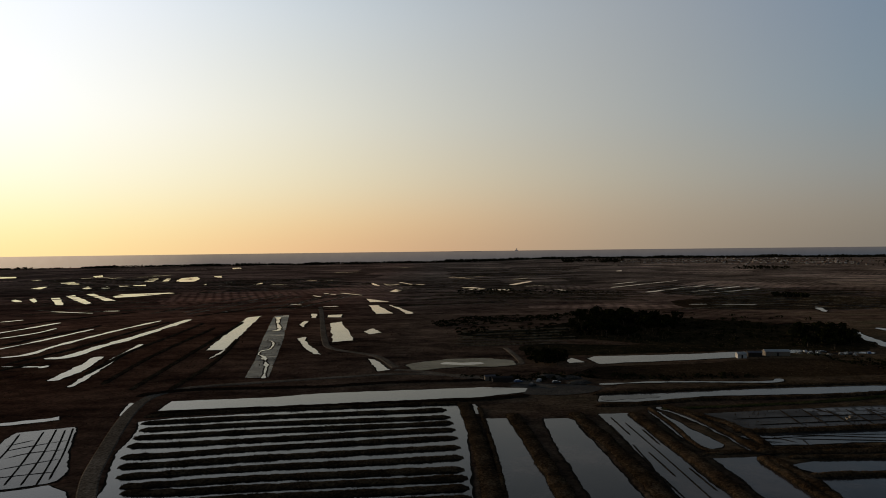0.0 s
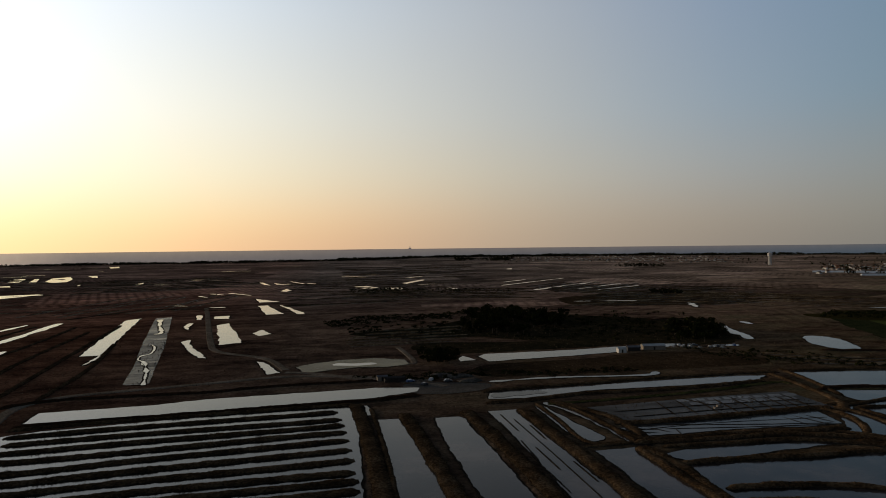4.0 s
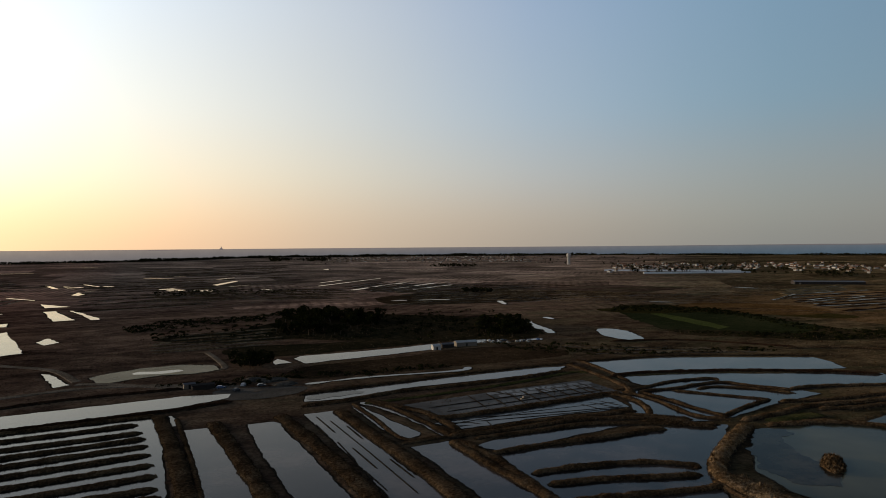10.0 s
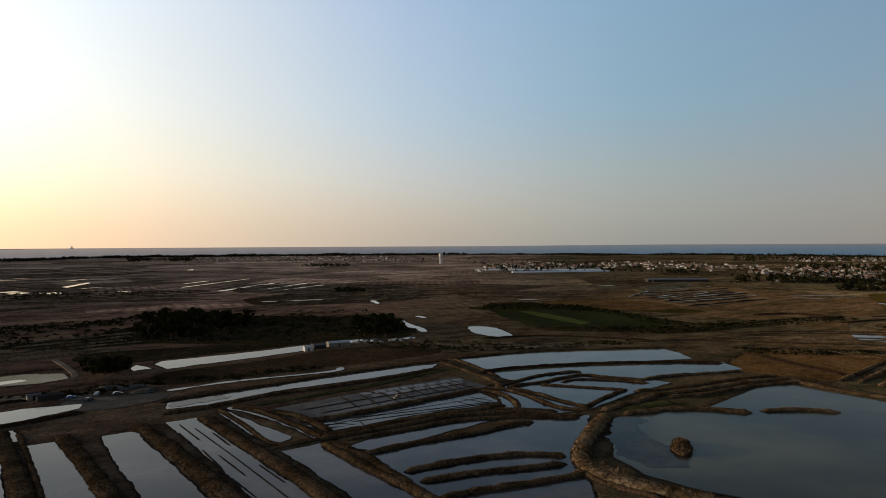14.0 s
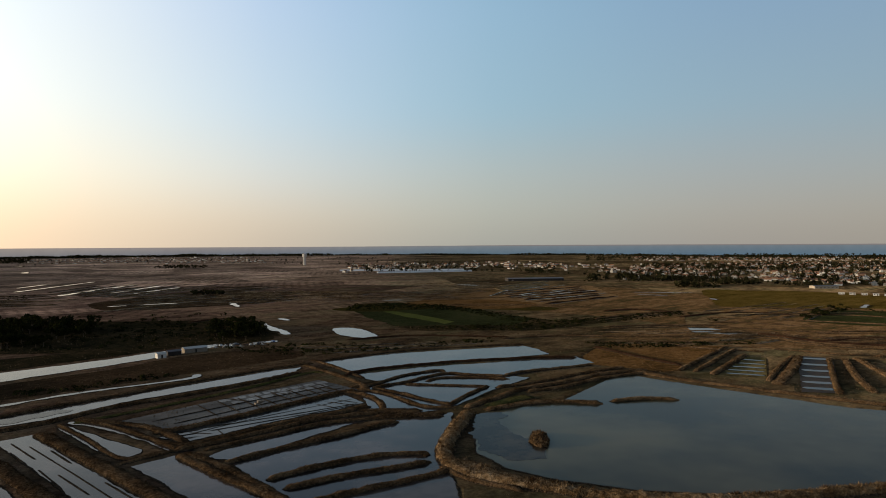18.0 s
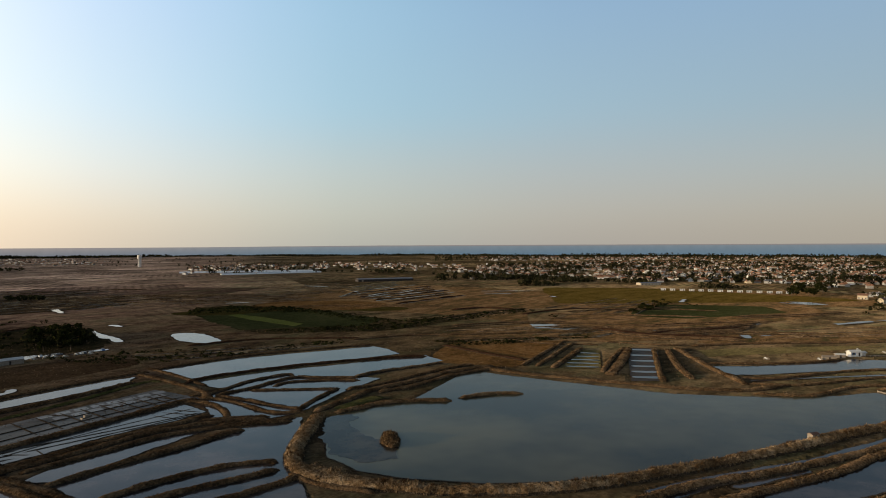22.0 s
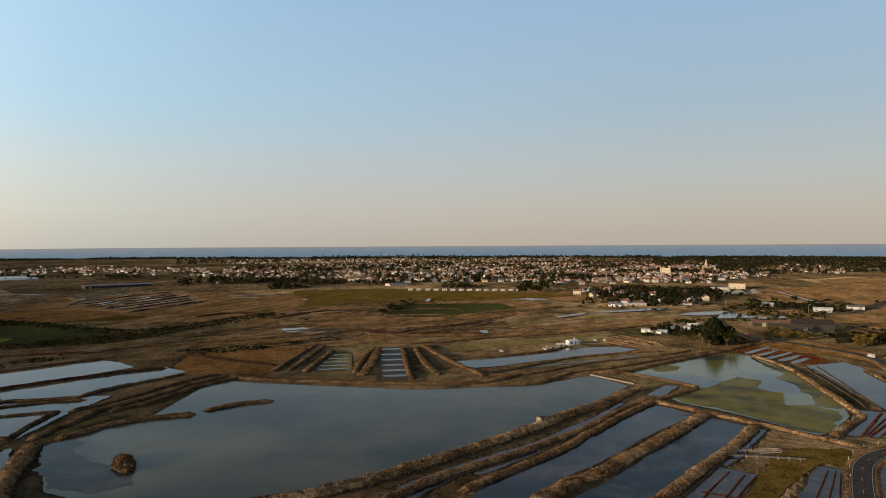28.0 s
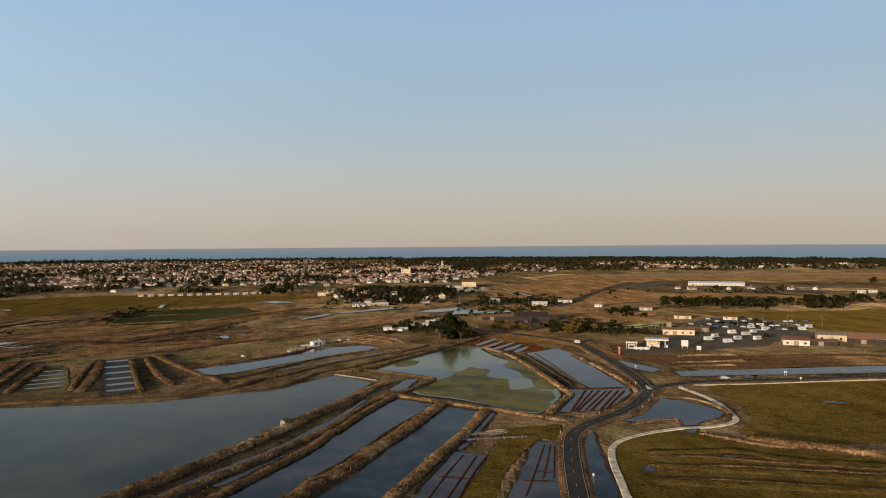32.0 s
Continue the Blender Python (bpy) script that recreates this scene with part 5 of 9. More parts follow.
bank([(146, 148.3), (143, 138.9), (143.3, 129.3), (146, 117.3)], 2.5, 1, "brown")
bank([(165.7, 61.7), (178.5, 56.9), (196.2, 48.2), (213.6, 35.4), (232.6, 23.3), (256.9, 9.4), (285.3, -3.1), (304.6, -13.9), (314.2, -17.9)], 3.6, 1.3, "dry")
bank([(184.9, 40.9), (194.9, 35.7), (205.2, 29.8), (222, 20.3), (235.1, 14), (251.7, 8.5)], 3.6, 1.2, "dry")
bank([(179.5, 21.4), (186.6, 17.8), (197.8, 12.6), (207.2, 5), (221.4, -1.8), (240.4, -11.9), (276.9, -30), (284.2, -33.7)], 6, 1.4, "reed")
bank([(175.8, -2.3), (182.8, -6.2), (200, -15.2), (219, -24.2), (238.1, -34.5), (262.5, -45.2), (271.9, -49.2)], 4.5, 1.3, "reed")
bank([(186.5, -12.3), (203.6, -20.4), (220, -27.9), (228.2, -31.3)], 1.4, 0.5, "mud")
bank([(248.5, 8.4), (272.9, -1.4), (298.7, -13.8), (306.1, -16.7)], 3.6, 1.3, "dry")
bank([(307.3, -13.2), (300.1, -21), (288.1, -33.8), (274.2, -49.7), (267.3, -57.1), (256.5, -67.3), (249.1, -75.7)], 4, 1.1, "reed")
bank([(373.4, 1.9), (354.6, -20.3), (341.4, -34.3), (333.8, -36.4), (313.9, -22.8), (306.6, -16.8)], 3, 1.1, "dry")
bank([(281.1, -22.7), (288.4, -38.5)], 0.8, 0.3, "mud")
bank([(364.8, 10.5), (367, -3.8), (393.8, -23.2), (423.1, -45.7), (457.7, -72.3), (483.3, -88.6)], 3.5, 1.2, "dry")
bank([(333, -16.1), (321.3, -7.7), (305.5, -2.3), (284, 7.1)], 4, 1.2, "dry")
bank([(360.3, 66.4), (369.6, 50.1), (408.9, 20.6), (435.1, -12.4), (443.4, -31.1)], 2.8, 1, "dry")
bank([(347.7, 60.3), (355.5, 40.3), (396.6, 7.8), (431.1, -32.8), (452.5, -49.3)], 2.6, 1, "dry")
bank([(325.7, 54.4), (334.6, 33.1), (363.8, 18.9), (385, -4.3), (425.2, -39.1), (445.4, -59.3), (479.1, -83.9)], 3.2, 1, "dry")
bank([(393.5, 88.1), (407.3, 63.9), (427.5, 41), (447.6, 27.2)], 3, 1, "brown")
bank([(435.6, -81), (397.4, -89.9), (343, -91), (301.6, -90.6), (293.3, -90.4), (273.1, -77.9), (261.2, -70.9)], 3.5, 1.1, "reed")
bank([(300.3, -90.9), (291.2, -89.7), (270.2, -78.1), (261.8, -73.2)], 1.6, 0.7, "mud")
bank([(402.1, -99.4), (360, -98.9), (325.6, -98.4), (304.7, -96.8)], 1.2, 0.5, "mud")
bank([(409.9, -106.6), (359.2, -104.7), (304.1, -101.8)], 1, 0.4, "mud")
bank([(400, -126.6), (353.8, -125.8), (309.1, -123.7), (292.4, -119.8)], 2.6, 0.8, "reed")
for x0, y0, x1, y1 in ((446, -79, 476, -99), (437, -83, 465, -102), (428, -87, 455, -106), (421, -92, 446, -109), (414, -96, 435, -110)):
    channel([(x0, y0), ((x0 + x1) / 2, (y0 + y1) / 2), (x1, y1)], 3.2, "pan")
bank([(302.2, -100.3), (264.2, -80.7)], 1.5, 0.3, "red")
bank([(301.1, -106.4), (263.8, -82.8)], 1.5, 0.3, "red")
bank([(300.2, -111.5), (263.8, -88.4)], 1.5, 0.3, "red")
bank([(299.6, -114.4), (264.9, -92.7)], 1.5, 0.3, "red")
bank([(299.1, -117.1), (268, -96.8)], 1.5, 0.3, "red")
bank([(305.7, -93.2), (303.6, -104.2), (302.1, -119.4)], 0.9, 0.4, "red")
bank([(225.2, -59.1), (195.5, -47.2), (178.1, -40.1)], 0.6, 0.3, "red")
bank([(224.8, -60.9), (204.7, -53.6), (190.6, -48.2)], 0.6, 0.3, "red")
bank([(223.4, -61.8), (190.1, -51.2)], 0.6, 0.3, "red")
bank([(199.6, -46.6), (195.3, -54.4)], 0.6, 0.3, "red")
bank([(191.7, -41.4), (188.9, -52.4)], 0.6, 0.3, "red")
bank([(218, -31.4), (199.5, -23.1), (175.6, -13.3)], 0.8, 0.3, "red")
bank([(216.2, -35.1), (186, -22.6), (173.1, -17.1)], 0.8, 0.3, "red")
bank([(214.1, -37.4), (193.9, -28.5), (172.6, -20.5)], 0.8, 0.3, "red")
bank([(198.7, -19.5), (194.6, -29.9)], 0.8, 0.3, "red")
bank([(115.3, 239.9), (148, 234.2), (180.4, 230)], 0.7, 0.25, "mud")
bank([(115.0, 234.3), (145, 231), (178, 228.6)], 0.6, 0.25, "mud")
bank([(102.7, 240.5), (116.1, 237.7)], 0.7, 0.25, "mud")
bank([(102.9, 236.8), (114.1, 233.5)], 0.7, 0.25, "mud")
bank([(104.7, 232.1), (112.2, 229.4)], 0.7, 0.25, "mud")
bank([(101.2, 233.6), (123, 237.1), (144, 238.7), (184.3, 238.2)], 0.5, 0.2, "mud")
bank([(119.6, 235.2), (117.4, 224.1)], 0.5, 0.2, "mud")
bank([(109.7, 238.6), (116.3, 228.6)], 0.5, 0.2, "mud")
bank([(104.1, 237.3), (108.7, 227)], 0.5, 0.2, "mud")
bank([(166.2, 243.5), (168.8, 227.4)], 0.5, 0.2, "mud")
bank([(171, 244.3), (176.9, 226.8)], 0.5, 0.2, "mud")
bank([(175.9, 245), (180.4, 229.4)], 0.5, 0.2, "mud")
bank([(60.3, 256.9), (60.6, 236)], 0.6, 0.2, "mud")
bank([(61.6, 231), (61.2, 205.6)], 0.7, 0.2, "mud")
bank([(60.9, 199), (61.6, 177.2)], 0.6, 0.2, "mud")
bank([(63.2, 268), (63.9, 240)], 0.8, 0.2, "mud")
bank([(70.1, 250), (70.3, 228)], 0.9, 0.2, "mud")
bank([(64.2, 222), (64.9, 196)], 0.7, 0.2, "mud")
bank([(71.3, 206), (71.9, 184)], 0.8, 0.2, "mud")
bank([(66.5, 259.6), (67.7, 213.7), (68.3, 172)], 0.6, 0.2, "mud")
bank([(322.7, 187.5), (316.2, 164.4), (318, 119.9), (322.1, 79.9), (332, 58.4), (351.8, 45.6)], 5, 1.1, "dry")
bank([(336.5, 169.7), (434.9, 186.9)], 3, 1.2, "dry")
bank([(339.5, 162.2), (429.4, 178.5)], 3, 1.2, "dry")
bank([(339.1, 152.9), (412.2, 165.7)], 4, 1.3, "dry")
bank([(341.1, 126.9), (381.8, 136.4), (426.5, 144.4)], 3, 1.1, "dry")
bank([(335.4, 120.9), (388.3, 131.8), (427.8, 142.2)], 6, 1, "dry")
bank([(430.5, 127), (359.1, 103.6), (332.8, 94)], 3, 1.1, "dry")
bank([(435.7, 120.4), (379.5, 99.7), (346.1, 84.1)], 4, 1.1, "dry")
bank([(441.4, 117.1), (384.4, 85.2), (345.2, 60.6)], 4, 1.3, "dry")
bank([(434, 193), (446, 167), (449, 129), (461, 113)], 3, 1, "dry")
bank([(402, 254), (431, 223), (456, 191), (460, 180)], 3, 1, "dry")
bank([(367, 314), (403, 296), (433, 260), (461, 229), (493, 193)], 4, 1, "brown")
bank([(495, 189), (492, 149), (496, 121), (507, 91)], 4, 0.9, "dry")
bank([(455, 111), (485, 80), (510, 45), (536, 10), (585, -36)], 4, 1.2, "brown")
bank([(527, 155), (557, 126), (602, 100), (623, 96)], 3, 0.9, "brown")
bank([(526, 128), (560, 100)], 3, 0.8, "dry")
bank([(209.1, -87.4), (206.4, -113.7), (195.8, -125.2), (186.5, -148.4), (180.8, -157.9)], 6, 0.4, "meadow")
bank([(197.7, -83.1), (190, -103.9), (176.7, -140), (172.7, -150.3)], 6, 0.4, "meadow")
bank([(185.7, -77.5), (179.2, -97.5), (167.8, -132.4), (164.1, -142.3)], 6, 0.4, "meadow")
bank([(227.7, -114), (217.6, -120.3), (208.2, -129.9), (206.1, -142)], 2.5, 0.8, "reed")
bank([(219.1, -125.2), (208.9, -134.3), (200.5, -147.2), (188.9, -158.1)], 6, 1.6, "reed")
bank([(281.2, -126.6), (277.3, -135.8), (266.2, -139.6), (250.4, -138), (242.9, -131)], 2, 0.7, "reed")
bank([(242.7, -96.4), (245.8, -106.4), (246.1, -114.1), (238.2, -112.7)], 1.8, 0.6, "reed")
bank([(713, -205), (772, -247), (880, -313), (1012, -396), (1078, -448)], 5, 1.2, "brown")
bank([(512, 153), (557, 124), (600, 94)], 4, 1, "brown")
bank([(496, 137), (548, 106), (586, 96)], 4, 1, "brown")
bank([(518, 336), (574, 331), (637, 314)], 4, 1, "brown")
bank([(655, 121), (695, 81), (743, 39)], 4, 1, "brown")
bank([(475, 300), (516, 271), (547, 234)], 4, 1, "brown")
bank([(487, 209), (516, 193), (512, 166)], 4, 1, "brown")
bank([(379.4, 246.9), (363.2, 206.3), (353.4, 175.7)], 4, 1, "dark")
bank([(558, 254), (577, 230), (585, 184)], 4, 1, "brown")
bank([(527, 240), (544, 202), (553, 150)], 4, 1, "brown")
bank([(501, 222), (524, 195), (521, 153)], 4, 1, "brown")
bank([(648, 227), (691, 197), (701, 143)], 4, 1, "brown")
bank([(596, 271), (624, 196), (639, 140)], 5, 1, "dry")
bank([(708, 272), (738, 231), (764, 206)], 5, 1, "dry")
bank([(457, 848), (542, 808), (616, 715)], 5, 1.3, "brown")
bank([(365, 786), (442, 762), (536, 743), (588, 724)], 5, 1.3, "brown")
bank([(483, 996), (573, 975), (629, 924)], 5, 1.3, "brown")
bank([(397, 856), (468, 845), (519, 809)], 5, 1.3, "brown")
bank([(263, 567), (291, 575), (323, 558)], 4, 1, "dark")
bank([(290, 386), (337, 369), (378, 313)], 4, 1, "dark")
# low dark strips laid on the meadow in place of its ditches
bank([(212.3, -87.4), (209.5, -96.8), (204.8, -110.3), (198.2, -122.2), (187.2, -149), (182.4, -159.4)], 3.4, 0.24, "dark")
bank([(195.9, -81.4), (192.2, -91.8), (190.6, -104.4), (177.6, -140.8), (173.6, -151.2)], 3.4, 0.24, "dark")
bank([(184.8, -78.5), (182.4, -90.1), (176.3, -107.6), (166.5, -131.3), (162.8, -141.1)], 3.4, 0.24, "dark")
bank([(198.6, -82), (194.7, -93.1), (193, -105.9), (179.8, -142.7), (175.7, -153.2)], 1.8, 0.4, "brown")
bank([(186.7, -78.5), (184.2, -91.1), (178, -108.8), (168.4, -132.9), (164.7, -142.9)], 1.8, 0.4, "brown")
bank([(206.8, -86.4), (202.9, -102.5), (194.4, -119.7), (183.7, -146)], 1.8, 0.4, "brown")
bank([(339.7, -167.1), (324, -159.8)], 0.5, 0.2, "pale")
bank([(339.2, -173.5), (323.4, -165.9)], 0.5, 0.2, "pale")
bank([(338.6, -179.9), (322.8, -172)], 0.5, 0.2, "pale")
bank([(338, -186.3), (322.2, -178.1)], 0.5, 0.2, "pale")
bank([(337.4, -192.8), (321.7, -184.2)], 0.5, 0.2, "pale")
bank([(336.8, -199.2), (321.1, -190.4)], 0.5, 0.2, "pale")
bank([(336.2, -205.7), (320.5, -196.5)], 0.5, 0.2, "pale")
bank([(335.7, -212.1), (320, -202.7)], 0.5, 0.2, "pale")
bank([(335.1, -218.6), (319.4, -208.9)], 0.5, 0.2, "pale")
bank([(334.5, -225.1), (318.8, -215)], 0.5, 0.2, "pale")
bank([(333.9, -231.6), (318.2, -221.2)], 0.5, 0.2, "pale")
bank([(333.3, -238.2), (317.7, -227.4)], 0.5, 0.2, "pale")
bank([(332.7, -244.7), (317.1, -233.6)], 0.5, 0.2, "pale")
bank([(332.1, -251.2), (316.5, -239.9)], 0.5, 0.2, "pale")
bank([(331.5, -257.8), (315.9, -246.1)], 0.5, 0.2, "pale")
bank([(330.9, -264.4), (315.3, -252.4)], 0.5, 0.2, "pale")
bank([(330.3, -271), (314.8, -258.6)], 0.5, 0.2, "pale")
bank([(331.6, -159.6), (328.2, -186), (323, -264.7), (321.9, -306)], 0.4, 0.2, "pale")
bank([(503, 151), (548, 121), (589, 93)], 3, 0.8, "dry")
bank([(488, 135), (539, 104), (576, 95)], 3, 0.8, "dry")
bank([(504, 327), (557, 321), (617, 304)], 3, 0.8, "dry")
bank([(641, 118), (680, 79), (727, 39)], 3, 0.8, "dry")
bank([(466, 294), (506, 265), (536, 229)], 3, 0.8, "dry")
bank([(479, 205), (507, 190), (504, 163)], 3, 0.8, "dry")
bank([(425, 224), (420, 196), (431, 162)], 3, 0.8, "dry")
bank([(301.5, -103.4), (263.9, -81.7)], 1, 0.35, "red")
bank([(300.4, -109.3), (264.1, -86)], 1, 0.35, "red")
bank([(-258, 411), (-252, 468), (-254, 555), (-255, 650)], 3, 0.8, "brown")
bank([(-314, 495), (-311, 553), (-306, 626)], 3, 0.8, "brown")
bank([(-192.7, 374.7), (-206.1, 458.8), (-210.5, 536.3), (-218.5, 635.7)], 3, 0.8, "brown")
bank([(-169.1, 345), (-183.8, 449.5), (-195.5, 596.6)], 3, 0.8, "brown")
bank([(-148.4, 329.9), (-160.6, 435.8), (-184.3, 641.6)], 3, 0.8, "brown")
bank([(-129.3, 328.8), (-135.2, 412), (-152.9, 517.4)], 3, 0.8, "brown")
bank([(-249, 382), (-243, 420)], 3, 0.8, "brown")
bank([(-392, 617), (-371, 690), (-331, 766)], 3, 0.8, "brown")
bank([(-253, 704), (-197, 798), (-114, 764)], 3, 0.8, "brown")
# the dark ones are raised strips standing in for ditch and scrub lines
bank([(511, 198), (508, 181), (497, 148), (504, 119), (510, 90)], 7, 1.3, "dark")
bank([(494, 188), (493, 176), (483, 144), (491, 116), (494, 87)], 5, 1.2, "dry")
bank([(583, 368), (619, 352), (614, 313)], 8, 1.4, "dark")
bank([(498, 152), (530, 136), (575, 101)], 5, 1.0, "dark")
bank([(490, 144), (514, 128), (555, 97)], 4, 0.9, "dry")
bank([(579, 290), (632, 282), (666, 258), (662, 220)], 5, 0.9, "dark")
bank([(144.8, 281.5), (150.3, 264.9)], 0.6, 0.2, "mud")
bank([(165.9, 278.7), (169.7, 263.2)], 0.6, 0.2, "mud")
bank([(187.1, 272.3), (189, 258.3)], 0.6, 0.2, "mud")
for x0, x1 in ((132, 129), (141, 138), (150, 147), (158, 155), (166, 163), (174, 171), (181, 178), (186, 183), (191, 188)):
    bank([(x0, 276), (x1, 252)], 0.7, 0.22, "mud")
bank([(108, 262), (150, 266), (194, 268)], 0.7, 0.22, "mud")
bank([(112, 253), (152, 257.5), (194, 260)], 0.7, 0.22, "mud")
bank([(402.4, -102.2), (310.6, -102.8)], 1.1, 0.3, "mud")
for x0, y0, y1 in ((398, -100, -107), (386, -99, -104), (377, -102, -108), (362, -99, -106), (351, -103, -107), (338, -99, -105), (326, -101, -107), (315, -99, -106)):
    bank([(x0, y0), (x0 - 1.5, y1)], 0.9, 0.3, "mud")
bank([(533, 533), (562, 506), (591, 461), (624, 403)], 3, 0.9, "dry")
bank([(620, 578), (669, 522), (695, 449)], 3, 0.9, "dry")
bank([(550, 171), (596, 129), (632, 85)], 3, 0.9, "dry")
bank([(498, 151), (534, 108), (566, 50)], 3, 0.9, "dry")
bank([(623, 266), (676, 228), (729, 182)], 3, 0.9, "dry")
bank([(523, 522), (551, 495), (579, 452), (610, 395)], 2.4, 0.5, "brown")
bank([(540, 169), (585, 127), (620, 84)], 2.4, 0.5, "brown")
bank([(490, 149), (525, 106), (557, 49)], 2.4, 0.5, "brown")

# ---- roads, path and tracks ----


def ribbon(name, pts, width, top, mat, label, category, verge=0.0, parent=None, kind="structure", z0=-0.1):
    line = resample(pts, 2.5)
    n = normals(line)
    prof = [(-width / 2 - verge, z0), (-width / 2, top), (0, top + width * 0.01), (width / 2, top), (width / 2 + verge, z0)]
    verts = [(x + nx * u, y + ny * u, z) for (x, y), (nx, ny) in zip(line, n) for u, z in prof]
    k = len(prof)
    faces = [(i * k + j, i * k + j + 1, i * k + k + j + 1, i * k + k + j) for i in range(len(line) - 1) for j in range(k - 1)]
    ob = mesh(name, verts, faces, mat, parent, label)
    LANES.append((line, width / 2 + verge * 0.3))
    return tagged(ob, category=category, kind=kind), line, n


ROADS = [0.0]


def road(pts, width):
    ROADS[0] += 0.02
    top = 0.38 + ROADS[0]
    ribbon("verge", pts, width + 1.6, top - 0.06, "dry_grass", "dry grass verge beside the road", "verge", 2.0)
    ob, line, n = ribbon("road", pts, width, top, "asphalt", "two-lane asphalt road with a broken white centre line", "road", 0.3, z0=top - 0.3)
    verts, faces = [], []
    for i in range(0, len(line) - 2, 4):
        for a in (line[i], line[i + 1]):
            m = n[i]
            verts += [(*(a + m * 0.07), top + 0.078), (*(a - m * 0.07), top + 0.078)]
        b = len(verts) - 4
        faces.append((b, b + 1, b + 3, b + 2))
    mesh("centre_line", verts, faces, "line_paint", ob, "worn white dashes")
    for side in (-1, 1):
        off = side * (width / 2 - 0.28)
        verts = [(x + nx * (off + d), y + ny * (off + d), top + 0.075) for (x, y), (nx, ny) in zip(line, n) for d in (-0.07, 0.07)]
        mesh("edge_line", verts, [(2 * i, 2 * i + 1, 2 * i + 3, 2 * i + 2) for i in range(len(line) - 1)], "line_paint", ob, "thin white edge line")
    return ob


def path(pts, width):
    ribbon("footpath", pts, width, 0.22, "pale_path", "pale sandy cycle path winding over the meadow", "path", 0.25)


def track(pts, width):
    ribbon("dirt_track", pts, width, 0.16, "dirt_track", "worn dirt track along the ponds", "track", 0.4)


road([(163, -49.7), (176.4, -53.5), (194.2, -58.3), (214.8, -64.4), (230, -69.9), (241.2, -77.1), (249.9, -86.6), (256.9, -95.8), (268.8, -107.7), (282.5, -118), (295.8, -127), (301.7, -135.1), (306.3, -145.4), (308.8, -160.5), (307.6, -182.2), (306.9, -216.2), (306.3, -250.5), (305.1, -304.9)], 5.4)
road([(291.5, -124.3), (306.6, -129.3), (330.8, -134.3), (363, -138.7), (395.9, -141.6), (432.7, -144.3), (454.8, -140.4), (477.9, -127.5), (500, -112.7), (520.5, -96), (564.1, -88.3), (632.4, -92), (676.4, -93.3)], 5.4)
path([(165.7, -65.4), (174.4, -65.8), (185.4, -68.6), (202, -73), (212.7, -76.7), (220.7, -81.2), (226.8, -88.6), (232, -99.9), (234.8, -109.5), (234.9, -117.9), (236.4, -127.2), (241.5, -134.9), (246.9, -137.7), (262.6, -142.3), (279.9, -144.7), (295.2, -143.8), (301.5, -143.5), (304.4, -148.5)], 1.9)
path([(304.4, -148.5), (301.5, -178.5), (300.8, -211.7), (300.1, -245.2), (298.8, -283.2)], 1.5)
track([(-92.1, 178.4), (-103.1, 203.1), (-113.8, 235.5), (-123.3, 266.5), (-129.5, 290.3), (-132.6, 312.5), (-128.7, 327.2), (-116.8, 338.6), (-86.3, 348.2), (-54.1, 358.4), (-25.6, 366.3), (3.9, 361), (31.7, 346.7), (47.5, 339.8)], 4.5)
track([(-26.7, 385.2), (-37.4, 419.1), (-49, 437.6), (-75, 465.5), (-88.9, 519.5), (-125.7, 719.8), (-142.5, 807.2)], 4)
track([(-26.3, 378.7), (-12, 372.5), (10.9, 353.7), (33.1, 341.2), (51.5, 324.9)], 4)
track([(41.3, 390.2), (44.2, 400.6), (42.2, 436.1), (40, 456.6)], 3)
road([(697, -195), (723, -228), (834, -292), (986, -381), (1061, -437)], 7)

ground_sheet()


def marsh_tufts(count):
    """Tussocks over the open ground near the ponds, off the water, the fields and the roads."""
    r, a = 150 * np.exp(RNG.uniform(0, math.log(560 / 150), count)), np.radians(RNG.uniform(-134, 38, count))
    x, y = -r * np.sin(a), r * np.cos(a)
    free = np.array([wobble(q, s, 18) > -0.25 for q, s in zip(x, y)])
    dry_fields = [f for f, k in zip(FLAT, FLAT_KIND) if k in ("asphalt", "mud", "salt", "greenmud", "gravel", "greenfield", "palefield", "meadow")]
    for poly in WET + dry_fields:
        pick = np.where(free & (x >= poly[:, 0].min()) & (x <= poly[:, 0].max()) & (y >= poly[:, 1].min()) & (y <= poly[:, 1].max()))[0]
        free[pick[inside(poly, x[pick], y[pick])]] = False
    for line, half in LANES:
        pick = np.where(free & (x >= line[:, 0].min() - 8) & (x <= line[:, 0].max() + 8) & (y >= line[:, 1].min() - 8) & (y <= line[:, 1].max() + 8))[0]
        for q in line:
            free[pick[np.hypot(x[pick] - q[0], y[pick] - q[1]) < half + 1.2]] = False
    x, y, r = x[free], y[free], r[free]
    dark = RNG.uniform(0, 1, len(x)) < 0.55
    for name, pick, label in (("sedge", dark, "dark sedge tussocks over the marsh"), ("straw", ~dark, "dry straw-coloured tussocks over the marsh")):
        at = np.column_stack([x[pick], y[pick], np.full(pick.sum(), -0.05)])
        tv, tf = tufts(at, np.clip(r[pick] / 420, 0.5, 1.3) * RNG.uniform(0.35, 0.9, pick.sum()), 0.35)
        tagged(mesh("tussocks", tv, tf, name, None, label), category="grass", kind="stuff")


marsh_tufts(60000)

# ---- low ridges and ditches of the older marsh ----


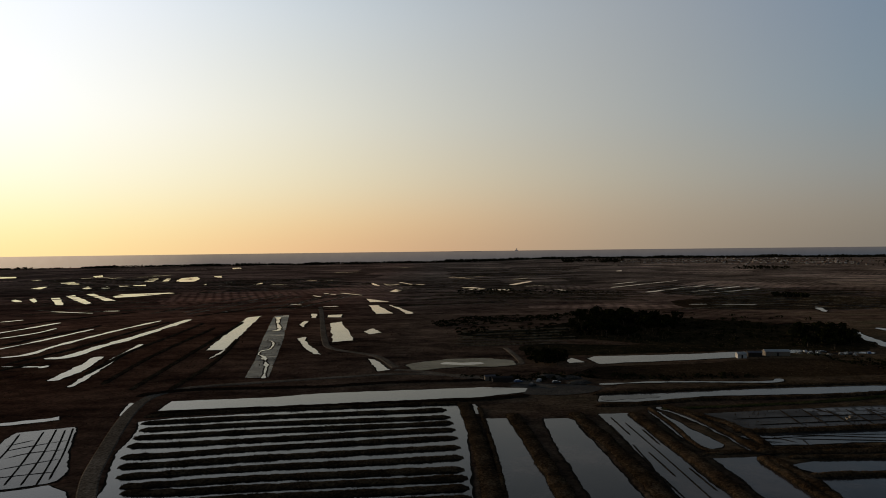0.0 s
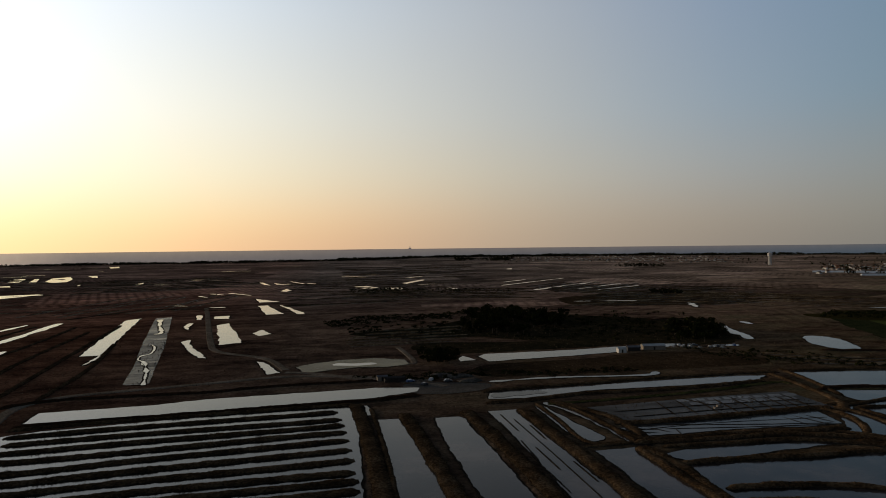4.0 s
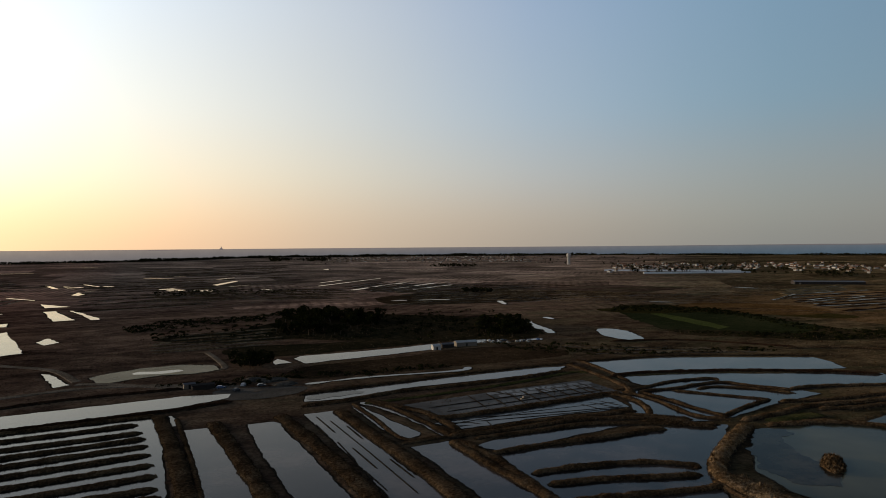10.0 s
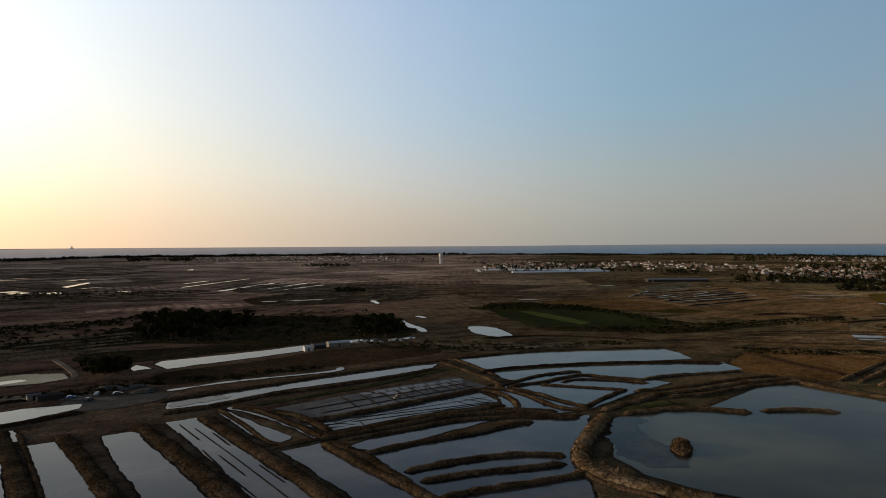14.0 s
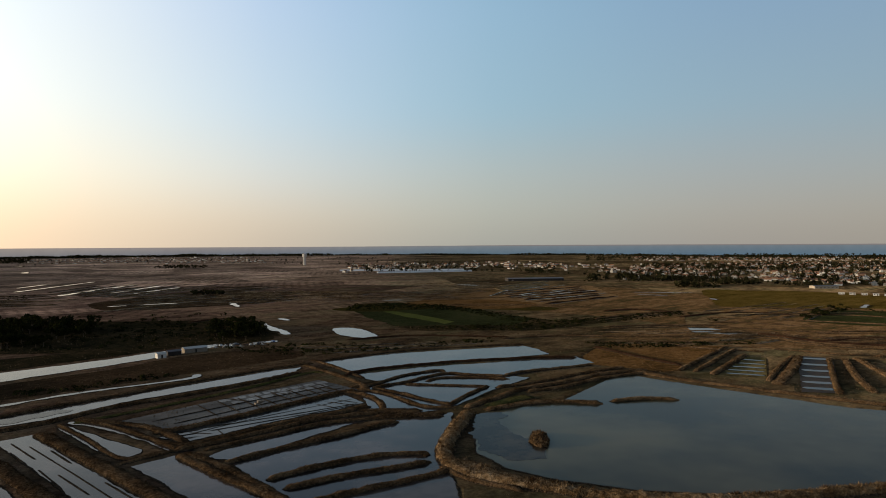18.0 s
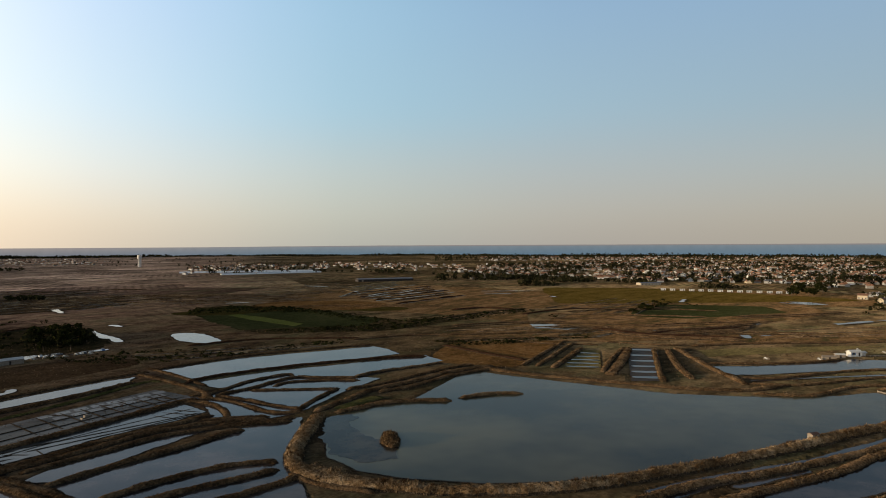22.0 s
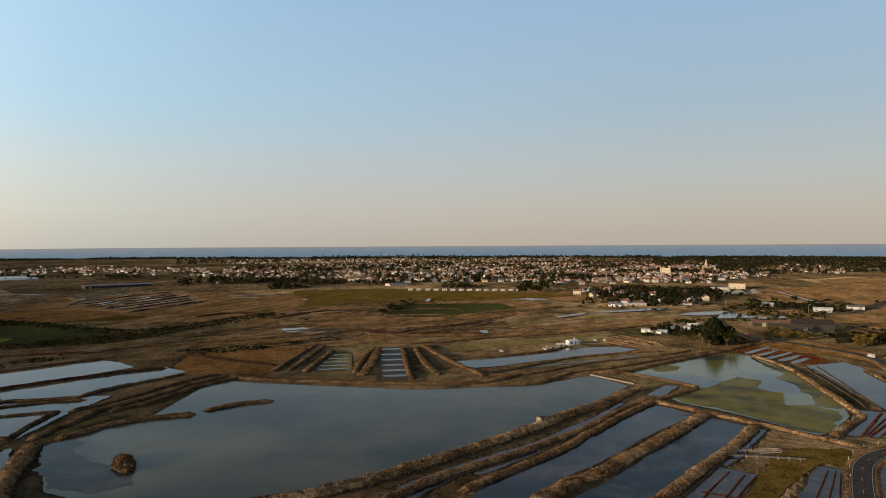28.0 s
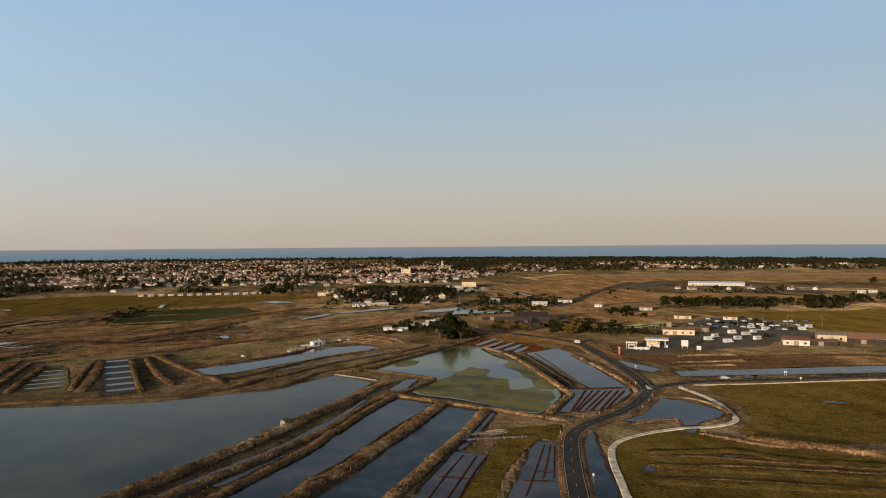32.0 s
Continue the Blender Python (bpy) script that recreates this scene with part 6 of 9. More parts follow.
def ridges(corners, count, width, height, mat="reed"):
    """A set of near-parallel grassy ridges between two lines, with wet ditches showing here and there."""
    a0, a1, b0, b1 = (np.array(c, float) for c in corners)
    far = min(np.hypot(*a0), np.hypot(*b0))
    verts, faces, low, floor = [], [], [], []
    for k in range(count):
        f = (k + RNG.uniform(-0.25, 0.25)) / max(1, count - 1)
        s, e = a0 + (b0 - a0) * f, a1 + (b1 - a1) * f
        s, e = s + (e - s) * RNG.uniform(0, 0.15), e - (e - s) * RNG.uniform(0, 0.2)
        mid = (s + e) / 2 + RNG.uniform(-1, 1, 2) * np.hypot(*(e - s)) * 0.03
        line = resample([s, mid, e], max(2.0, far / 130))
        n = normals(line)
        for i, ((x, y), (nx, ny)) in enumerate(zip(line, n)):
            d = width * (0.75 + 0.3 * wobble(x, y + 31, 25))
            low += [(x + nx * d, y + ny * d, 0.30), (x + nx * (d + width * 0.16), y + ny * (d + width * 0.16), 0.31)]
            if i:
                q = len(low) - 4
                floor.append((q, q + 1, q + 3, q + 2))
            h = height * 1.3 * (0.75 + 0.6 * wobble(x, y, 22)) * (0.2 if i in (0, len(line) - 1) else 1)
            for u, v in ((-1, -0.3), (-0.5, 0.7), (0, 1), (0.5, 0.7), (1, -0.3)):
                d = u * width / 2 * (1 + 0.3 * wobble(x + 5, y, 17))
                verts.append((x + nx * d, y + ny * d, v * h + (0.12 * height * wobble(x * 5, y * 5 + u, 9) if v > 0 else 0)))
            if i:
                b = len(verts) - 10
                faces += [(b + j, b + j + 1, b + j + 6, b + j + 5) for j in range(4)]
    ob = mesh("marsh_ridge", verts, faces, mat, None, "rows of low grassy ridges in the old salt marsh", "stuff")
    tagged(ob, category="ridge")
    mesh("ditch", low, floor, "ditch_mud", ob, "dark wet ditches between the ridges", "stuff")


ridges([(262, 978), (545, 1183), (386, 743), (607, 815)], 9, 3, 0.8)
# dark ridges stand in for the ditch lines between the old strips
ridges([(690, 606), (905, 590), (605, 455), (765, 458)], 7, 6, 1.1, "dark_bank")
ridges([(794, 695), (971, 726), (714, 618), (899, 663)], 4, 8, 1.6, "pale_ridge")
ridges([(434, 908), (630, 753), (359, 774), (516, 635)], 6, 5, 1.1)
ridges([(304, 910), (476, 1028), (312, 769), (550, 813)], 7, 5, 1.1)
ridges([(228, 719), (353, 767), (431, 829), (585, 786)], 7, 3, 0.8)
ridges([(48, 1106), (234, 1324), (160, 904), (306, 919)], 7, 3, 0.8)
ridges([(-310, 716), (-264, 1072), (-173, 750), (-122, 1045)], 7, 3, 0.8)
ridges([(-467, 736), (-294, 818), (-643, 1014), (-394, 1096)], 6, 3, 0.8)
ridges([(-63, 918), (100, 1072), (22, 773), (234, 920)], 6, 3, 0.8)
ridges([(601, 679), (764, 633), (753, 849), (914, 757)], 6, 3, 0.8)
ridges([(442, 294), (532, 208), (454, 174), (525, 172)], 5, 3, 0.8)
ridges([(628, 298), (834, 271), (607, 198), (766, 210)], 6, 2, 0.6)
ridges([(557, 87), (661, -33), (516, 80), (603, -38)], 4, 3, 0.8)
ridges([(522, -5), (481, -38), (483, 9), (453, -24)], 6, 2, 0.7)
ridges([(350, -161), (345, -206), (381, -176), (376, -225)], 3, 3, 0.9)
ridges([(4, 466), (95, 479), (11, 542), (112, 565)], 6, 3, 1)
ridges([(243, 388), (307, 351), (236, 357), (354, 308)], 3, 4, 1.1)
ridges([(-523, 893), (-530, 1122), (-880, 1592), (-734, 1874)], 6, 3, 0.8)

ridges([(275, 1047), (426, 1204), (308, 887), (512, 1068)], 7, 6, 1.2, "dry_grass")
ridges([(302, 868), (602, 974), (254, 731), (447, 723)], 8, 5, 1.2, "dry_grass")
ridges([(456, 819), (566, 869), (386, 694), (476, 718)], 6, 5, 1.1, "dry_grass")
ridges([(520, 784), (728, 651), (475, 670), (622, 547)], 6, 5, 1.1, "dry_grass")
ridges([(-20, 1047), (345, 1020), (-18, 932), (279, 824)], 6, 5, 1.2, "dry_grass")
ridges([(-10, 2150), (506, 2333), (-6, 1379), (354, 1514)], 8, 9, 1.5, "dry_grass")
ridges([(-991, 1683), (-617, 1742), (-684, 1162), (-446, 1259)], 9, 8, 1.3, "brown_bank")
ridges([(-527, 1488), (-164, 1649), (-387, 1091), (-126, 1263)], 9, 7, 1.3, "brown_bank")
ridges([(-137, 1370), (179, 1415), (-69, 815), (109, 867)], 9, 6, 1.3, "brown_bank")

# ---- trees, shrubs and woods ----


def crown_mesh(name, seed, mat, cypress=False, leaves=400):
    """A crown of many small leaf clumps on several lobes, one metre high in all."""
    r = np.random.default_rng(seed)
    if cypress:
        z = r.uniform(0.06, 1.0, leaves)
        rad = 0.17 * np.sin(np.pi * np.clip(z * 0.86 + 0.12, 0, 1)) ** 0.8 * r.uniform(0.55, 1.12, leaves)
        a = r.uniform(0, 2 * np.pi, leaves)
        at = np.stack([rad * np.cos(a), rad * np.sin(a), z], 1)
        out = np.stack([np.cos(a), np.sin(a), 0.9 + 0 * a], 1)
        size = r.uniform(0.022, 0.055, leaves)
    else:
        lobes = int(r.integers(7, 12))
        c = np.stack([r.normal(0, 0.24, lobes), r.normal(0, 0.24, lobes), r.uniform(0.32, 0.80, lobes)], 1)
        rad = r.uniform(0.13, 0.24, lobes)
        pick = r.integers(0, lobes, leaves)
        d = r.normal(0, 1, (leaves, 3))
        d /= np.linalg.norm(d, axis=1)[:, None]
        at = c[pick] + d * (rad[pick] * r.uniform(0.6, 1.1, leaves))[:, None] * (1, 1, 0.8)
        out, size = d, r.uniform(0.03, 0.075, leaves)
    side = np.cross(out, r.normal(0, 1, (leaves, 3)))
    side /= np.maximum(np.linalg.norm(side, axis=1), 1e-6)[:, None]
    other = np.cross(side, out) + 0.5 * out
    s = size[:, None]
    verts = np.stack([at - side * s, at - other * s * 0.7, at + side * s, at + other * s + out * s * 0.4], 1).reshape(-1, 3)
    verts[:, 2] = np.maximum(verts[:, 2], 0.03)
    me = bpy.data.meshes.new(name)
    me.from_pydata(verts.tolist(), [], np.arange(len(verts)).reshape(-1, 4).tolist())
    me.materials.append(MATS[mat])
    return me


def trunk_mesh(seed, top, limbs):
    r = np.random.default_rng(seed)
    bm = bmesh.new()
    tube(bm, 0, 0, -0.02, top, 0.028, 0.014, 7)
    for k in range(limbs):
        a, z = 2 * math.pi * k / max(1, limbs) + r.uniform(-0.4, 0.4), top * r.uniform(0.55, 0.9)
        v = tube(bm, 0, 0, 0, 0.34, 0.011, 0.004, 5)
        bmesh.ops.transform(bm, matrix=Matrix.Translation((0, 0, z)) @ Euler((r.uniform(0.5, 0.9), 0, a)).to_matrix().to_4x4(), verts=v)
    me = bpy.data.meshes.new("trunk")
    bm.to_mesh(me)
    bm.free()
    me.materials.append(MATS["bark"])
    return me


TREES = {"leaves": [(crown_mesh("crown", 20 + k, "leaves"), trunk_mesh(k, 0.42, 4)) for k in range(6)],
         "autumn_leaves": [(crown_mesh("crown", 40 + k, "autumn_leaves"), trunk_mesh(k, 0.42, 4)) for k in range(3)],
         "cypress": [(crown_mesh("crown", 60 + k, "cypress_leaves", True, 1500), trunk_mesh(k, 0.9, 0)) for k in range(3)]}


def tree(x, y, height, kind, label, group=""):
    crown, trunk = TREES[kind][int(RNG.integers(0, len(TREES[kind])))]
    bush = height < 4.2
    ob = thing("shrub" if bush else "tree", x, y, 0.0, RNG.uniform(0, 360), label, "shrub" if bush else "tree", group)
    wide = height * RNG.uniform(0.85, 1.25) * (1.35 if bush else 1.0)
    for name, me in (("trunk", trunk), ("crown", crown)):
        o = new(name, me)
        o.parent = ob
        o.scale = (wide, wide, height)
        if bush and name == "crown":
            o.location.z = -0.12 * height
    return ob


def cypress(x, y, height):
    ob = thing("cypress_tree", x, y, 0.0, RNG.uniform(0, 360), "tall dark green cypress standing beside the road", "tree", "cypresses by the road")
    crown, trunk = TREES["cypress"][int(RNG.integers(0, 3))]
    for name, me in (("trunk", trunk), ("crown", crown)):
        o = new(name, me)
        o.parent = ob
        o.scale = (height * 1.15, height * 1.15, height)


def scatter(poly, count):
    p = np.array(poly, float)
    got = np.zeros((0, 2))
    while len(got) < count:
        q = RNG.uniform(p.min(0), p.max(0), (count * 4, 2))
        got = np.vstack([got, q[inside(p, q[:, 0], q[:, 1])]])
    return got[:count]


def grove(poly, count, low, high, kind):
    low_growth = high < 4.2
    label = "low dark scrub bush on the marsh" if low_growth else ("tree with brown autumn leaves" if kind == "autumn_leaves" else "dark evergreen tree with a ragged crown")
    for x, y in scatter(poly, count):
        tree(x, y, RNG.uniform(low, high), kind, label, "scrub on the marsh" if low_growth else "trees of a grove")


grove([(93, 527), (125, 655), (174, 651), (206, 617), (165, 509), (134, 500), (102, 514)], 44, 7, 13, "leaves")
grove([(221, 452), (260, 511), (294, 523), (279, 475), (253, 435), (234, 433)], 22, 7, 11, "leaves")
grove([(44, 394), (55, 410), (69, 405), (67, 382), (54, 377)], 16, 5, 9, "leaves")
grove([(11, 568), (64, 590), (107, 605), (101, 569), (41, 548), (10, 529)], 30, 1.5, 3.5, "leaves")
grove([(197, 623), (241, 624), (274, 571), (221, 471), (184, 477), (169, 507)], 34, 1.5, 4, "leaves")
grove([(22, 341), (38, 351), (61, 358), (71, 358), (61, 345), (37, 338)], 12, 1.5, 3, "leaves")
grove([(478, 613), (514, 580), (521, 493), (486, 368), (464, 357), (497, 470), (493, 571)], 60, 1.2, 2.8, "leaves")
grove([(407, 385), (459, 348), (545, 338), (629, 312), (608, 301), (521, 323), (436, 330), (391, 365)], 70, 1.2, 2.8, "leaves")
grove([(625, 207), (722, 223), (805, 220), (760, 202), (663, 199), (617, 199)], 28, 3, 5, "leaves")
grove([(582, 266), (595, 260), (577, 250), (569, 257)], 6, 1.5, 2.5, "leaves")
grove([(757, 189), (778, 175), (742, 167), (731, 179)], 6, 1.5, 2.5, "leaves")
grove([(523, -103), (531, -116), (522, -140), (505, -139), (503, -113)], 9, 5, 8, "autumn_leaves")
grove([(525, -145), (601, -188), (551, -210), (498, -220), (480, -224), (481, -190), (492, -152)], 16, 3, 6, "leaves")
grove([(501, -155), (509, -167), (487, -161), (482, -151)], 3, 5, 7, "autumn_leaves")
grove([(664, -306), (648, -376), (633, -438), (643, -537), (638, -585), (661, -607), (672, -562), (661, -458), (677, -393), (694, -321)], 40, 9, 15, "leaves")
grove([(750, -443), (757, -483), (670, -452), (673, -410)], 10, 4, 7, "leaves")
grove([(924, -506), (921, -517), (879, -490), (880, -483)], 3, 5, 8, "leaves")
grove([(909, 111), (1118, 123), (1101, 83), (932, 72)], 16, 8, 12, "leaves")
grove([(756, -58), (842, -73), (796, -81), (750, -74)], 7, 7, 10, "leaves")
grove([(1059, -863), (1055, -875), (984, -813), (987, -805)], 3, 6, 9, "leaves")
grove([(699, -100), (821, -155), (896, -253), (805, -220), (729, -143)], 24, 4, 7, "leaves")
grove([(444, 935), (500, 961), (477, 911), (431, 898)], 14, 2, 4, "leaves")
grove([(554, -30), (584, -55), (590, -75), (544, -60), (525, -36)], 8, 3, 6, "leaves")
grove([(646, -225), (659, -275), (614, -270), (604, -220)], 9, 4, 7, "leaves")
grove([(874, -422), (868, -531), (827, -599), (820, -501)], 14, 3, 6, "leaves")
grove([(519, -280), (527, -319), (499, -339), (493, -297)], 7, 3, 5, "leaves")
grove([(888, -281), (957, -387), (856, -406), (740, -284)], 10, 3, 6, "leaves")
grove([(1004, -20), (1025, -136), (896, -170), (836, -96), (890, -31)], 22, 5, 9, "leaves")
grove([(510, -145), (563, -190), (541, -215), (495, -218), (488, -185)], 9, 3, 6, "autumn_leaves")

for x, y, high in ((510, -53, 6), (575, -250, 7), (588, -238, 5), (595, -247, 5), (632, -238, 5), (528, -324, 4.5), (468, -315, 4.5), (439, -275, 4.5)):
    tree(x, y, high, "leaves", "round dark evergreen tree standing by itself", "single trees")
for x, y, high in ((473, -73, 13), (484, -60, 12), (470, -62, 11), (487, -70, 13)):
    tree(x, y, high, "leaves", "broad dark evergreen tree beside the cypresses", "single trees")
for x, y in ((540, -113), (530, -124), (516, -131), (548, -118), (499, -156), (493, -160)):
    tree(x, y, 6.5, "autumn_leaves", "tree with brown autumn leaves beside the barn", "single trees")


def woods(poly, count, height, gap=-0.22):
    """Far woods as one mass of ragged crowns."""
    at = scatter(poly, count)
    clump = np.array([wobble(x, y, 110) for x, y in at])
    at = at[clump > gap]
    count = len(at)
    per = 15
    h = height * RNG.uniform(0.5, 1.2, count) * (0.95 + 0.7 * clump[clump > gap])
    base = np.repeat(np.column_stack([at, np.zeros(count)]), per, 0)
    hh = np.repeat(h, per)
    d = RNG.normal(0, 1, (count * per, 3))
    d /= np.linalg.norm(d, axis=1)[:, None]
    c = base + d * (hh * 0.42)[:, None] + np.stack([0 * hh, 0 * hh, hh * 0.55], 1)
    c[:, 2] = np.maximum(c[:, 2], hh * 0.06)
    s = (hh * RNG.uniform(0.14, 0.27, count * per))[:, None]
    side = np.cross(d, RNG.normal(0, 1, d.shape))
    side /= np.maximum(np.linalg.norm(side, axis=1), 1e-6)[:, None]
    other = np.cross(side, d)
    verts = np.stack([c - side * s, c - other * s, c + side * s, c + other * s + d * s * 0.5], 1).reshape(-1, 3)
    verts[:, 2] = np.maximum(verts[:, 2], 0.0)
    tagged(mesh("woods", verts, np.arange(len(verts)).reshape(-1, 4), "wood_leaves", None, "far dark woods of pine and holm oak"), category="woods", kind="stuff")


def coast_woods(yaw0, yaw1, count, height=7.5, gap=-0.22):
    """A ragged belt of trees and bushes along the shore."""
    yaws = np.linspace(yaw0, yaw1, 9)
    inner = [(-(coast(a) - 260) * math.sin(radians(a)), (coast(a) - 260) * math.cos(radians(a))) for a in yaws]
    outer = [(-(coast(a) - 15) * math.sin(radians(a)), (coast(a) - 15) * math.cos(radians(a))) for a in yaws]
    woods(inner + outer[::-1], count, height, gap)


def scrub(poly, count, height):
    """Low tangled bushes over a wide patch, as one mass."""
    at = scatter(poly, count)
    per = 14
    h = height * RNG.uniform(0.5, 1.3, count)
    wide = h * RNG.uniform(1.0, 2.2, count)
    base = np.repeat(np.column_stack([at, np.zeros(count)]), per, 0)
    hh, ww = np.repeat(h, per), np.repeat(wide, per)
    d = RNG.normal(0, 1, (count * per, 3))
    d[:, 2] = np.abs(d[:, 2])
    d /= np.linalg.norm(d, axis=1)[:, None]
    c = base + d * np.stack([ww, ww, hh], 1) * 0.8
    s = (hh * RNG.uniform(0.25, 0.5, count * per))[:, None]
    side = np.cross(d, RNG.normal(0, 1, d.shape))
    side /= np.maximum(np.linalg.norm(side, axis=1), 1e-6)[:, None]
    other = np.cross(side, d)
    verts = np.stack([c - side * s, c - other * s, c + side * s, c + other * s + d * s * 0.5], 1).reshape(-1, 3)
    verts[:, 2] = np.maximum(verts[:, 2], 0.0)
    tagged(mesh("scrub", verts, np.arange(len(verts)).reshape(-1, 4), "leaves", None, "dense low dark scrub over the marsh"), category="scrub", kind="stuff")


woods([(994, 664), (1116, 573), (1095, 455), (1117, 328), (1199, 368), (1230, 631), (1108, 733)], 140, 8)
woods([(792, 7), (880, -23), (945, -80), (1020, -155), (878, -133), (784, -65), (763, -9)], 120, 7)
woods([(962, 47), (1035, 0), (1034, -68), (979, -64), (922, 13)], 60, 6)
woods([(780, 1879), (987, 2144), (988, 1977), (801, 1740)], 80, 6)
woods([(1299, 1214), (1496, 1259), (1315, 1107), (1207, 1111)], 80, 7)
woods([(1354, 1075), (1534, 1116), (1269, 911), (1175, 920)], 80, 7)
woods([(1577, -110), (1575, -304), (1578, -491), (1558, -746), (1525, -1041), (1440, -1263), (2121, -1865), (2355, -1612), (2951, -1209), (3219, -763), (3238, -233)], 4200, 9)
woods([(1059, 631), (1175, 381), (1203, 58), (1186, -181), (2385, -369), (2571, 28), (2466, 585), (1941, 1114)], 4200, 7.6, -0.05)
woods([(1101, 140), (1163, -24), (1230, -105), (1354, -272), (1618, -380), (2108, -321), (2384, 20), (1924, 241)], 420, 6.5)
woods([(2147, 1419), (2553, 1056), (2718, 644), (2819, 31), (2584, -413), (3429, -550), (3799, 40), (3919, 927), (3687, 1524), (3126, 2065)], 1500, 9)
woods([(804, 1938), (902, 1825), (1027, 2077), (921, 2202)], 150, 5)
woods([(412, 878), (442, 848), (469, 899), (432, 920)], 60, 4.5)
woods([(512, 3002), (732, 2852), (873, 3402), (633, 3712)], 300, 9)
woods([(948, 478), (1043, 346), (1176, 399), (1051, 529)], 220, 8.5)
woods([(1260, 1171), (1309, 1117), (1463, 1248), (1410, 1310)], 80, 8)
woods([(92, 536), (104, 503), (163, 505), (188, 580), (179, 622), (135, 653), (105, 612)], 80, 6.5)
woods([(230, 473), (245, 442), (265, 448), (293, 500), (260, 522)], 70, 6.5)
woods([(1002, 228), (1013, 147), (1066, 155), (1055, 240)], 70, 7)
woods([(906, -34), (854, -118), (982, -137), (982, -38)], 130, 6.5)
woods([(768, -108), (711, -213), (771, -232), (823, -116)], 120, 4.5)
woods([(502, -140), (495, -182), (529, -196), (537, -150)], 70, 3.2)
woods([(484, -179), (467, -218), (510, -239), (529, -196)], 90, 2.6)
woods([(671, -305), (623, -396), (650, -414), (706, -322)], 30, 9)
woods([(625, -439), (620, -468), (647, -489), (653, -459)], 22, 9)
woods([(729, -440), (705, -495), (741, -521), (767, -464)], 50, 3)
woods([(912, -447), (861, -585), (915, -622), (963, -473)], 50, 3.5)
woods([(2222, -321), (1917, -615), (1862, -1012), (2483, -1352), (2838, -914), (2980, -432)], 900, 8, -0.5)
woods([(1960, -1065), (1910, -1617), (2348, -1991), (2568, -1399)], 700, 9, -0.6)
for yaw in range(-132, 48, 12):
    coast_woods(yaw, yaw + 12, 1150, 11 if -40 < yaw < -8 else 7.5, -1.0 if -60 < yaw < 0 else -0.3)
woods([(558, 2362), (1175, 2259), (1405, 1603), (1150, 628), (1985, 1084), (2210, 2520), (1887, 3628), (930, 3934)], 350, 6)
woods([(757, 27), (995, 14), (1054, -160), (790, -119)], 240, 6)
scrub([(10, 535), (60, 560), (109, 613), (135, 678), (189, 666), (221, 631), (278, 580), (306, 526), (284, 462), (247, 424), (201, 438), (152, 454), (99, 496), (54, 495)], 160, 1.6)
scrub([(726, 27), (995, 14), (1054, -160), (765, -115), (713, -36)], 260, 2)
scrub([(512, -25), (584, -36), (649, -73), (624, -93), (533, -78)], 120, 1.8)
scrub([(632, -92), (743, -146), (896, -253), (796, -258), (667, -186), (624, -132)], 150, 2)
scrub([(-10, 627), (29, 667), (96, 675), (122, 687), (107, 630), (34, 597), (-9, 581)], 260, 1.6)
scrub([(7, 357), (39, 357), (73, 364), (112, 353), (161, 351), (158, 343), (108, 341), (71, 345), (37, 341)], 130, 1.2)
scrub([(460, 599), (518, 585), (521, 493), (486, 368), (545, 338), (629, 312), (604, 296), (506, 314), (423, 326), (389, 363), (364, 411), (407, 385), (453, 365), (489, 462), (491, 561)], 620, 1.15)
scrub([(217, 417), (267, 391), (300, 343), (368, 320), (354, 308), (287, 329), (238, 348), (220, 379)], 200, 1.2)
scrub([(392, 261), (427, 221), (476, 186), (462, 179), (411, 213), (380, 237)], 120, 1.2)
scrub([(105, 665), (233, 696), (341, 635), (305, 529), (251, 469), (122, 481), (84, 533)], 110, 1.7)
scrub([(498, -137), (481, -190), (474, -221), (512, -240), (558, -213), (610, -191), (550, -153)], 50, 1.6)
scrub([(21, 1125), (114, 1130), (102, 1015), (20, 1049)], 120, 1.6)
scrub([(22, 1073), (104, 1116), (261, 1026), (242, 953), (91, 980), (20, 993)], 260, 1.6)
scrub([(421, 558), (498, 482), (535, 526), (462, 599)], 140, 2)

# ---- houses ----


def gable(bm, length, width, wall, rise, z0=-0.3):
    """Walls with gable ends, the ridge along x."""
    x, y = length / 2, width / 2
    v = [bm.verts.new(c) for c in ((-x, -y, z0), (x, -y, z0), (x, y, z0), (-x, y, z0), (-x, -y, wall), (x, -y, wall), (x, y, wall), (-x, y, wall), (-x, 0, wall + rise), (x, 0, wall + rise))]
    for f in ((0, 1, 5, 4), (2, 3, 7, 6), (1, 2, 6, 9, 5), (3, 0, 4, 8, 7), (3, 2, 1, 0)):
        bm.faces.new([v[i] for i in f])


def roof_shape(bm, length, width, wall, rise, thick=0.18, over=0.35):
    x, y = length / 2 + over, width / 2 + over
    drop = rise * over / (width / 2)
    prof = [(-y, wall - drop), (0, wall + rise), (y, wall - drop), (y, wall - drop + thick), (0, wall + rise + thick), (-y, wall - drop + thick)]
    ends = [[bm.verts.new((s * x, b, c)) for b, c in prof] for s in (-1, 1)]
    for i in range(6):
        j = (i + 1) % 6
        bm.faces.new((ends[0][i], ends[0][j], ends[1][j], ends[1][i]))
    for e, order in ((ends[0], 1), (ends[1], -1)):
        bm.faces.new([e[i] for i in (0, 5, 4, 1)][::order])
        bm.faces.new([e[i] for i in (1, 4, 3, 2)][::order])


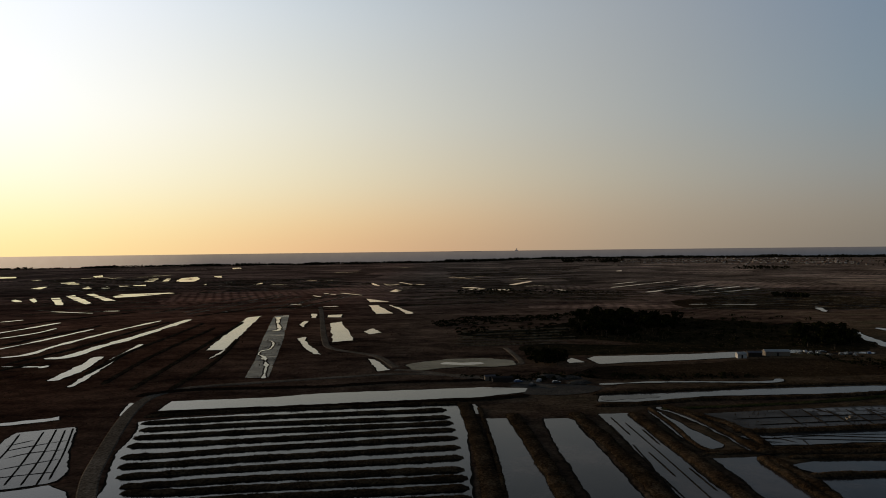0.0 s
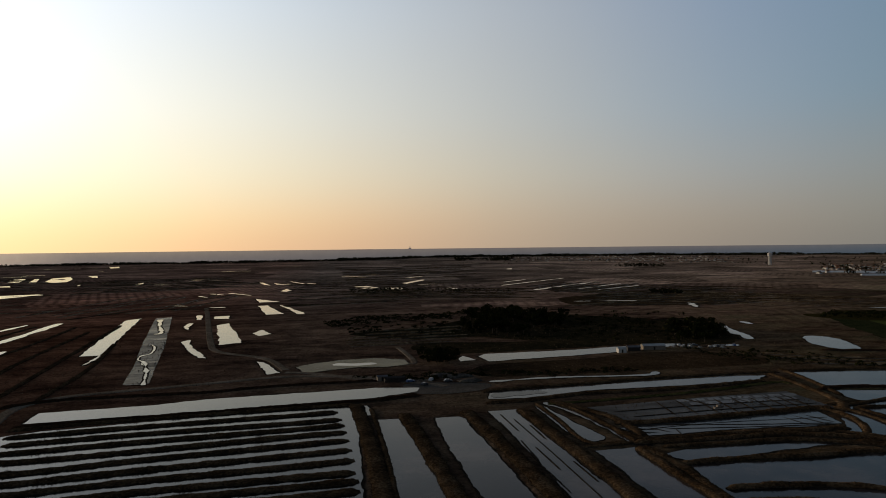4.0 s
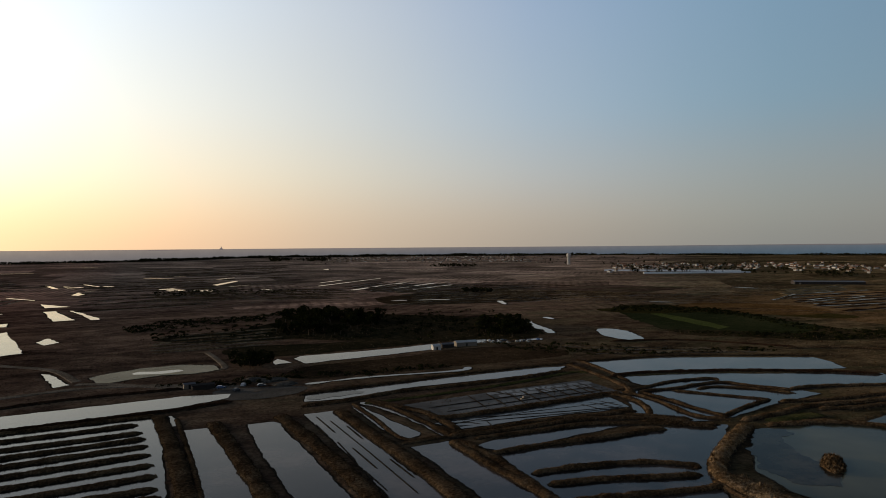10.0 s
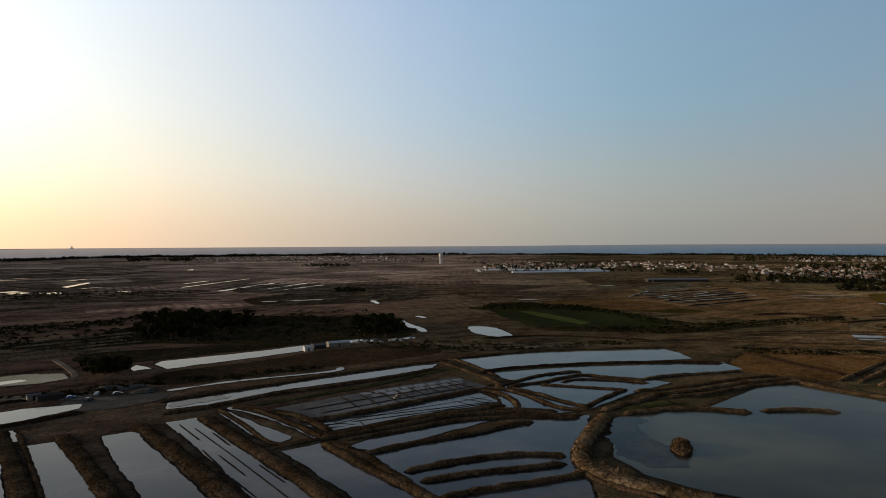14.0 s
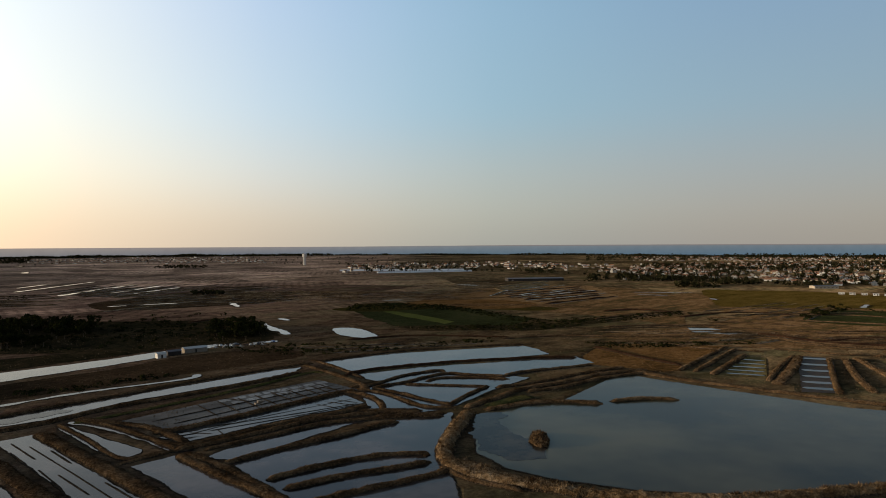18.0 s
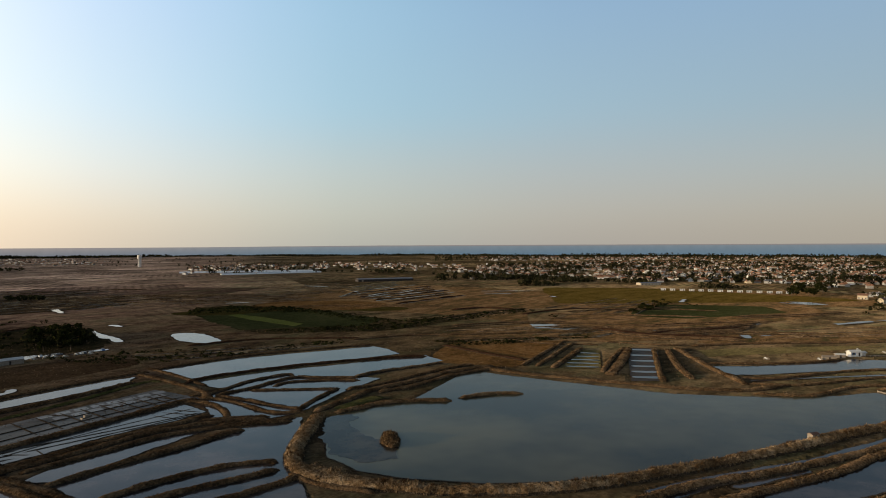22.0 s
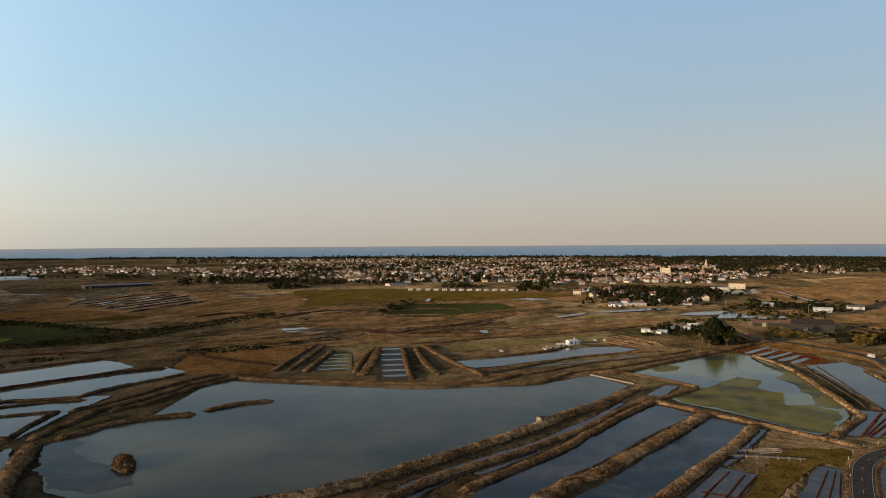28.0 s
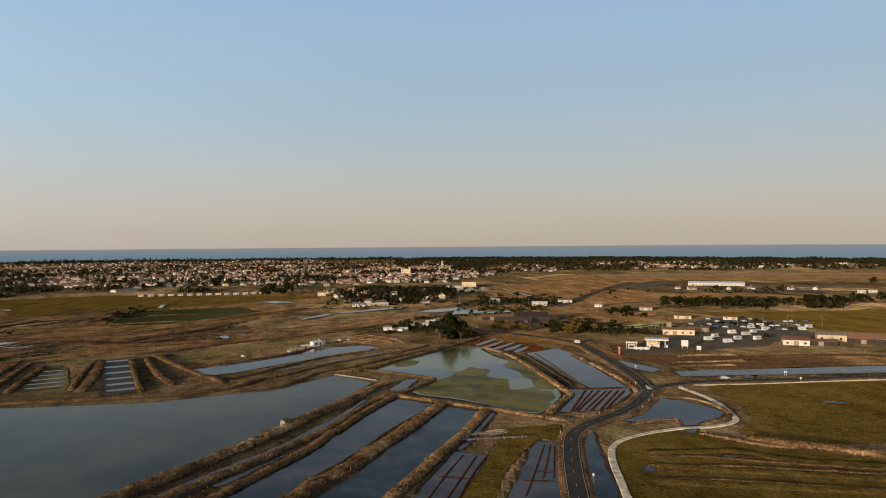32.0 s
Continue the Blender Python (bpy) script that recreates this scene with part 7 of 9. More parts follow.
def openings(ob, length, width, wall, shutters="blue_paint"):
    """Door and windows with shutters, set proud of the long and short walls."""
    spots = max(2, int(length / 3))
    for side in (-1, 1):
        for k in range(spots):
            x, y = -length / 2 + (k + 0.5) * length / spots, side * width / 2
            door = k == spots // 2 and side < 0
            lo, hi, half = (0.0, 2.1, 0.5) if door else (0.95, 2.15, 0.55)
            bm = bmesh.new()
            box(bm, x - half, x + half, y - 0.04, y + 0.04, lo, min(hi, wall - 0.2))
            w = part("door" if door else "window", bm, "dark_timber" if door else "glass", ob)
            if not door:
                bm = bmesh.new()
                for s in (-1, 1):
                    box(bm, x + s * 0.85 - 0.27, x + s * 0.85 + 0.27, y - 0.07, y + 0.07, 0.9, min(2.2, wall - 0.15))
                part("shutters", bm, shutters, w)


def make_house(length, width, wall, rise, wallmat, roofmat, label, detail=True, wing=0.0):
    ob = thing("house", 0, 0, 0, 0, label, "house", "houses of the town")
    bm = bmesh.new()
    gable(bm, length, width, wall, rise)
    part("wall", bm, wallmat, ob)
    bm = bmesh.new()
    roof_shape(bm, length, width, wall, rise)
    r = part("roof", bm, roofmat, ob)
    bm = bmesh.new()
    box(bm, length * 0.3 - 0.35, length * 0.3 + 0.35, -0.3, 0.3, wall + rise * 0.6, wall + rise + 0.9)
    part("chimney", bm, wallmat, r)
    if wing:
        bm = bmesh.new()
        gable(bm, wing, width * 0.7, wall * 0.8, rise * 0.6)
        bmesh.ops.translate(bm, verts=bm.verts, vec=(length / 2 + wing / 2 - 0.05, 0.4, 0))
        part("wing_wall", bm, wallmat, ob)
        bm = bmesh.new()
        roof_shape(bm, wing, width * 0.7, wall * 0.8, rise * 0.6)
        bmesh.ops.translate(bm, verts=bm.verts, vec=(length / 2 + wing / 2 + 0.32, 0.4, 0))
        part("wing_roof", bm, roofmat, ob)
    if detail:
        openings(ob, length, width, wall, ("blue_paint", "white_paint", "grey_timber")[int(length) % 3])
    return ob


HOUSES = [
    make_house(9.5, 6.2, 2.6, 1.9, "white_wall", "terracotta", "low white house with a terracotta tiled roof", True, 5),
    make_house(7.5, 5.8, 2.6, 1.8, "white_wall", "terracotta", "small white house with a terracotta tiled roof"),
    make_house(10, 6.5, 4.6, 2.0, "cream_wall", "terracotta", "two-storey cream house with a tiled roof"),
    make_house(9, 6.2, 2.6, 1.9, "white_wall", "slate", "white house with a grey slate roof", True, 4),
    make_house(8, 6, 4.4, 1.9, "white_wall", "terracotta", "two-storey white house with a terracotta roof"),
    make_house(12, 5.8, 2.6, 1.8, "cream_wall", "terracotta", "long low cream house with a tiled roof"),
]
FAR_HOUSES = [
    make_house(11, 8, 2.7, 2.3, "white_wall", "terracotta", "far white house with a terracotta roof", False),
    make_house(9.5, 7, 4.4, 2.2, "white_wall", "terracotta", "far two-storey white house with a tiled roof", False),
    make_house(14, 8, 2.8, 2.3, "cream_wall", "terracotta", "far long cream house with a tiled roof", False),
    make_house(10, 8, 3.8, 2.3, "white_wall", "slate", "far white house with a slate roof", False),
]
PLACED = set()


def settle(sources, k, x, y, turn):
    """The first use of a shape moves it; later ones copy it."""
    ob = sources[k]
    if ob.name in PLACED:
        return copy_thing(ob, pose(x, y, 0, 0, 0, turn))
    PLACED.add(ob.name)
    ob.matrix_world = pose(x, y, 0, 0, 0, turn)
    return ob


def house(x, y, turn, k):
    settle(HOUSES, int(k) % len(HOUSES), x, y, turn)


def town(poly, count, more):
    """Houses of their own, and a mass of further roofs between them."""
    for x, y in scatter(poly, count):
        settle(FAR_HOUSES, int(RNG.integers(0, 4)), x, y, float(RNG.choice([20, 110, 35, 125, 5, 95])) + RNG.uniform(-8, 8))
    if not more:
        return
    walls, roofs = [], []
    for x, y in scatter(poly, more):
        a = radians(float(RNG.choice([20, 110, 35, 125, 5, 95])) + RNG.uniform(-8, 8))
        l, wd, h, r = RNG.uniform(2.6, 5.4), RNG.uniform(2.2, 3.2), RNG.choice([2.4, 2.6, 2.8, 4.2]), RNG.uniform(1.3, 2.2)
        c, s = math.cos(a), math.sin(a)
        walls.append([(x + u * l * c - v * wd * s, y + u * l * s + v * wd * c, z) for u, v, z in ((-1, -1, -0.3), (1, -1, -0.3), (1, 1, -0.3), (-1, 1, -0.3), (-1, -1, h), (1, -1, h), (1, 1, h), (-1, 1, h), (-1, 0, h + r), (1, 0, h + r))])
        l, wd = l + 0.4, wd + 0.4
        roofs.append([(x + u * l * c - v * wd * s, y + u * l * s + v * wd * c, z) for u, v, z in ((-1, -1, h - 0.15), (1, -1, h - 0.15), (1, 0, h + r + 0.1), (-1, 0, h + r + 0.1), (1, 1, h - 0.15), (-1, 1, h - 0.15))])
    k = len(walls)
    w = [tuple(10 * i + j for j in f) for i in range(k) for f in ((0, 1, 5, 4), (2, 3, 7, 6), (1, 2, 6, 9, 5), (3, 0, 4, 8, 7))]
    r = [tuple(6 * i + j for j in f) for i in range(k) for f in ((0, 1, 2, 3), (3, 2, 4, 5))]
    ob = mesh("town_houses", [v for h in walls for v in h], w, "far_wall", None, "crowded far town of white walls and terracotta roofs")
    tagged(ob, category="houses", kind="stuff")
    mesh("roofs", [v for h in roofs for v in h], r, "far_tiles", ob, "terracotta tiled roofs", "stuff")


m, n, shader, place = material("far_wall", 0.9, 0.1)
r = n.add("ShaderNodeNewGeometry").outputs["Random Per Island"]
col = n.ramp(r, [(0.0, (0.16, 0.145, 0.13)), (0.5, (0.27, 0.25, 0.225)), (0.75, (0.40, 0.38, 0.35)), (1.0, (0.64, 0.62, 0.58))])
col = n.mix(1.0, col, n.ramp(n.noise(place, 0.4, 4, 0.6), [(0.3, 0.75), (0.7, 1.1)]), "MULTIPLY")
n.tree.links.new(col, shader.inputs["Base Color"])
earth("far_tiles", (0.12, 0.060, 0.040), (0.205, 0.103, 0.064), (0.28, 0.160, 0.105), 0.05, 0.3, bump=0.0, islands=True)
town([(1092, 651), (1292, 586), (1166, 348), (1220, 58), (1225, -66), (1188, -187), (1535, -243), (1682, 20), (1651, 393), (1567, 709), (1342, 799)], 120, 420)
town([(1342, 799), (1567, 709), (1651, 393), (1682, 20), (1535, -243), (2388, -381), (2571, 28), (2466, 585), (2230, 1008), (1840, 1056)], 50, 1050)
town([(1101, 140), (1163, -24), (1230, -105), (1403, -281), (1688, -397), (2108, -321), (2384, 20)], 50, 260)
town([(972, 1304), (1172, 1425), (1367, 1258), (1412, 1027), (1347, 849), (1249, 619), (1660, 822), (1856, 1350), (1568, 1789), (1215, 1630)], 24, 90)
town([(761, 3023), (1094, 2834), (1351, 2316), (1798, 3200), (1403, 4207)], 0, 170)
town([(1656, -588), (1666, -783), (1673, -1111), (1515, -1280), (1820, -1541), (2162, -1276), (2293, -837)], 0, 130)
town([(1418, 1319), (1507, 1017), (1357, 728), (1737, 931), (2001, 1557), (1880, 1791)], 10, 50)
town([(1951, -694), (1969, -927), (1918, -1043), (2267, -1234), (2439, -891)], 0, 90)
town([(1906, -1071), (1795, -1192), (2044, -1359), (2177, -1244)], 0, 35)
town([(1697, -370), (1573, -504), (2082, -669), (2278, -538)], 0, 90)
town([(2250, 1300), (2960, 1690), (3250, 880), (2560, 690)], 0, 260)
town([(2560, 690), (3250, 880), (3380, 120), (2620, 60)], 0, 160)
town([(1105, 1463), (1332, 1205), (1663, 1505), (1387, 1837)], 0, 80)
woods([(1105, 1463), (1332, 1205), (1663, 1505), (1387, 1837)], 170, 6.5)
woods([(1010, 1290), (1172, 1425), (1367, 1258), (1412, 1027), (1347, 849), (1300, 1000)], 110, 6.5)
town([(709, 2763), (1320, 2132), (1679, 2712), (946, 3686)], 0, 130)

town([(1862, -710), (1585, -1041), (1854, -1219), (2169, -828)], 0, 130)

# ---- buildings and things by the water, the road and the car park ----


def hall(x, y, length, width, wall, turn, wallmat, roofmat, pitch, label):
    ob = thing("barn" if "barn" in label else "building", x, y, 0, turn, label, "building")
    bm = bmesh.new()
    gable(bm, length, width, wall, pitch * width / 2)
    part("wall", bm, wallmat, ob)
    bm = bmesh.new()
    roof_shape(bm, length, width, wall, pitch * width / 2, 0.22, 0.4)
    part("roof", bm, roofmat, ob)
    for k in range(max(2, int(length / 5))):
        n = max(2, int(length / 5))
        bx = -length / 2 + (k + 0.5) * length / n
        bm = bmesh.new()
        gate = k == 1
        box(bm, bx - (1.5 if gate else 0.7), bx + (1.5 if gate else 0.7), -width / 2 - 0.05, -width / 2 + 0.05, 0 if gate else 1.0, min(2.8 if gate else 2.2, wall - 0.3))
        part("gate" if gate else "window", bm, "grey_timber" if gate else "glass", ob)


def shed(x, y, length, width, wall, turn, roofmat, wallmat, label):
    ob = thing("shed", x, y, 0, turn, label, "shed")
    bm = bmesh.new()
    gable(bm, length, width, wall, width * 0.18)
    part("wall", bm, wallmat, ob)
    bm = bmesh.new()
    roof_shape(bm, length, width, wall, width * 0.18, 0.1, 0.25)
    part("roof", bm, roofmat, ob)
    bm = bmesh.new()
    box(bm, -0.5, 0.5, -width / 2 - 0.05, -width / 2 + 0.05, 0, min(2.0, wall - 0.1))
    part("door", bm, "dark_timber", ob)


def dyke_hut(x, y, turn):
    ob = thing("hut", x, y, 1.7, turn, "small wooden hut with a reddish roof on the lagoon dyke", "hut")
    bm = bmesh.new()
    gable(bm, 3.2, 2.0, 1.1, 0.4, -0.6)
    part("wall", bm, "grey_timber", ob)
    bm = bmesh.new()
    roof_shape(bm, 3.2, 2.0, 1.1, 0.4, 0.1, 0.15)
    part("roof", bm, "terracotta", ob)
    bm = bmesh.new()
    box(bm, -0.35, 0.35, -1.05, -0.96, -0.1, 0.95)
    part("door", bm, "dark_timber", ob)


def shack_house(x, y, turn):
    ob = make_house(6.6, 4.2, 2.3, 1.0, "white_wall", "roof_sheet", "white oyster shack with a pale roof standing over the canal", True, 3.0)
    ob.matrix_world = pose(x, y, 0.35, 0, 0, turn)
    del ob["group"]
    for sx in (-3, 0, 3, 5.5):
        bm = bmesh.new()
        tube(bm, sx, -1.9, -0.9, 0.1, 0.14, 0.14, 8)
        part("post", bm, "grey_timber", ob)


def jetty(x, y, length, turn):
    ob = thing("jetty", x, y, 0, turn, "weathered plank jetty on thin posts over the water", "jetty")
    planks = int(length / 0.55)
    me = None
    for k in range(planks):
        if me is None:
            bm = bmesh.new()
            box(bm, -0.24, 0.24, -0.8, 0.8, 0.62, 0.68)
            first = part("plank", bm, "grey_timber", ob)
            me, o = first.data, first
        else:
            o = new("plank", me)
            o.parent = ob
        o.location = (-length / 2 + 0.55 * (k + 0.5), RNG.uniform(-0.06, 0.06), RNG.uniform(-0.02, 0.02))
    for k in range(int(length / 3) + 1):
        for s in (-0.7, 0.7):
            bm = bmesh.new()
            tube(bm, -length / 2 + 3 * k, s, -0.4, 1.0, 0.09, 0.08, 7)
            part("post", bm, "grey_timber", ob)


def timber_pile(x, y, length, turn):
    ob = thing("timber_pile", x, y, 0, turn, "heap of grey planks and frames on the grass", "timber")
    for k in range(16):
        bm = bmesh.new()
        l = RNG.uniform(0.4, 1.0) * length / 2
        box(bm, -l, l, -0.16, 0.16, -0.05, 0.05)
        m = pose(RNG.uniform(-1.5, 1.5), RNG.uniform(-1.4, 1.4), 0.1 + 0.12 * (k // 2), RNG.uniform(-8, 8), RNG.uniform(-4, 4), RNG.uniform(-30, 30))
        bmesh.ops.transform(bm, matrix=m, verts=bm.verts)
        part("plank", bm, "grey_timber" if k % 3 else "pale_timber", ob)


def crate_stack(x, y, turn):
    ob = thing("crate_stack", x, y, 0, turn, "stack of pale oyster crates on the bank", "crates")
    for k, (a, b, c) in enumerate(((-0.9, 0, 0), (0.3, 0.1, 0), (1.4, -0.1, 0), (-0.4, 0, 0.6), (0.8, 0, 0.6))):
        bm = bmesh.new()
        box(bm, a - 0.5, a + 0.5, b - 0.4, b + 0.4, c, c + 0.58, 0.03)
        part("crate", bm, "roof_sheet" if k % 2 else "grey_timber", ob)


def plank_wall(x0, y0, x1, y1):
    length = math.hypot(x1 - x0, y1 - y0)
    ob = thing("plank_revetment", x0, y0, 0, math.degrees(math.atan2(y1 - y0, x1 - x0)), "pale timber plank wall holding the pond bank", "plank wall")
    for k in range(int(length / 2)):
        bm = bmesh.new()
        box(bm, 2 * k, 2 * k + 1.94, -0.06, 0.06, -0.2, 0.65 + RNG.uniform(-0.05, 0.05))
        part("plank", bm, "grey_timber", ob)
        bm = bmesh.new()
        tube(bm, 2 * k, 0.1, -0.2, 0.85, 0.09, 0.09, 7)
        part("post", bm, "grey_timber", ob)


def road_post(x, y):
    ob = thing("road_post", x, y, 0, 0, "white plastic delineator post with a dark band at the road bend", "post", "posts along the road bend")
    bm = bmesh.new()
    tube(bm, 0, 0, -0.1, 1.0, 0.075, 0.07, 8)
    part("post", bm, "white_paint", ob)
    bm = bmesh.new()
    tube(bm, 0, 0, 0.78, 0.9, 0.08, 0.078, 8)
    part("band", bm, "dark_paint", ob)


def road_sign(x, y, turn, width, height):
    ob = thing("road_sign", x, y, 0, turn, "white road sign on metal posts beside the road", "sign")
    for s in ((-0.35 * width, 0.35 * width) if width > 1 else (0,)):
        bm = bmesh.new()
        tube(bm, s, 0.05, -0.1, 1.9 + height, 0.05, 0.05, 7)
        part("pole", bm, "metal", ob)
    bm = bmesh.new()
    box(bm, -width / 2, width / 2, -0.04, 0.0, 1.7, 1.7 + height, 0.01)
    panel = part("panel", bm, "white_paint", ob)
    for k in range(2):
        bm = bmesh.new()
        box(bm, -width * 0.38, width * (0.38 - 0.2 * k), -0.052, -0.045, 1.7 + height * (0.62 - 0.32 * k), 1.7 + height * (0.72 - 0.32 * k))
        part("bar", bm, "blue_paint", panel)


def billboard(x, y, turn):
    ob = thing("billboard", x, y, 0, turn, "large pale advertising board on two legs beside the car park", "billboard")
    for s in (-1.4, 1.4):
        bm = bmesh.new()
        box(bm, s - 0.1, s + 0.1, 0, 0.2, -0.1, 5.2)
        part("leg", bm, "metal", ob)
    bm = bmesh.new()
    box(bm, -2.0, 2.0, -0.12, 0.0, 1.6, 5.4, 0.03)
    part("panel", bm, "white_paint", ob)


def totem(x, y, turn):
    ob = thing("totem_sign", x, y, 0, turn, "tall red price sign of a filling station", "sign")
    bm = bmesh.new()
    box(bm, -0.5, 0.5, -0.15, 0.15, -0.1, 3.4, 0.03)
    part("panel", bm, "red_paint", ob)
    bm = bmesh.new()
    box(bm, -0.55, 0.55, -0.18, 0.18, 3.4, 4.2, 0.03)
    part("cap", bm, "white_paint", ob)


def lamp_post(x, y, height):
    ob = thing("street_lamp", x, y, 0, RNG.uniform(0, 360), "thin grey street lamp with one arm", "lamp")
    bm = bmesh.new()
    tube(bm, 0, 0, -0.1, height, 0.08, 0.05, 8)
    part("pole", bm, "metal", ob)
    bm = bmesh.new()
    box(bm, 0, 1.5, -0.05, 0.05, height - 0.06, height + 0.04)
    part("arm", bm, "metal", ob)
    bm = bmesh.new()
    box(bm, 1.1, 1.8, -0.14, 0.14, height - 0.12, height - 0.04)
    part("lamp_head", bm, "silver_paint", ob)


def traffic_island(x, y, turn):
    ob = thing("traffic_island", x, y, 0.42, turn, "pale kerbed splitter island at the road junction", "traffic island", "", "structure")
    bm = bmesh.new()
    v = [bm.verts.new((a, b, 0)) for a, b in ((-4, -0.3), (3, -1.0), (3.4, 0), (3, 1.0), (-4, 0.3))]
    f = bm.faces.new(v)
    g = bmesh.ops.extrude_face_region(bm, geom=[f])
    bmesh.ops.translate(bm, verts=[e for e in g["geom"] if isinstance(e, bmesh.types.BMVert)], vec=(0, 0, 0.2))
    part("kerb", bm, "concrete", ob)


# vehicles: a low bonnet, cabin and glass on four wheels


def side_body(bm, outline, half, inset=0.0):
    a = [bm.verts.new((x, -half + (inset if z > 0.95 else 0), z)) for x, z in outline]
    b = [bm.verts.new((x, half - (inset if z > 0.95 else 0), z)) for x, z in outline]
    bm.faces.new(a[::-1])
    bm.faces.new(b)
    for i in range(len(a)):
        j = (i + 1) % len(a)
        bm.faces.new((a[i], a[j], b[j], b[i]))
    bmesh.ops.recalc_face_normals(bm, faces=bm.faces)


WHEEL = None


def wheels(ob, axles, half, radius):
    global WHEEL
    for ax in axles:
        for s in (-1, 1):
            if WHEEL is None:
                bm = bmesh.new()
                v = tube(bm, 0, 0, -0.1, 0.1, 1.0, 1.0, 14)
                bmesh.ops.rotate(bm, verts=v, cent=(0, 0, 0), matrix=Matrix.Rotation(radians(90), 3, "X"))
                o = part("wheel", bm, "rubber", ob)
                WHEEL = o.data
            else:
                o = new("wheel", WHEEL)
                o.parent = ob
            o.location, o.scale = (ax, s * (half - 0.06), radius), (radius, 1.0, radius)


def make_car(colour):
    words = {"white_paint": "white", "silver_paint": "silver-grey", "dark_paint": "dark", "blue_paint": "blue", "red_paint": "red"}[colour]
    ob = thing("car", 0, 0, 0, 0, "small %s parked car with dark windows" % words, "car", "parked cars")
    bm = bmesh.new()
    side_body(bm, ((-2.05, 0.3), (2.0, 0.3), (2.08, 0.62), (1.9, 0.8), (1.05, 0.92), (0.45, 1.38), (-1.2, 1.44), (-1.85, 1.0), (-2.1, 0.85)), 0.86, 0.14)
    part("body", bm, colour, ob)
    bm = bmesh.new()
    side_body(bm, ((0.95, 0.96), (0.42, 1.33), (-1.15, 1.38), (-1.7, 1.0)), 0.755, -0.13 * 0)
    part("side_glass", bm, "glass", ob)
    bm = bmesh.new()
    v = [bm.verts.new(c) for c in ((1.07, -0.62, 0.95), (1.07, 0.62, 0.95), (0.5, 0.58, 1.385), (0.5, -0.58, 1.385))]
    bm.faces.new(v)
    part("windscreen", bm, "glass", ob)
    wheels(ob, (-1.3, 1.3), 0.86, 0.31)
    return ob


CARS = {}


def car(x, y, colour, turn, z=0.03):
    if colour not in CARS:
        CARS[colour] = make_car(colour)
        CARS[colour].matrix_world = pose(x, y, z, 0, 0, turn)
        return
    copy_thing(CARS[colour], pose(x, y, z, 0, 0, turn))


VANS = {}


def camper(x, y, turn):
    k = len(VANS) % 3 if len(VANS) < 3 else int(RNG.integers(0, 3))
    if k in VANS:
        copy_thing(VANS[k], pose(x, y, 0.03, 0, 0, turn))
        return
    ob = thing("camper_van", x, y, 0.03, turn, "white camper van parked on the asphalt", "camper van", "campers on the car park")
    VANS[k] = ob
    l = 3.1 + 0.2 * k
    bm = bmesh.new()
    if k < 2:
        side_body(bm, ((-l, 0.4), (l, 0.4), (l, 0.9), (l - 0.6, 1.1), (l - 1.3, 1.9), (l - 0.7, 2.2), (l - 0.9, 2.75), (-l, 2.8)), 1.08, 0.0)
    else:
        side_body(bm, ((-l, 0.4), (l, 0.4), (l, 0.95), (l - 0.5, 1.2), (l - 1.2, 2.1), (l - 1.6, 2.65), (-l, 2.7)), 1.02, 0.0)
    part("body", bm, "white_paint", ob)
    bm = bmesh.new()
    side_body(bm, ((l - 1.25, 1.2), (l - 0.72, 1.2), (l - 1.28, 1.85), (l - 1.6, 1.85)), 1.1, 0.0)
    part("cab_glass", bm, "glass", ob)
    for s in (-1, 1):
        bm = bmesh.new()
        box(bm, -l * 0.5, -l * 0.5 + 1.1, s * 1.09 - 0.03, s * 1.09 + 0.03, 1.5, 2.1)
        part("side_window", bm, "glass", ob)
    bm = bmesh.new()
    box(bm, -l, l - 1.2, -1.1, 1.1, 0.92, 1.0)
    part("stripe", bm, "silver_paint", ob)
    wheels(ob, (-l + 1.0, l - 0.9), 1.05, 0.34)


def van(x, y, turn, z):
    ob = thing("van", x, y, z, turn, "white delivery van on the road", "van")
    bm = bmesh.new()
    side_body(bm, ((-2.6, 0.35), (2.6, 0.35), (2.65, 0.9), (2.2, 1.15), (1.5, 1.95), (1.1, 2.1), (-2.6, 2.1)), 0.95, 0.05)
    part("body", bm, "white_paint", ob)
    bm = bmesh.new()
    side_body(bm, ((1.0, 1.15), (2.05, 1.15), (1.45, 1.8), (1.0, 1.8)), 0.93, 0.0)
    part("cab_glass", bm, "glass", ob)
    wheels(ob, (-1.7, 1.7), 0.93, 0.33)


HOMES = []


def mobile_home(x, y, turn):
    if HOMES:
        copy_thing(HOMES[0], pose(x, y, 0, 0, 0, turn))
        return
    ob = thing("mobile_home", x, y, 0, turn, "white mobile home in a row at the camp site", "mobile home", "mobile homes in a row")
    HOMES.append(ob)
    bm = bmesh.new()
    gable(bm, 6.5, 3, 2.3, 0.4)
    part("wall", bm, "white_paint", ob)
    bm = bmesh.new()
    roof_shape(bm, 6.5, 3, 2.3, 0.4, 0.1, 0.2)
    part("roof", bm, "roof_sheet", ob)
    openings(ob, 6.5, 3, 2.3, "silver_paint")


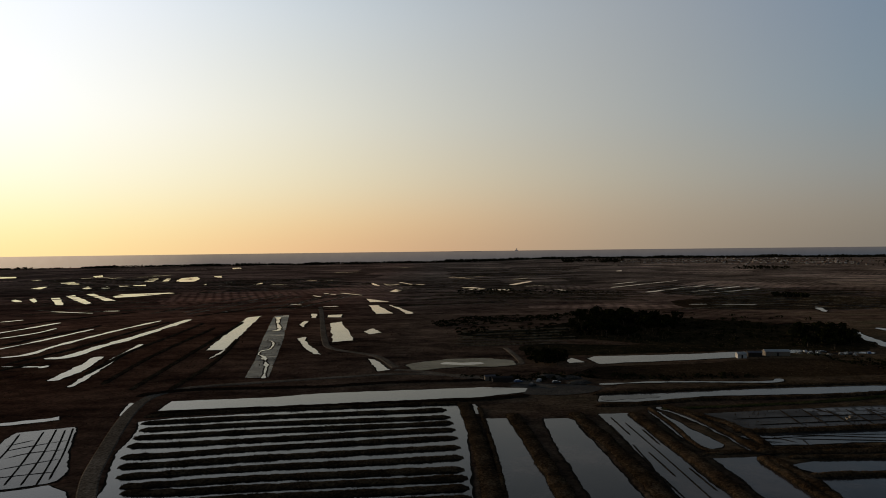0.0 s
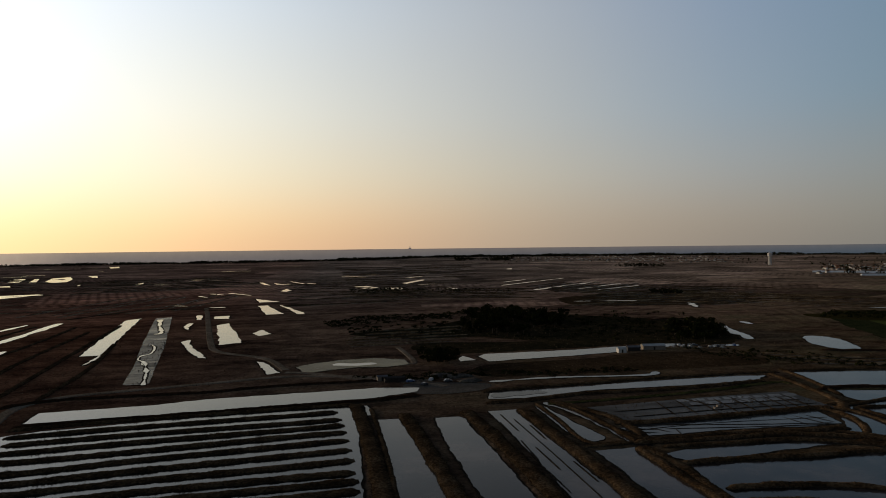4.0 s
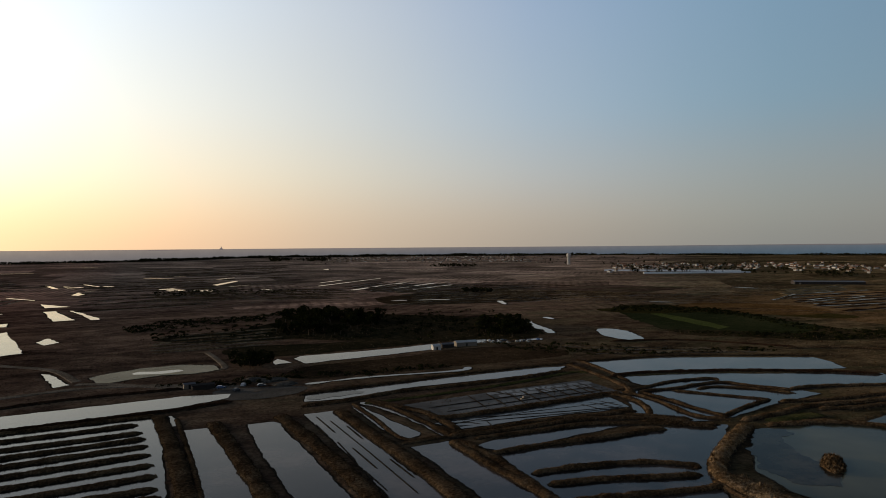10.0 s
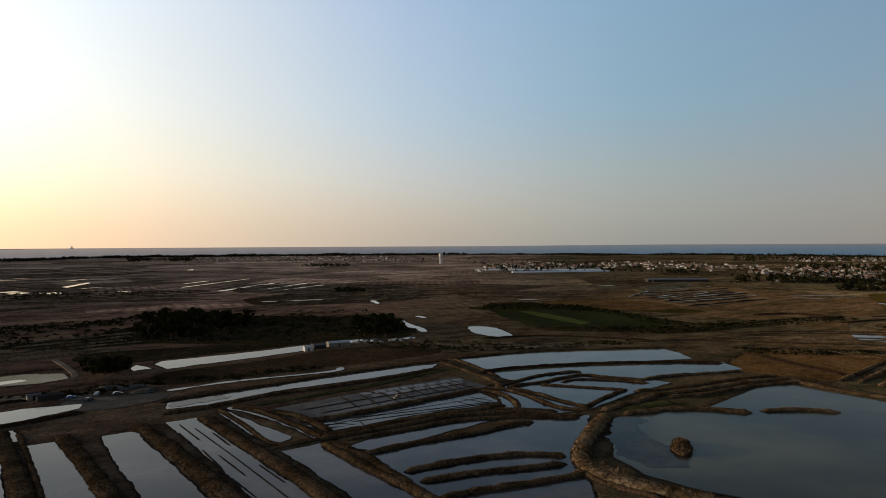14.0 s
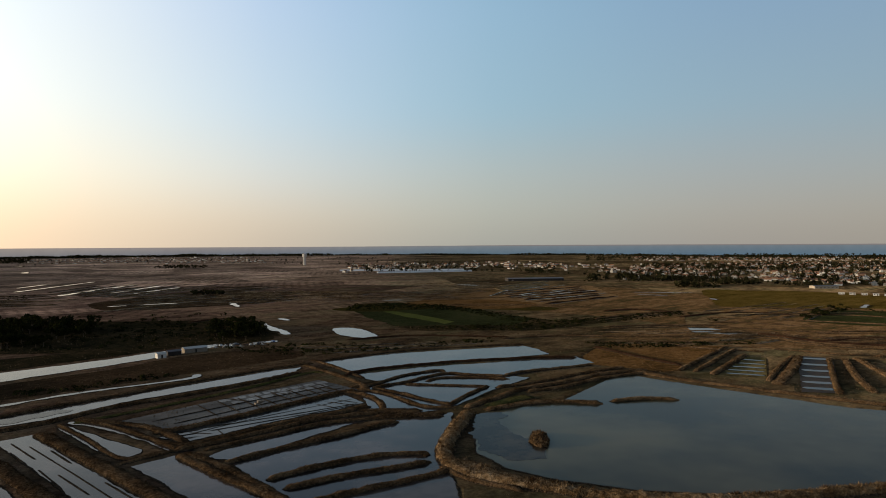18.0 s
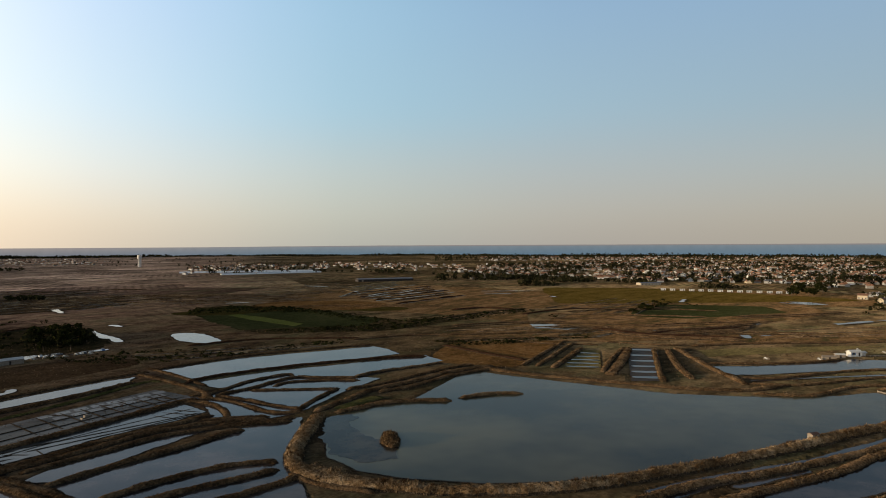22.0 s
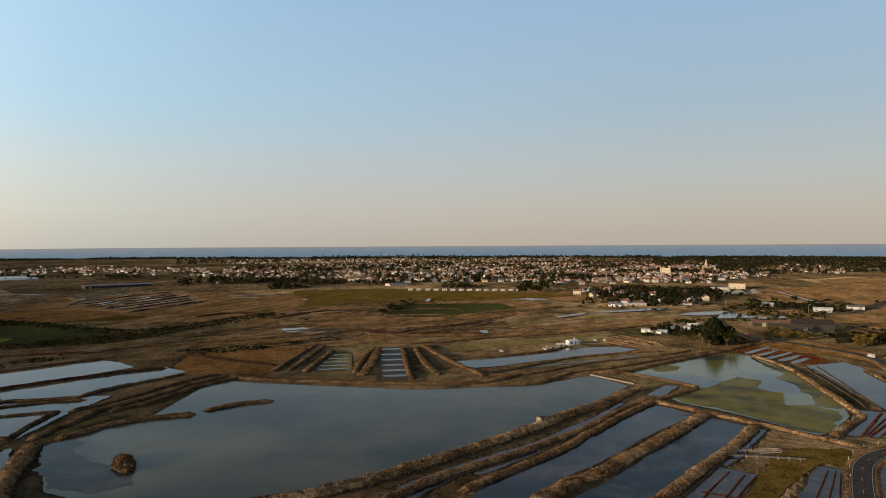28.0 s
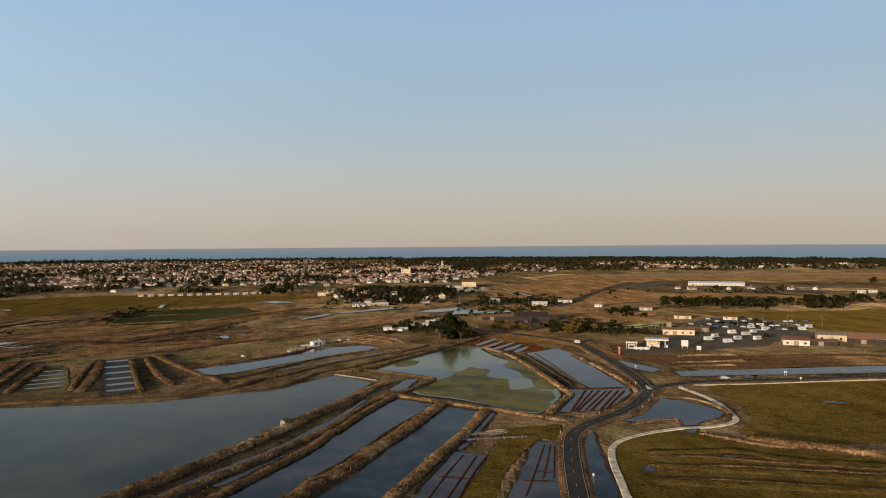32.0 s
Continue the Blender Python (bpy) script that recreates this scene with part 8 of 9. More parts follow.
def water_tower(x, y, height):
    ob = thing("water_tower", x, y, 0, 0, "tall pale concrete water tower with a wider tank", "water tower")
    bm = bmesh.new()
    tube(bm, 0, 0, -0.5, height * 0.62, 4.6, 4.2, 24)
    part("shaft", bm, "concrete", ob)
    bm = bmesh.new()
    tube(bm, 0, 0, height * 0.62, height * 0.70, 4.2, 6.6, 28)
    tube(bm, 0, 0, height * 0.70, height * 0.94, 6.6, 6.6, 28)
    part("tank", bm, "concrete", ob)
    bm = bmesh.new()
    tube(bm, 0, 0, height * 0.94, height, 6.8, 1.2, 28)
    part("roof", bm, "concrete", ob)
    for k in range(10):
        bm = bmesh.new()
        box(bm, 4.1, 4.9, -0.25, 0.25, -0.5, height * 0.64)
        bmesh.ops.rotate(bm, verts=bm.verts, cent=(0, 0, 0), matrix=Matrix.Rotation(2 * math.pi * k / 10, 3, "Z"))
        part("rib", bm, "concrete", ob)


def church(x, y, turn):
    ob = thing("church", x, y, 0, turn, "old stone church with a steep roof and pointed spire", "church")
    bm = bmesh.new()
    gable(bm, 30, 11, 8, 5)
    part("nave", bm, "stone_wall", ob)
    bm = bmesh.new()
    roof_shape(bm, 30, 11, 8, 5, 0.3, 0.4)
    part("roof", bm, "grey_timber", ob)
    bm = bmesh.new()
    box(bm, -6 - 3, -6 + 3, -10, -4, -0.5, 15)
    part("tower", bm, "stone_wall", ob)
    bm = bmesh.new()
    v = tube(bm, -6, -7, 15, 28, 3.9, 0.15, 8)
    part("spire", bm, "stone_wall", ob)
    # openings are dark slabs on the tower wall, their shade put in as paint
    for s in range(3):
        bm = bmesh.new()
        box(bm, -8.5 + 2 * s, -7.5 + 2 * s, -10.1, -9.9, 10, 13.5)
        part("belfry_opening", bm, "dark_paint", ob)


def keep(x, y, turn):
    ob = thing("castle_keep", x, y, 0, turn, "square pale stone castle keep with corner turrets", "castle")
    bm = bmesh.new()
    box(bm, -9, 9, -7, 7, -0.5, 14, 0.2)
    part("wall", bm, "cream_wall", ob)
    for sx in (-9, 9):
        for sy in (-7, 7):
            bm = bmesh.new()
            tube(bm, sx, sy, 6, 16.5, 1.5, 1.5, 12)
            part("turret", bm, "cream_wall", ob)
    bm = bmesh.new()
    box(bm, -20, 20, -17, -15.5, -0.5, 5)
    part("curtain_wall", bm, "stone_wall", ob)
    for k in range(4):
        bm = bmesh.new()
        box(bm, -7 + 4.4 * k, -6.2 + 4.4 * k, -7.15, -6.9, 7.5, 9.5)
        part("window", bm, "glass", ob)


def greenhouse(x0, y0, x1, y1, width):
    length = math.hypot(x1 - x0, y1 - y0)
    ob = thing("greenhouse", (x0 + x1) / 2, (y0 + y1) / 2, 0, math.degrees(math.atan2(y1 - y0, x1 - x0)), "very long pale plastic tunnel greenhouse", "greenhouse")
    n = max(3, int(length / 60))
    for k in range(n):
        a, b = -length / 2 + k * length / n + 1, -length / 2 + (k + 1) * length / n - 1
        bm = bmesh.new()
        arc = [(width / 2 * math.cos(t), 3.6 * math.sin(t)) for t in np.linspace(0, math.pi, 11)]
        e = [[bm.verts.new((q, c, s)) for c, s in arc] for q in (a, b)]
        for i in range(10):
            bm.faces.new((e[0][i], e[0][i + 1], e[1][i + 1], e[1][i]))
        bm.faces.new(e[0])
        bm.faces.new(e[1][::-1])
        part("tunnel", bm, "greenhouse_film", ob)


def salt_heap(x, y, radius, height):
    bm = bmesh.new()
    bmesh.ops.create_cone(bm, cap_ends=True, segments=20, radius1=radius, radius2=radius * 0.12, depth=height)
    bmesh.ops.subdivide_edges(bm, edges=bm.edges, cuts=2)
    for v in bm.verts:
        v.co += Vector((0, 0, height / 2)) + noise.noise_vector(v.co * 0.4 + Vector((x, y, 0))) * 0.5 * (v.co.z > -height * 0.4)
    ob = part("salt_heap", bm, "salt_crust", None, "large pale heap of harvested salt beside the store")
    ob.location = (x, y, -0.1)
    tagged(ob, category="heap")


def spoil_heap(x, y, radius, height):
    bm = bmesh.new()
    bmesh.ops.create_icosphere(bm, subdivisions=3, radius=1.0)
    for v in bm.verts:
        k = 1 + 0.35 * noise.noise(v.co * 1.7 + Vector((x, y, 0)))
        v.co = Vector((v.co.x * radius * k, v.co.y * radius * 0.6 * k, max(v.co.z * height * k, -0.1)))
    ob = part("spoil_mound", bm, "gravel", None, "mound of rubble and earth on the gravel yard")
    ob.location = (x, y, 0)
    tagged(ob, category="heap")


def boat(x, y, turn):
    ob = thing("boat", x, y, 0.9, turn, "small grey boat laid up on the bank", "boat")
    bm = bmesh.new()
    rings = [(-2.2, 0.75, 0.1), (-0.5, 0.95, 0.0), (1.2, 0.75, 0.05), (2.5, 0.06, 0.35)]
    rows = [[bm.verts.new(c) for c in ((q, -hw, 0.75 + z), (q, -hw * 0.6, 0.15 + z), (q, 0, z), (q, hw * 0.6, 0.15 + z), (q, hw, 0.75 + z))] for q, hw, z in rings]
    for a, b in zip(rows, rows[1:]):
        for i in range(4):
            bm.faces.new((a[i], a[i + 1], b[i + 1], b[i]))
    bm.faces.new(rows[0])
    part("hull", bm, "grey_timber", ob)
    bm = bmesh.new()
    box(bm, -1.0, 0.6, -0.55, 0.55, 0.5, 1.5, 0.08)
    part("cabin", bm, "grey_timber", ob)


def canopy(x, y, turn):
    ob = thing("filling_station", x, y, 0, turn, "filling station with a flat white canopy on posts", "filling station")
    bm = bmesh.new()
    box(bm, -7, 7, -4, 4, 4.6, 5.5, 0.05)
    part("canopy", bm, "white_paint", ob)
    for sx in (-5, 0, 5):
        bm = bmesh.new()
        box(bm, sx - 0.2, sx + 0.2, -0.2, 0.2, -0.1, 4.6)
        part("post", bm, "metal", ob)
        bm = bmesh.new()
        box(bm, sx + 0.8, sx + 1.6, -0.3, 0.3, 0, 1.7, 0.05)
        part("pump", bm, "silver_paint", ob)
    bm = bmesh.new()
    box(bm, -6, 2, 3, 6, -0.1, 3.2)
    part("shop", bm, "cream_wall", ob)


def kiosk(x, y, turn):
    ob = thing("kiosk", x, y, 0, turn, "small white kiosk with a projecting roof by the pumps", "kiosk")
    bm = bmesh.new()
    box(bm, -2.2, 2.2, -1.8, 1.8, -0.1, 2.8)
    part("wall", bm, "white_wall", ob)
    bm = bmesh.new()
    box(bm, -3.4, 3.4, -3.2, 2.4, 3.6, 4.2, 0.05)
    part("roof", bm, "white_paint", ob)
    for s in (-3, 3):
        bm = bmesh.new()
        box(bm, s - 0.1, s + 0.1, -2.9, -2.7, -0.1, 3.6)
        part("post", bm, "metal", ob)
    bm = bmesh.new()
    box(bm, -1.6, 1.6, -1.86, -1.78, 0.9, 2.1)
    part("window", bm, "glass", ob)


def kiosk_low(x, y, turn):
    ob = thing("car_wash", x, y, 0, turn, "low pale car-wash wall with pumps", "car wash")
    for s in (-3, 0, 3):
        bm = bmesh.new()
        box(bm, s - 0.7, s + 0.7, -0.5, 0.5, -0.1, 1.7, 0.05)
        part("machine", bm, "roof_sheet", ob)
    bm = bmesh.new()
    box(bm, -5, 5, 1.2, 1.4, -0.1, 1.3)
    part("wall", bm, "concrete", ob)



def water_slide(x, y, turn):
    """Pale green open chutes winding down from a stair tower."""
    ob = thing("water_slide", x, y, 0, turn, "pale green winding water slide on thin posts", "water slide")
    for k, (length, amp, top, off) in enumerate(((40, 3.0, 4.5, 0.0), (34, -2.4, 3.4, 4.5), (26, 2.0, 2.4, -4.0))):
        bm = bmesh.new()
        rings = []
        for i in range(25):
            f = i / 24
            cx, cy, cz = length * (0.5 - f), off + amp * math.sin(f * 9), 0.5 + top * (1 - f) ** 0.8
            rings.append([bm.verts.new((cx, cy + 1.0 * math.cos(a), cz + 0.8 * math.sin(a))) for a in np.linspace(math.pi, 2 * math.pi, 7)])
        for a, c in zip(rings, rings[1:]):
            for i in range(6):
                bm.faces.new((a[i], a[i + 1], c[i + 1], c[i]))
        part("chute", bm, "slide_plastic", ob)
        for i in range(2, 24, 5):
            f = i / 24
            bm = bmesh.new()
            tube(bm, length * (0.5 - f), off + amp * math.sin(f * 9), -0.1, 0.3 + top * (1 - f) ** 0.8 - 0.5, 0.12, 0.12, 7)
            part("post", bm, "metal", ob)
    bm = bmesh.new()
    box(bm, 19.5, 22.5, -2, 3, -0.1, 4.8)
    part("stair_tower", bm, "grey_timber", ob)


plain("slide_plastic", (0.15, 0.18, 0.085), 0.45, 0.2, 0.5)
cypress(481.7, -64.6, 16)
cypress(475.5, -66.4, 17.5)
cypress(480.6, -69.9, 15)
water_tower(1263.7, 1890.8, 37)
church(1743.5, -246, -98)
keep(1525.8, -128.9, -95)
greenhouse(1006, 1219, 1219, 1126, 9)
greenhouse(1030, 1391, 1262, 1191, 12)
mobile_home(971, 269, -77)
mobile_home(972, 257, -77)
mobile_home(973, 244, -77)
mobile_home(974, 232, -77)
mobile_home(975, 220, -77)
mobile_home(975, 208, -77)
mobile_home(976, 196, -77)
mobile_home(977, 184, -77)
mobile_home(978, 172, -77)
mobile_home(979, 161, -77)
mobile_home(980, 149, -77)
mobile_home(980, 137, -77)
mobile_home(981, 126, -77)
mobile_home(982, 115, -77)
shed(171.9, 405.2, 5, 4, 2.6, -3, 'roof_sheet', 'white_wall', 'small white hut with a pale roof beside the canal')
shed(195.8, 412.5, 14, 5, 2.6, -5, 'roof_sheet', 'grey_timber', 'long low grey shed with a pale sheet roof beside the canal')
shed(181.6, 410.1, 8, 4, 2.4, -4, 'slate', 'dark_timber', 'dark timber oyster shed beside the canal')
van(534, -30, 70, 0.03)
van(528, -36, 60, 0.03)
car(561, -49, 'white_paint', 30)
car(577, -60, 'silver_paint', 50)
car(539, -60, 'dark_paint', 20)
car(593, -72, 'white_paint', 80)
car(218.3, 422.8, 'silver_paint', 73)
car(227.6, 420, 'dark_paint', -17)
car(238.8, 412.5, 'dark_paint', 73)
car(251.5, 414.3, 'blue_paint', 73)
crate_stack(211.8, 417.5, -19)
crate_stack(217.7, 416.7, -5)
crate_stack(223.1, 416.4, 8)
crate_stack(226.2, 411.1, -19)
crate_stack(233.9, 412.5, -4)
crate_stack(240, 408.4, -25)
shed(22.3, 344.8, 5, 2.4, 2.3, 7, 'slate', 'grey_timber', 'small grey timber shed on the gravel yard')
shed(28.1, 341, 10, 3, 2.2, 5, 'dark_timber', 'dark_timber', 'dark long shed beside the gravel yard')
car(35.7, 338.8, 'blue_paint', 15)
car(46.2, 340.4, 'silver_paint', 60)
car(53.7, 335.6, 'dark_paint', 5)
car(41.4, 329.8, 'dark_paint', 45)
spoil_heap(52.5, 351.1, 6, 1.6)
spoil_heap(57.8, 346.1, 6, 1.6)
spoil_heap(61.6, 346.8, 6, 1.6)
spoil_heap(64.3, 334.5, 6, 1.6)
boat(148.6, 255.5, 10)
dyke_hut(259, 25.8, -32)
shack_house(463.4, 22.7, -52)
shed(443.5, 33.9, 7, 3, 1.8, -71, 'grey_timber', 'grey_timber', 'low grey plank shelter on the canal bank')
shed(454.6, 29.3, 5, 3, 1.8, -72, 'roof_sheet', 'grey_timber', 'low plank shelter with a pale roof on the canal bank')
crate_stack(439.8, 38.3, -86)
crate_stack(484.9, 8.4, -90)
crate_stack(486.4, 1.9, -90)
crate_stack(427.1, 63.6, -82)
jetty(468.7, 10.1, 18, -58)
timber_pile(239.2, -45.4, 10, -78)
jetty(232, -42.2, 26, -90)
jetty(237.7, -37.4, 9, -69)
plank_wall(359.2, 9.8, 339.1, -11.1)
shed(539.7, -27.9, 6, 3.2, 2, -84, 'roof_sheet', 'white_wall', 'low white shed with a pale roof near the cypresses')
shed(532.1, -33.4, 5, 3.2, 2, -54, 'grey_timber', 'grey_timber', 'low grey plank shed near the cypresses')
shed(534.9, -39.6, 7, 3.2, 2, -110, 'white_paint', 'white_wall', 'low white hut with a white roof near the cypresses')
shed(556.3, -46.8, 5, 3.2, 2, -85, 'roof_sheet', 'white_wall', 'low white shed with a pale roof near the cypresses')
shed(571.4, -53.8, 6, 3.2, 2, -56, 'grey_timber', 'grey_timber', 'low grey plank shed near the cypresses')
shed(562.7, -59.7, 5, 3.2, 2, -112, 'white_paint', 'white_wall', 'low white hut with a white roof near the cypresses')
shed(582.5, -65.7, 7, 3.2, 2, -87, 'roof_sheet', 'white_wall', 'low white shed with a pale roof near the cypresses')
shed(594.7, -73, 5, 3.2, 2, -58, 'grey_timber', 'grey_timber', 'low grey plank shed near the cypresses')
water_slide(513, -218.8, -106)
road_post(250.8, -76.8)
road_post(255.7, -82.6)
road_post(259.6, -90.5)
road_post(263.9, -97.5)
road_post(252.9, -93.6)
road_post(259.3, -102.4)
road_post(266.3, -110.5)
road_post(276.1, -117.6)
road_post(284.9, -123.3)
road_post(243.7, -71.4)
road_post(236.1, -67.7)
road_post(227.4, -65.2)
road_post(218.8, -62.8)
road_sign(187.5, -61.5, -110, 0.55, 0.6)
road_sign(316.2, -205.2, -124, 1.2, 0.7)
road_sign(301.1, -202.6, -125, 0.8, 0.6)
road_sign(392.8, -201.9, -118, 2.4, 2)
billboard(406.9, -200.3, -117)
road_sign(345.1, -142, -113, 0.8, 0.6)
road_sign(304.9, -124.5, -113, 0.6, 0.6)
totem(395.6, -153.9, -112)
traffic_island(300.4, -128.4, 168)
car(312.3, -171.8, 'white_paint', -93, 0.5)
car(312.8, -184.1, 'dark_paint', -93, 0.5)
van(440.6, -143.7, 10, 0.5)
camper(438.9, -233.4, -81)
camper(450.9, -244.9, -61)
camper(426.6, -240.2, -81)
camper(437.6, -253.5, -69)
camper(435.1, -266, -69)
camper(468, -267.4, -79)
camper(457.6, -271.8, -79)
camper(467.9, -283.7, -61)
camper(481, -301.8, -79)
camper(501, -310.1, -79)
camper(492.6, -297.4, -85)
camper(475.7, -327, -85)
camper(487.1, -340.6, -73)
car(557.6, -298.4, 'silver_paint', 11)
car(556, -305.6, 'dark_paint', 17)
car(554.4, -312.8, 'blue_paint', 5)
car(552.8, -320.1, 'silver_paint', 11)
car(551.3, -327.3, 'dark_paint', 17)
car(550.3, -331.7, 'white_paint', 5)
car(541.7, -289.6, 'dark_paint', 11)
car(540.2, -296.7, 'silver_paint', 17)
car(538.7, -303.7, 'dark_paint', 5)
car(537.1, -310.7, 'blue_paint', 11)
car(535.6, -317.7, 'silver_paint', 17)
car(534.7, -322.1, 'dark_paint', 5)
car(525.9, -266.6, 'white_paint', 11)
car(524.4, -273.4, 'dark_paint', 17)
car(522.9, -280.2, 'silver_paint', 5)
car(521.5, -287, 'dark_paint', 11)
car(520, -293.8, 'blue_paint', 17)
car(519.1, -298.1, 'silver_paint', 5)
car(517.7, -304.8, 'dark_paint', 11)
car(516.2, -311.6, 'white_paint', 17)
car(508.2, -258.3, 'dark_paint', 5)
car(506.8, -264.9, 'silver_paint', 11)
car(505.4, -271.5, 'dark_paint', 17)
car(504.5, -275.6, 'blue_paint', 5)
car(503.1, -282.2, 'silver_paint', 11)
car(501.8, -288.7, 'dark_paint', 17)
car(500.4, -295.3, 'white_paint', 5)
car(499, -301.8, 'dark_paint', 11)
car(453.5, -246.8, 'silver_paint', 17)
car(450.9, -259.8, 'dark_paint', 5)
car(527.4, -316.6, 'dark_paint', 5)
car(526.9, -324.6, 'blue_paint', 11)
car(527.1, -329.6, 'white_paint', 17)
car(527.3, -334.7, 'dark_paint', 5)
car(526.8, -342.7, 'dark_paint', 11)
car(527, -347.8, 'silver_paint', 17)
car(527.1, -352.9, 'silver_paint', 5)
car(527.3, -358, 'dark_paint', 11)
car(526.8, -366.1, 'blue_paint', 17)
car(502.6, -302.7, 'white_paint', 5)
car(502.7, -307.4, 'dark_paint', 11)
car(502.2, -315, 'dark_paint', 17)
car(502.3, -319.8, 'silver_paint', 5)
car(502.5, -324.6, 'silver_paint', 11)
car(502.6, -329.4, 'dark_paint', 17)
car(502.1, -337.1, 'blue_paint', 5)
car(502.2, -341.9, 'white_paint', 11)
car(502.4, -346.8, 'dark_paint', 17)
car(480, -290, 'dark_paint', 5)
car(480.1, -294.5, 'silver_paint', 11)
car(480.2, -299, 'silver_paint', 17)
car(480.3, -303.5, 'dark_paint', 5)
car(479.8, -310.9, 'blue_paint', 11)
car(479.9, -315.4, 'white_paint', 17)
car(479.9, -320, 'dark_paint', 5)
car(479.5, -327.4, 'dark_paint', 11)
hall(475.6, -230.5, 21, 14, 3.6, -113, 'cream_wall', 'terracotta', 0.12, 'cream supermarket building with a low terracotta roof')
hall(487.8, -252.4, 14, 10, 3, -114, 'terracotta', 'terracotta', 0.1, 'low terracotta-coloured shop wing beside the supermarket')
hall(570.5, -282.2, 14, 7, 2.8, -117, 'cream_wall', 'terracotta', 0.25, 'low shop row with an orange roof')
hall(553.7, -316, 11, 6, 2.6, -120, 'cream_wall', 'terracotta', 0.25, 'small orange-roofed kiosk building')
hall(411.4, -276.8, 15, 10, 3.4, -119, 'white_wall', 'terracotta', 0.3, 'white rendered house with a pinkish tiled roof')
hall(406.2, -290.1, 18, 8, 3, -120, 'dark_timber', 'terracotta', 0.2, 'dark timber annex with a red roof')
hall(425.2, -314.7, 22, 12, 3.8, -121, 'stone_wall', 'grey_timber', 0.15, 'stone workshop with a flat grey roof')
hall(407.2, -323.7, 22, 10, 3.6, -123, 'dark_timber', 'terracotta', 0.35, 'large dark barn with a red tiled roof')
hall(1009.3, -560.1, 80, 26, 3.6, -119, 'white_wall', 'white_paint', 0.16, 'long white hangar with a pale roof beyond the fields')
hall(572.2, -149.2, 27, 13, 5, -95, 'dark_timber', 'dark_timber', 0.5, 'dark timber barn with a steep dark roof')
hall(595, -128, 30, 9, 3.2, -95, 'dark_timber', 'terracotta', 0.25, 'long low shed with an orange tiled roof')
hall(777.1, -162.7, 12, 7, 2.8, -108, 'white_wall', 'roof_sheet', 0.3, 'white house with a pale roof among hedges')
hall(650.3, -285, 12, 8, 2.8, -114, 'white_wall', 'terracotta', 0.3, 'white bungalow with a tiled roof')
hall(804.8, -641.3, 9, 7, 2.4, -129, 'white_wall', 'roof_sheet', 0.4, 'white rounded farm store with a pale roof')
hall(801.4, -654.3, 9, 7, 2.4, -130, 'white_wall', 'roof_sheet', 0.4, 'white rounded farm store with a pale roof')
hall(985, 760, 100, 22, 4, -36, 'dark_timber', 'slate', 0.12, 'long low dark shed with a grey roof beyond the fields')
hall(1082, 322, 34, 15, 3.4, -44, 'stone_wall', 'slate', 0.12, 'wide grey-roofed hall at the edge of the town')
hall(760, -26, 32, 8, 2.6, -84, 'stone_wall', 'roof_sheet', 0.15, 'long low stone building with a pale roof among trees')
hall(982.1, -150.3, 24, 12, 6, -99, 'cream_wall', 'roof_sheet', 0.2, 'salt store hall with a pale roof')
hall(1069.2, -186.3, 22, 12, 8, -100, 'cream_wall', 'terracotta', 0.3, 'tall salt store with a tiled roof')
salt_heap(964.4, -169.8, 11, 6)
salt_heap(983.6, -192.1, 11, 5)
canopy(416.8, -186.8, -115)
kiosk(415.3, -169.9, -113)
kiosk_low(409.8, -173.7, -114)
hall(751.3, -236.6, 14, 9, 3.2, -98, 'white_wall', 'slate', 0.3, 'white house by the far road')
hall(722.9, -199.6, 16, 9, 3, -106, 'white_wall', 'roof_sheet', 0.3, 'white house by the far road')
lamp_post(589.8, -447.3, 9)
lamp_post(589.1, -450.7, 8)
lamp_post(488.3, -352.2, 8)
lamp_post(503.5, -334.3, 8)
lamp_post(514.3, -320.5, 7)
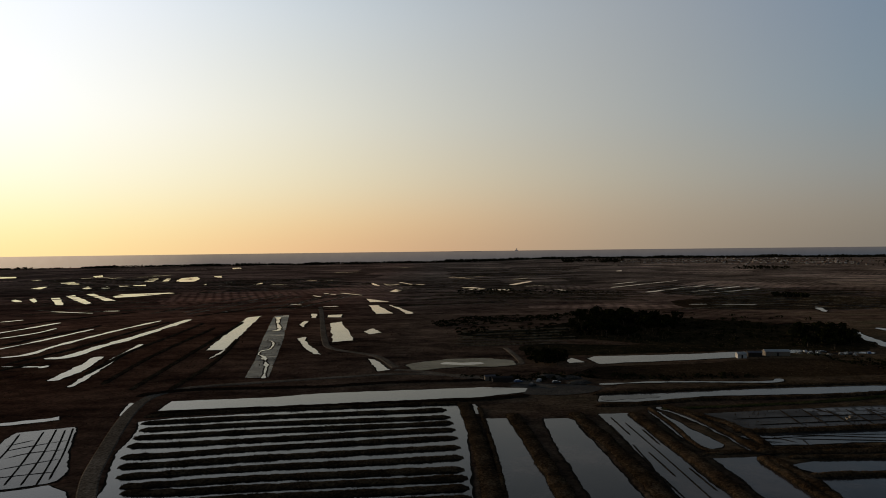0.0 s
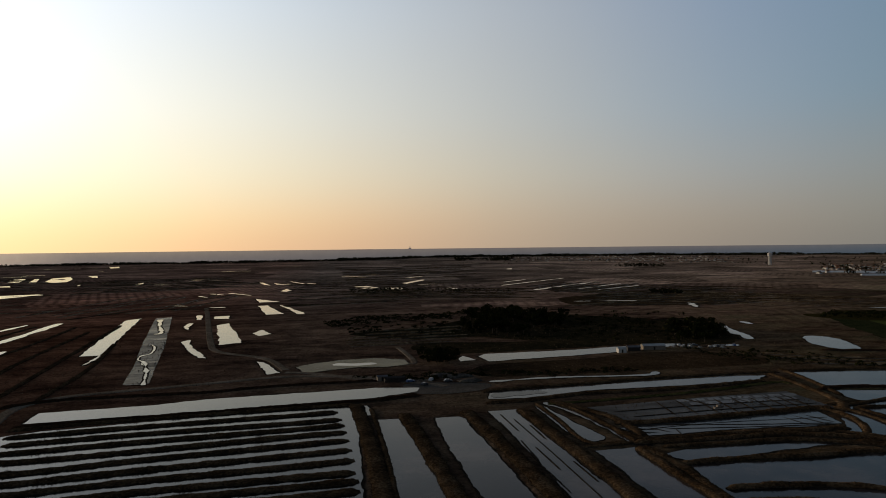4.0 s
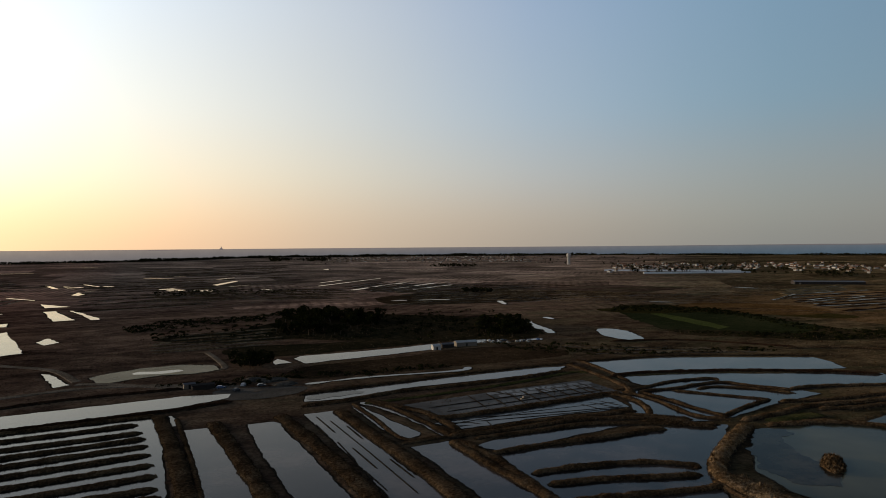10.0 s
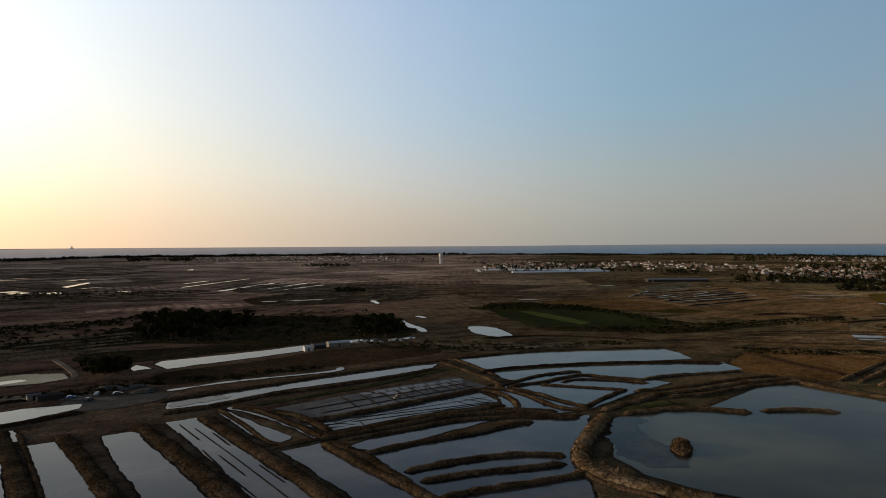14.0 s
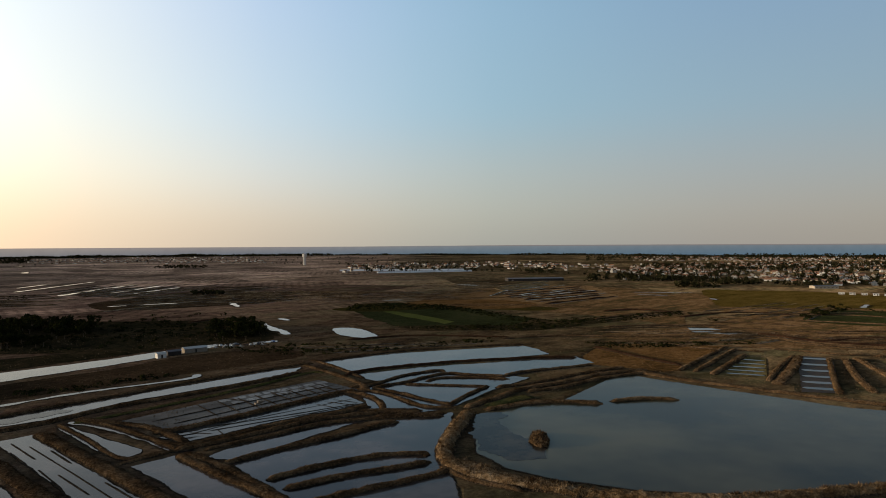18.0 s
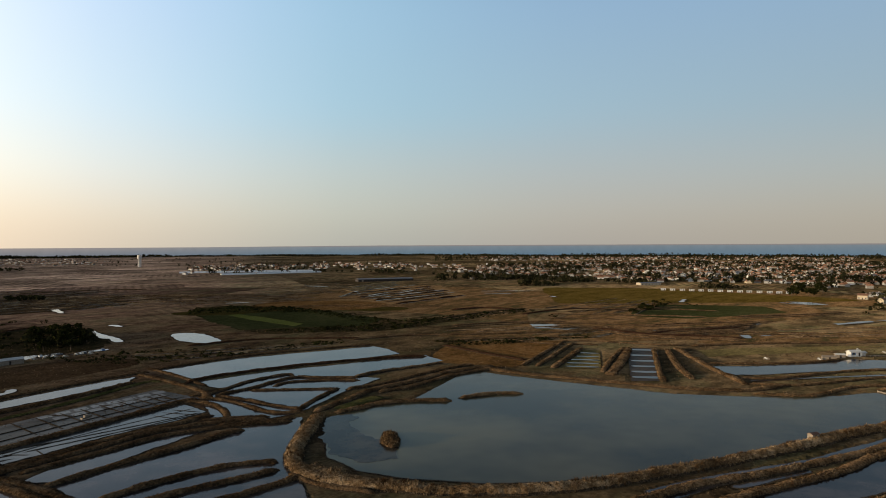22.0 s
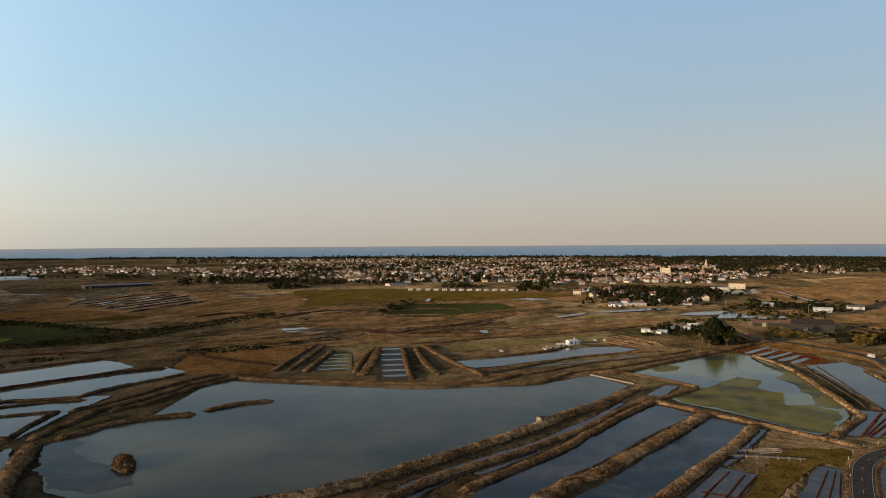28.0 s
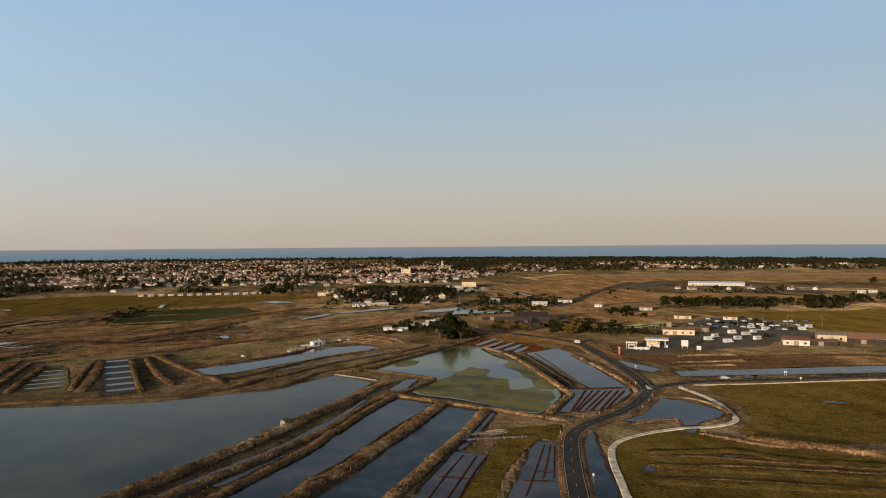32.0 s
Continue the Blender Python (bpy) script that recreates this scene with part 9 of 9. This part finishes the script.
lamp_post(486.4, -275.6, 7)
lamp_post(699.8, -181.1, 9)
lamp_post(749.5, -118.2, 9)
lamp_post(511.4, -297.3, 7)
house(936, -462, -137, 1)
house(920, -474, -88, 5)
house(907, -522, -45, 1)
house(911, -554, -142, 3)
house(886, -600, -95, 1)
house(877, -632, -51, 5)
house(696, -255, -131, 1)
house(913, -15, -121, 0)
house(956, -26, -77, 1)
house(868, 13, -29, 2)
house(897, -47, 7, 3)
house(892, -58, -104, 4)
house(858, -30, -122, 5)
house(782, -80, -81, 0)
house(835, -96, -37, 1)
house(841, -112, 2, 2)
house(757, -9, -101, 3)
house(775, -22, -122, 4)
house(779, -35, -78, 5)
house(906, 7, -30, 0)
house(969, 27, 11, 1)
house(926, 33, -98, 2)
house(993, 21, -119, 3)
house(933, -99, -81, 4)
house(817, -63, -35, 5)
house(969, -66, 6, 0)
house(966, -86, -105, 1)
house(980, -6, -121, 2)
house(955, -110, -82, 3)
# the grassy islet in the lagoon
bm = bmesh.new()
bmesh.ops.create_icosphere(bm, subdivisions=4, radius=1.0)
for v in bm.verts:
    k = 1 + 0.22 * noise.noise(v.co * 2.4)
    v.co = Vector((v.co.x * 3.1 * k, v.co.y * 8.6 * k, max(v.co.z * 2.1 * k, -0.05)))
islet = part("islet", bm, "dry_grass", None, "small rounded islet overgrown with olive scrub in the lagoon", smooth=True)
islet.matrix_world = pose(187.6, 144.0, 0, 0, 0, -228)
tagged(islet, category="islet")
at = np.array([v.co for v in islet.data.vertices if v.co.z > 0.1])
at = at[RNG.integers(0, len(at), 420)] + RNG.uniform(-0.2, 0.2, (420, 3))
tv, tf = tufts(at[:210] - (0, 0, 0.1), RNG.uniform(0.4, 0.9, 210), 0.3)
mesh("sedge", tv, tf, "sedge", islet, "tufts of sedge", "stuff")
tv, tf = tufts(at[210:] - (0, 0, 0.1), RNG.uniform(0.4, 1.0, 210), 0.3)
mesh("dry_grass", tv, tf, "straw", islet, "tufts of dry grass", "stuff")
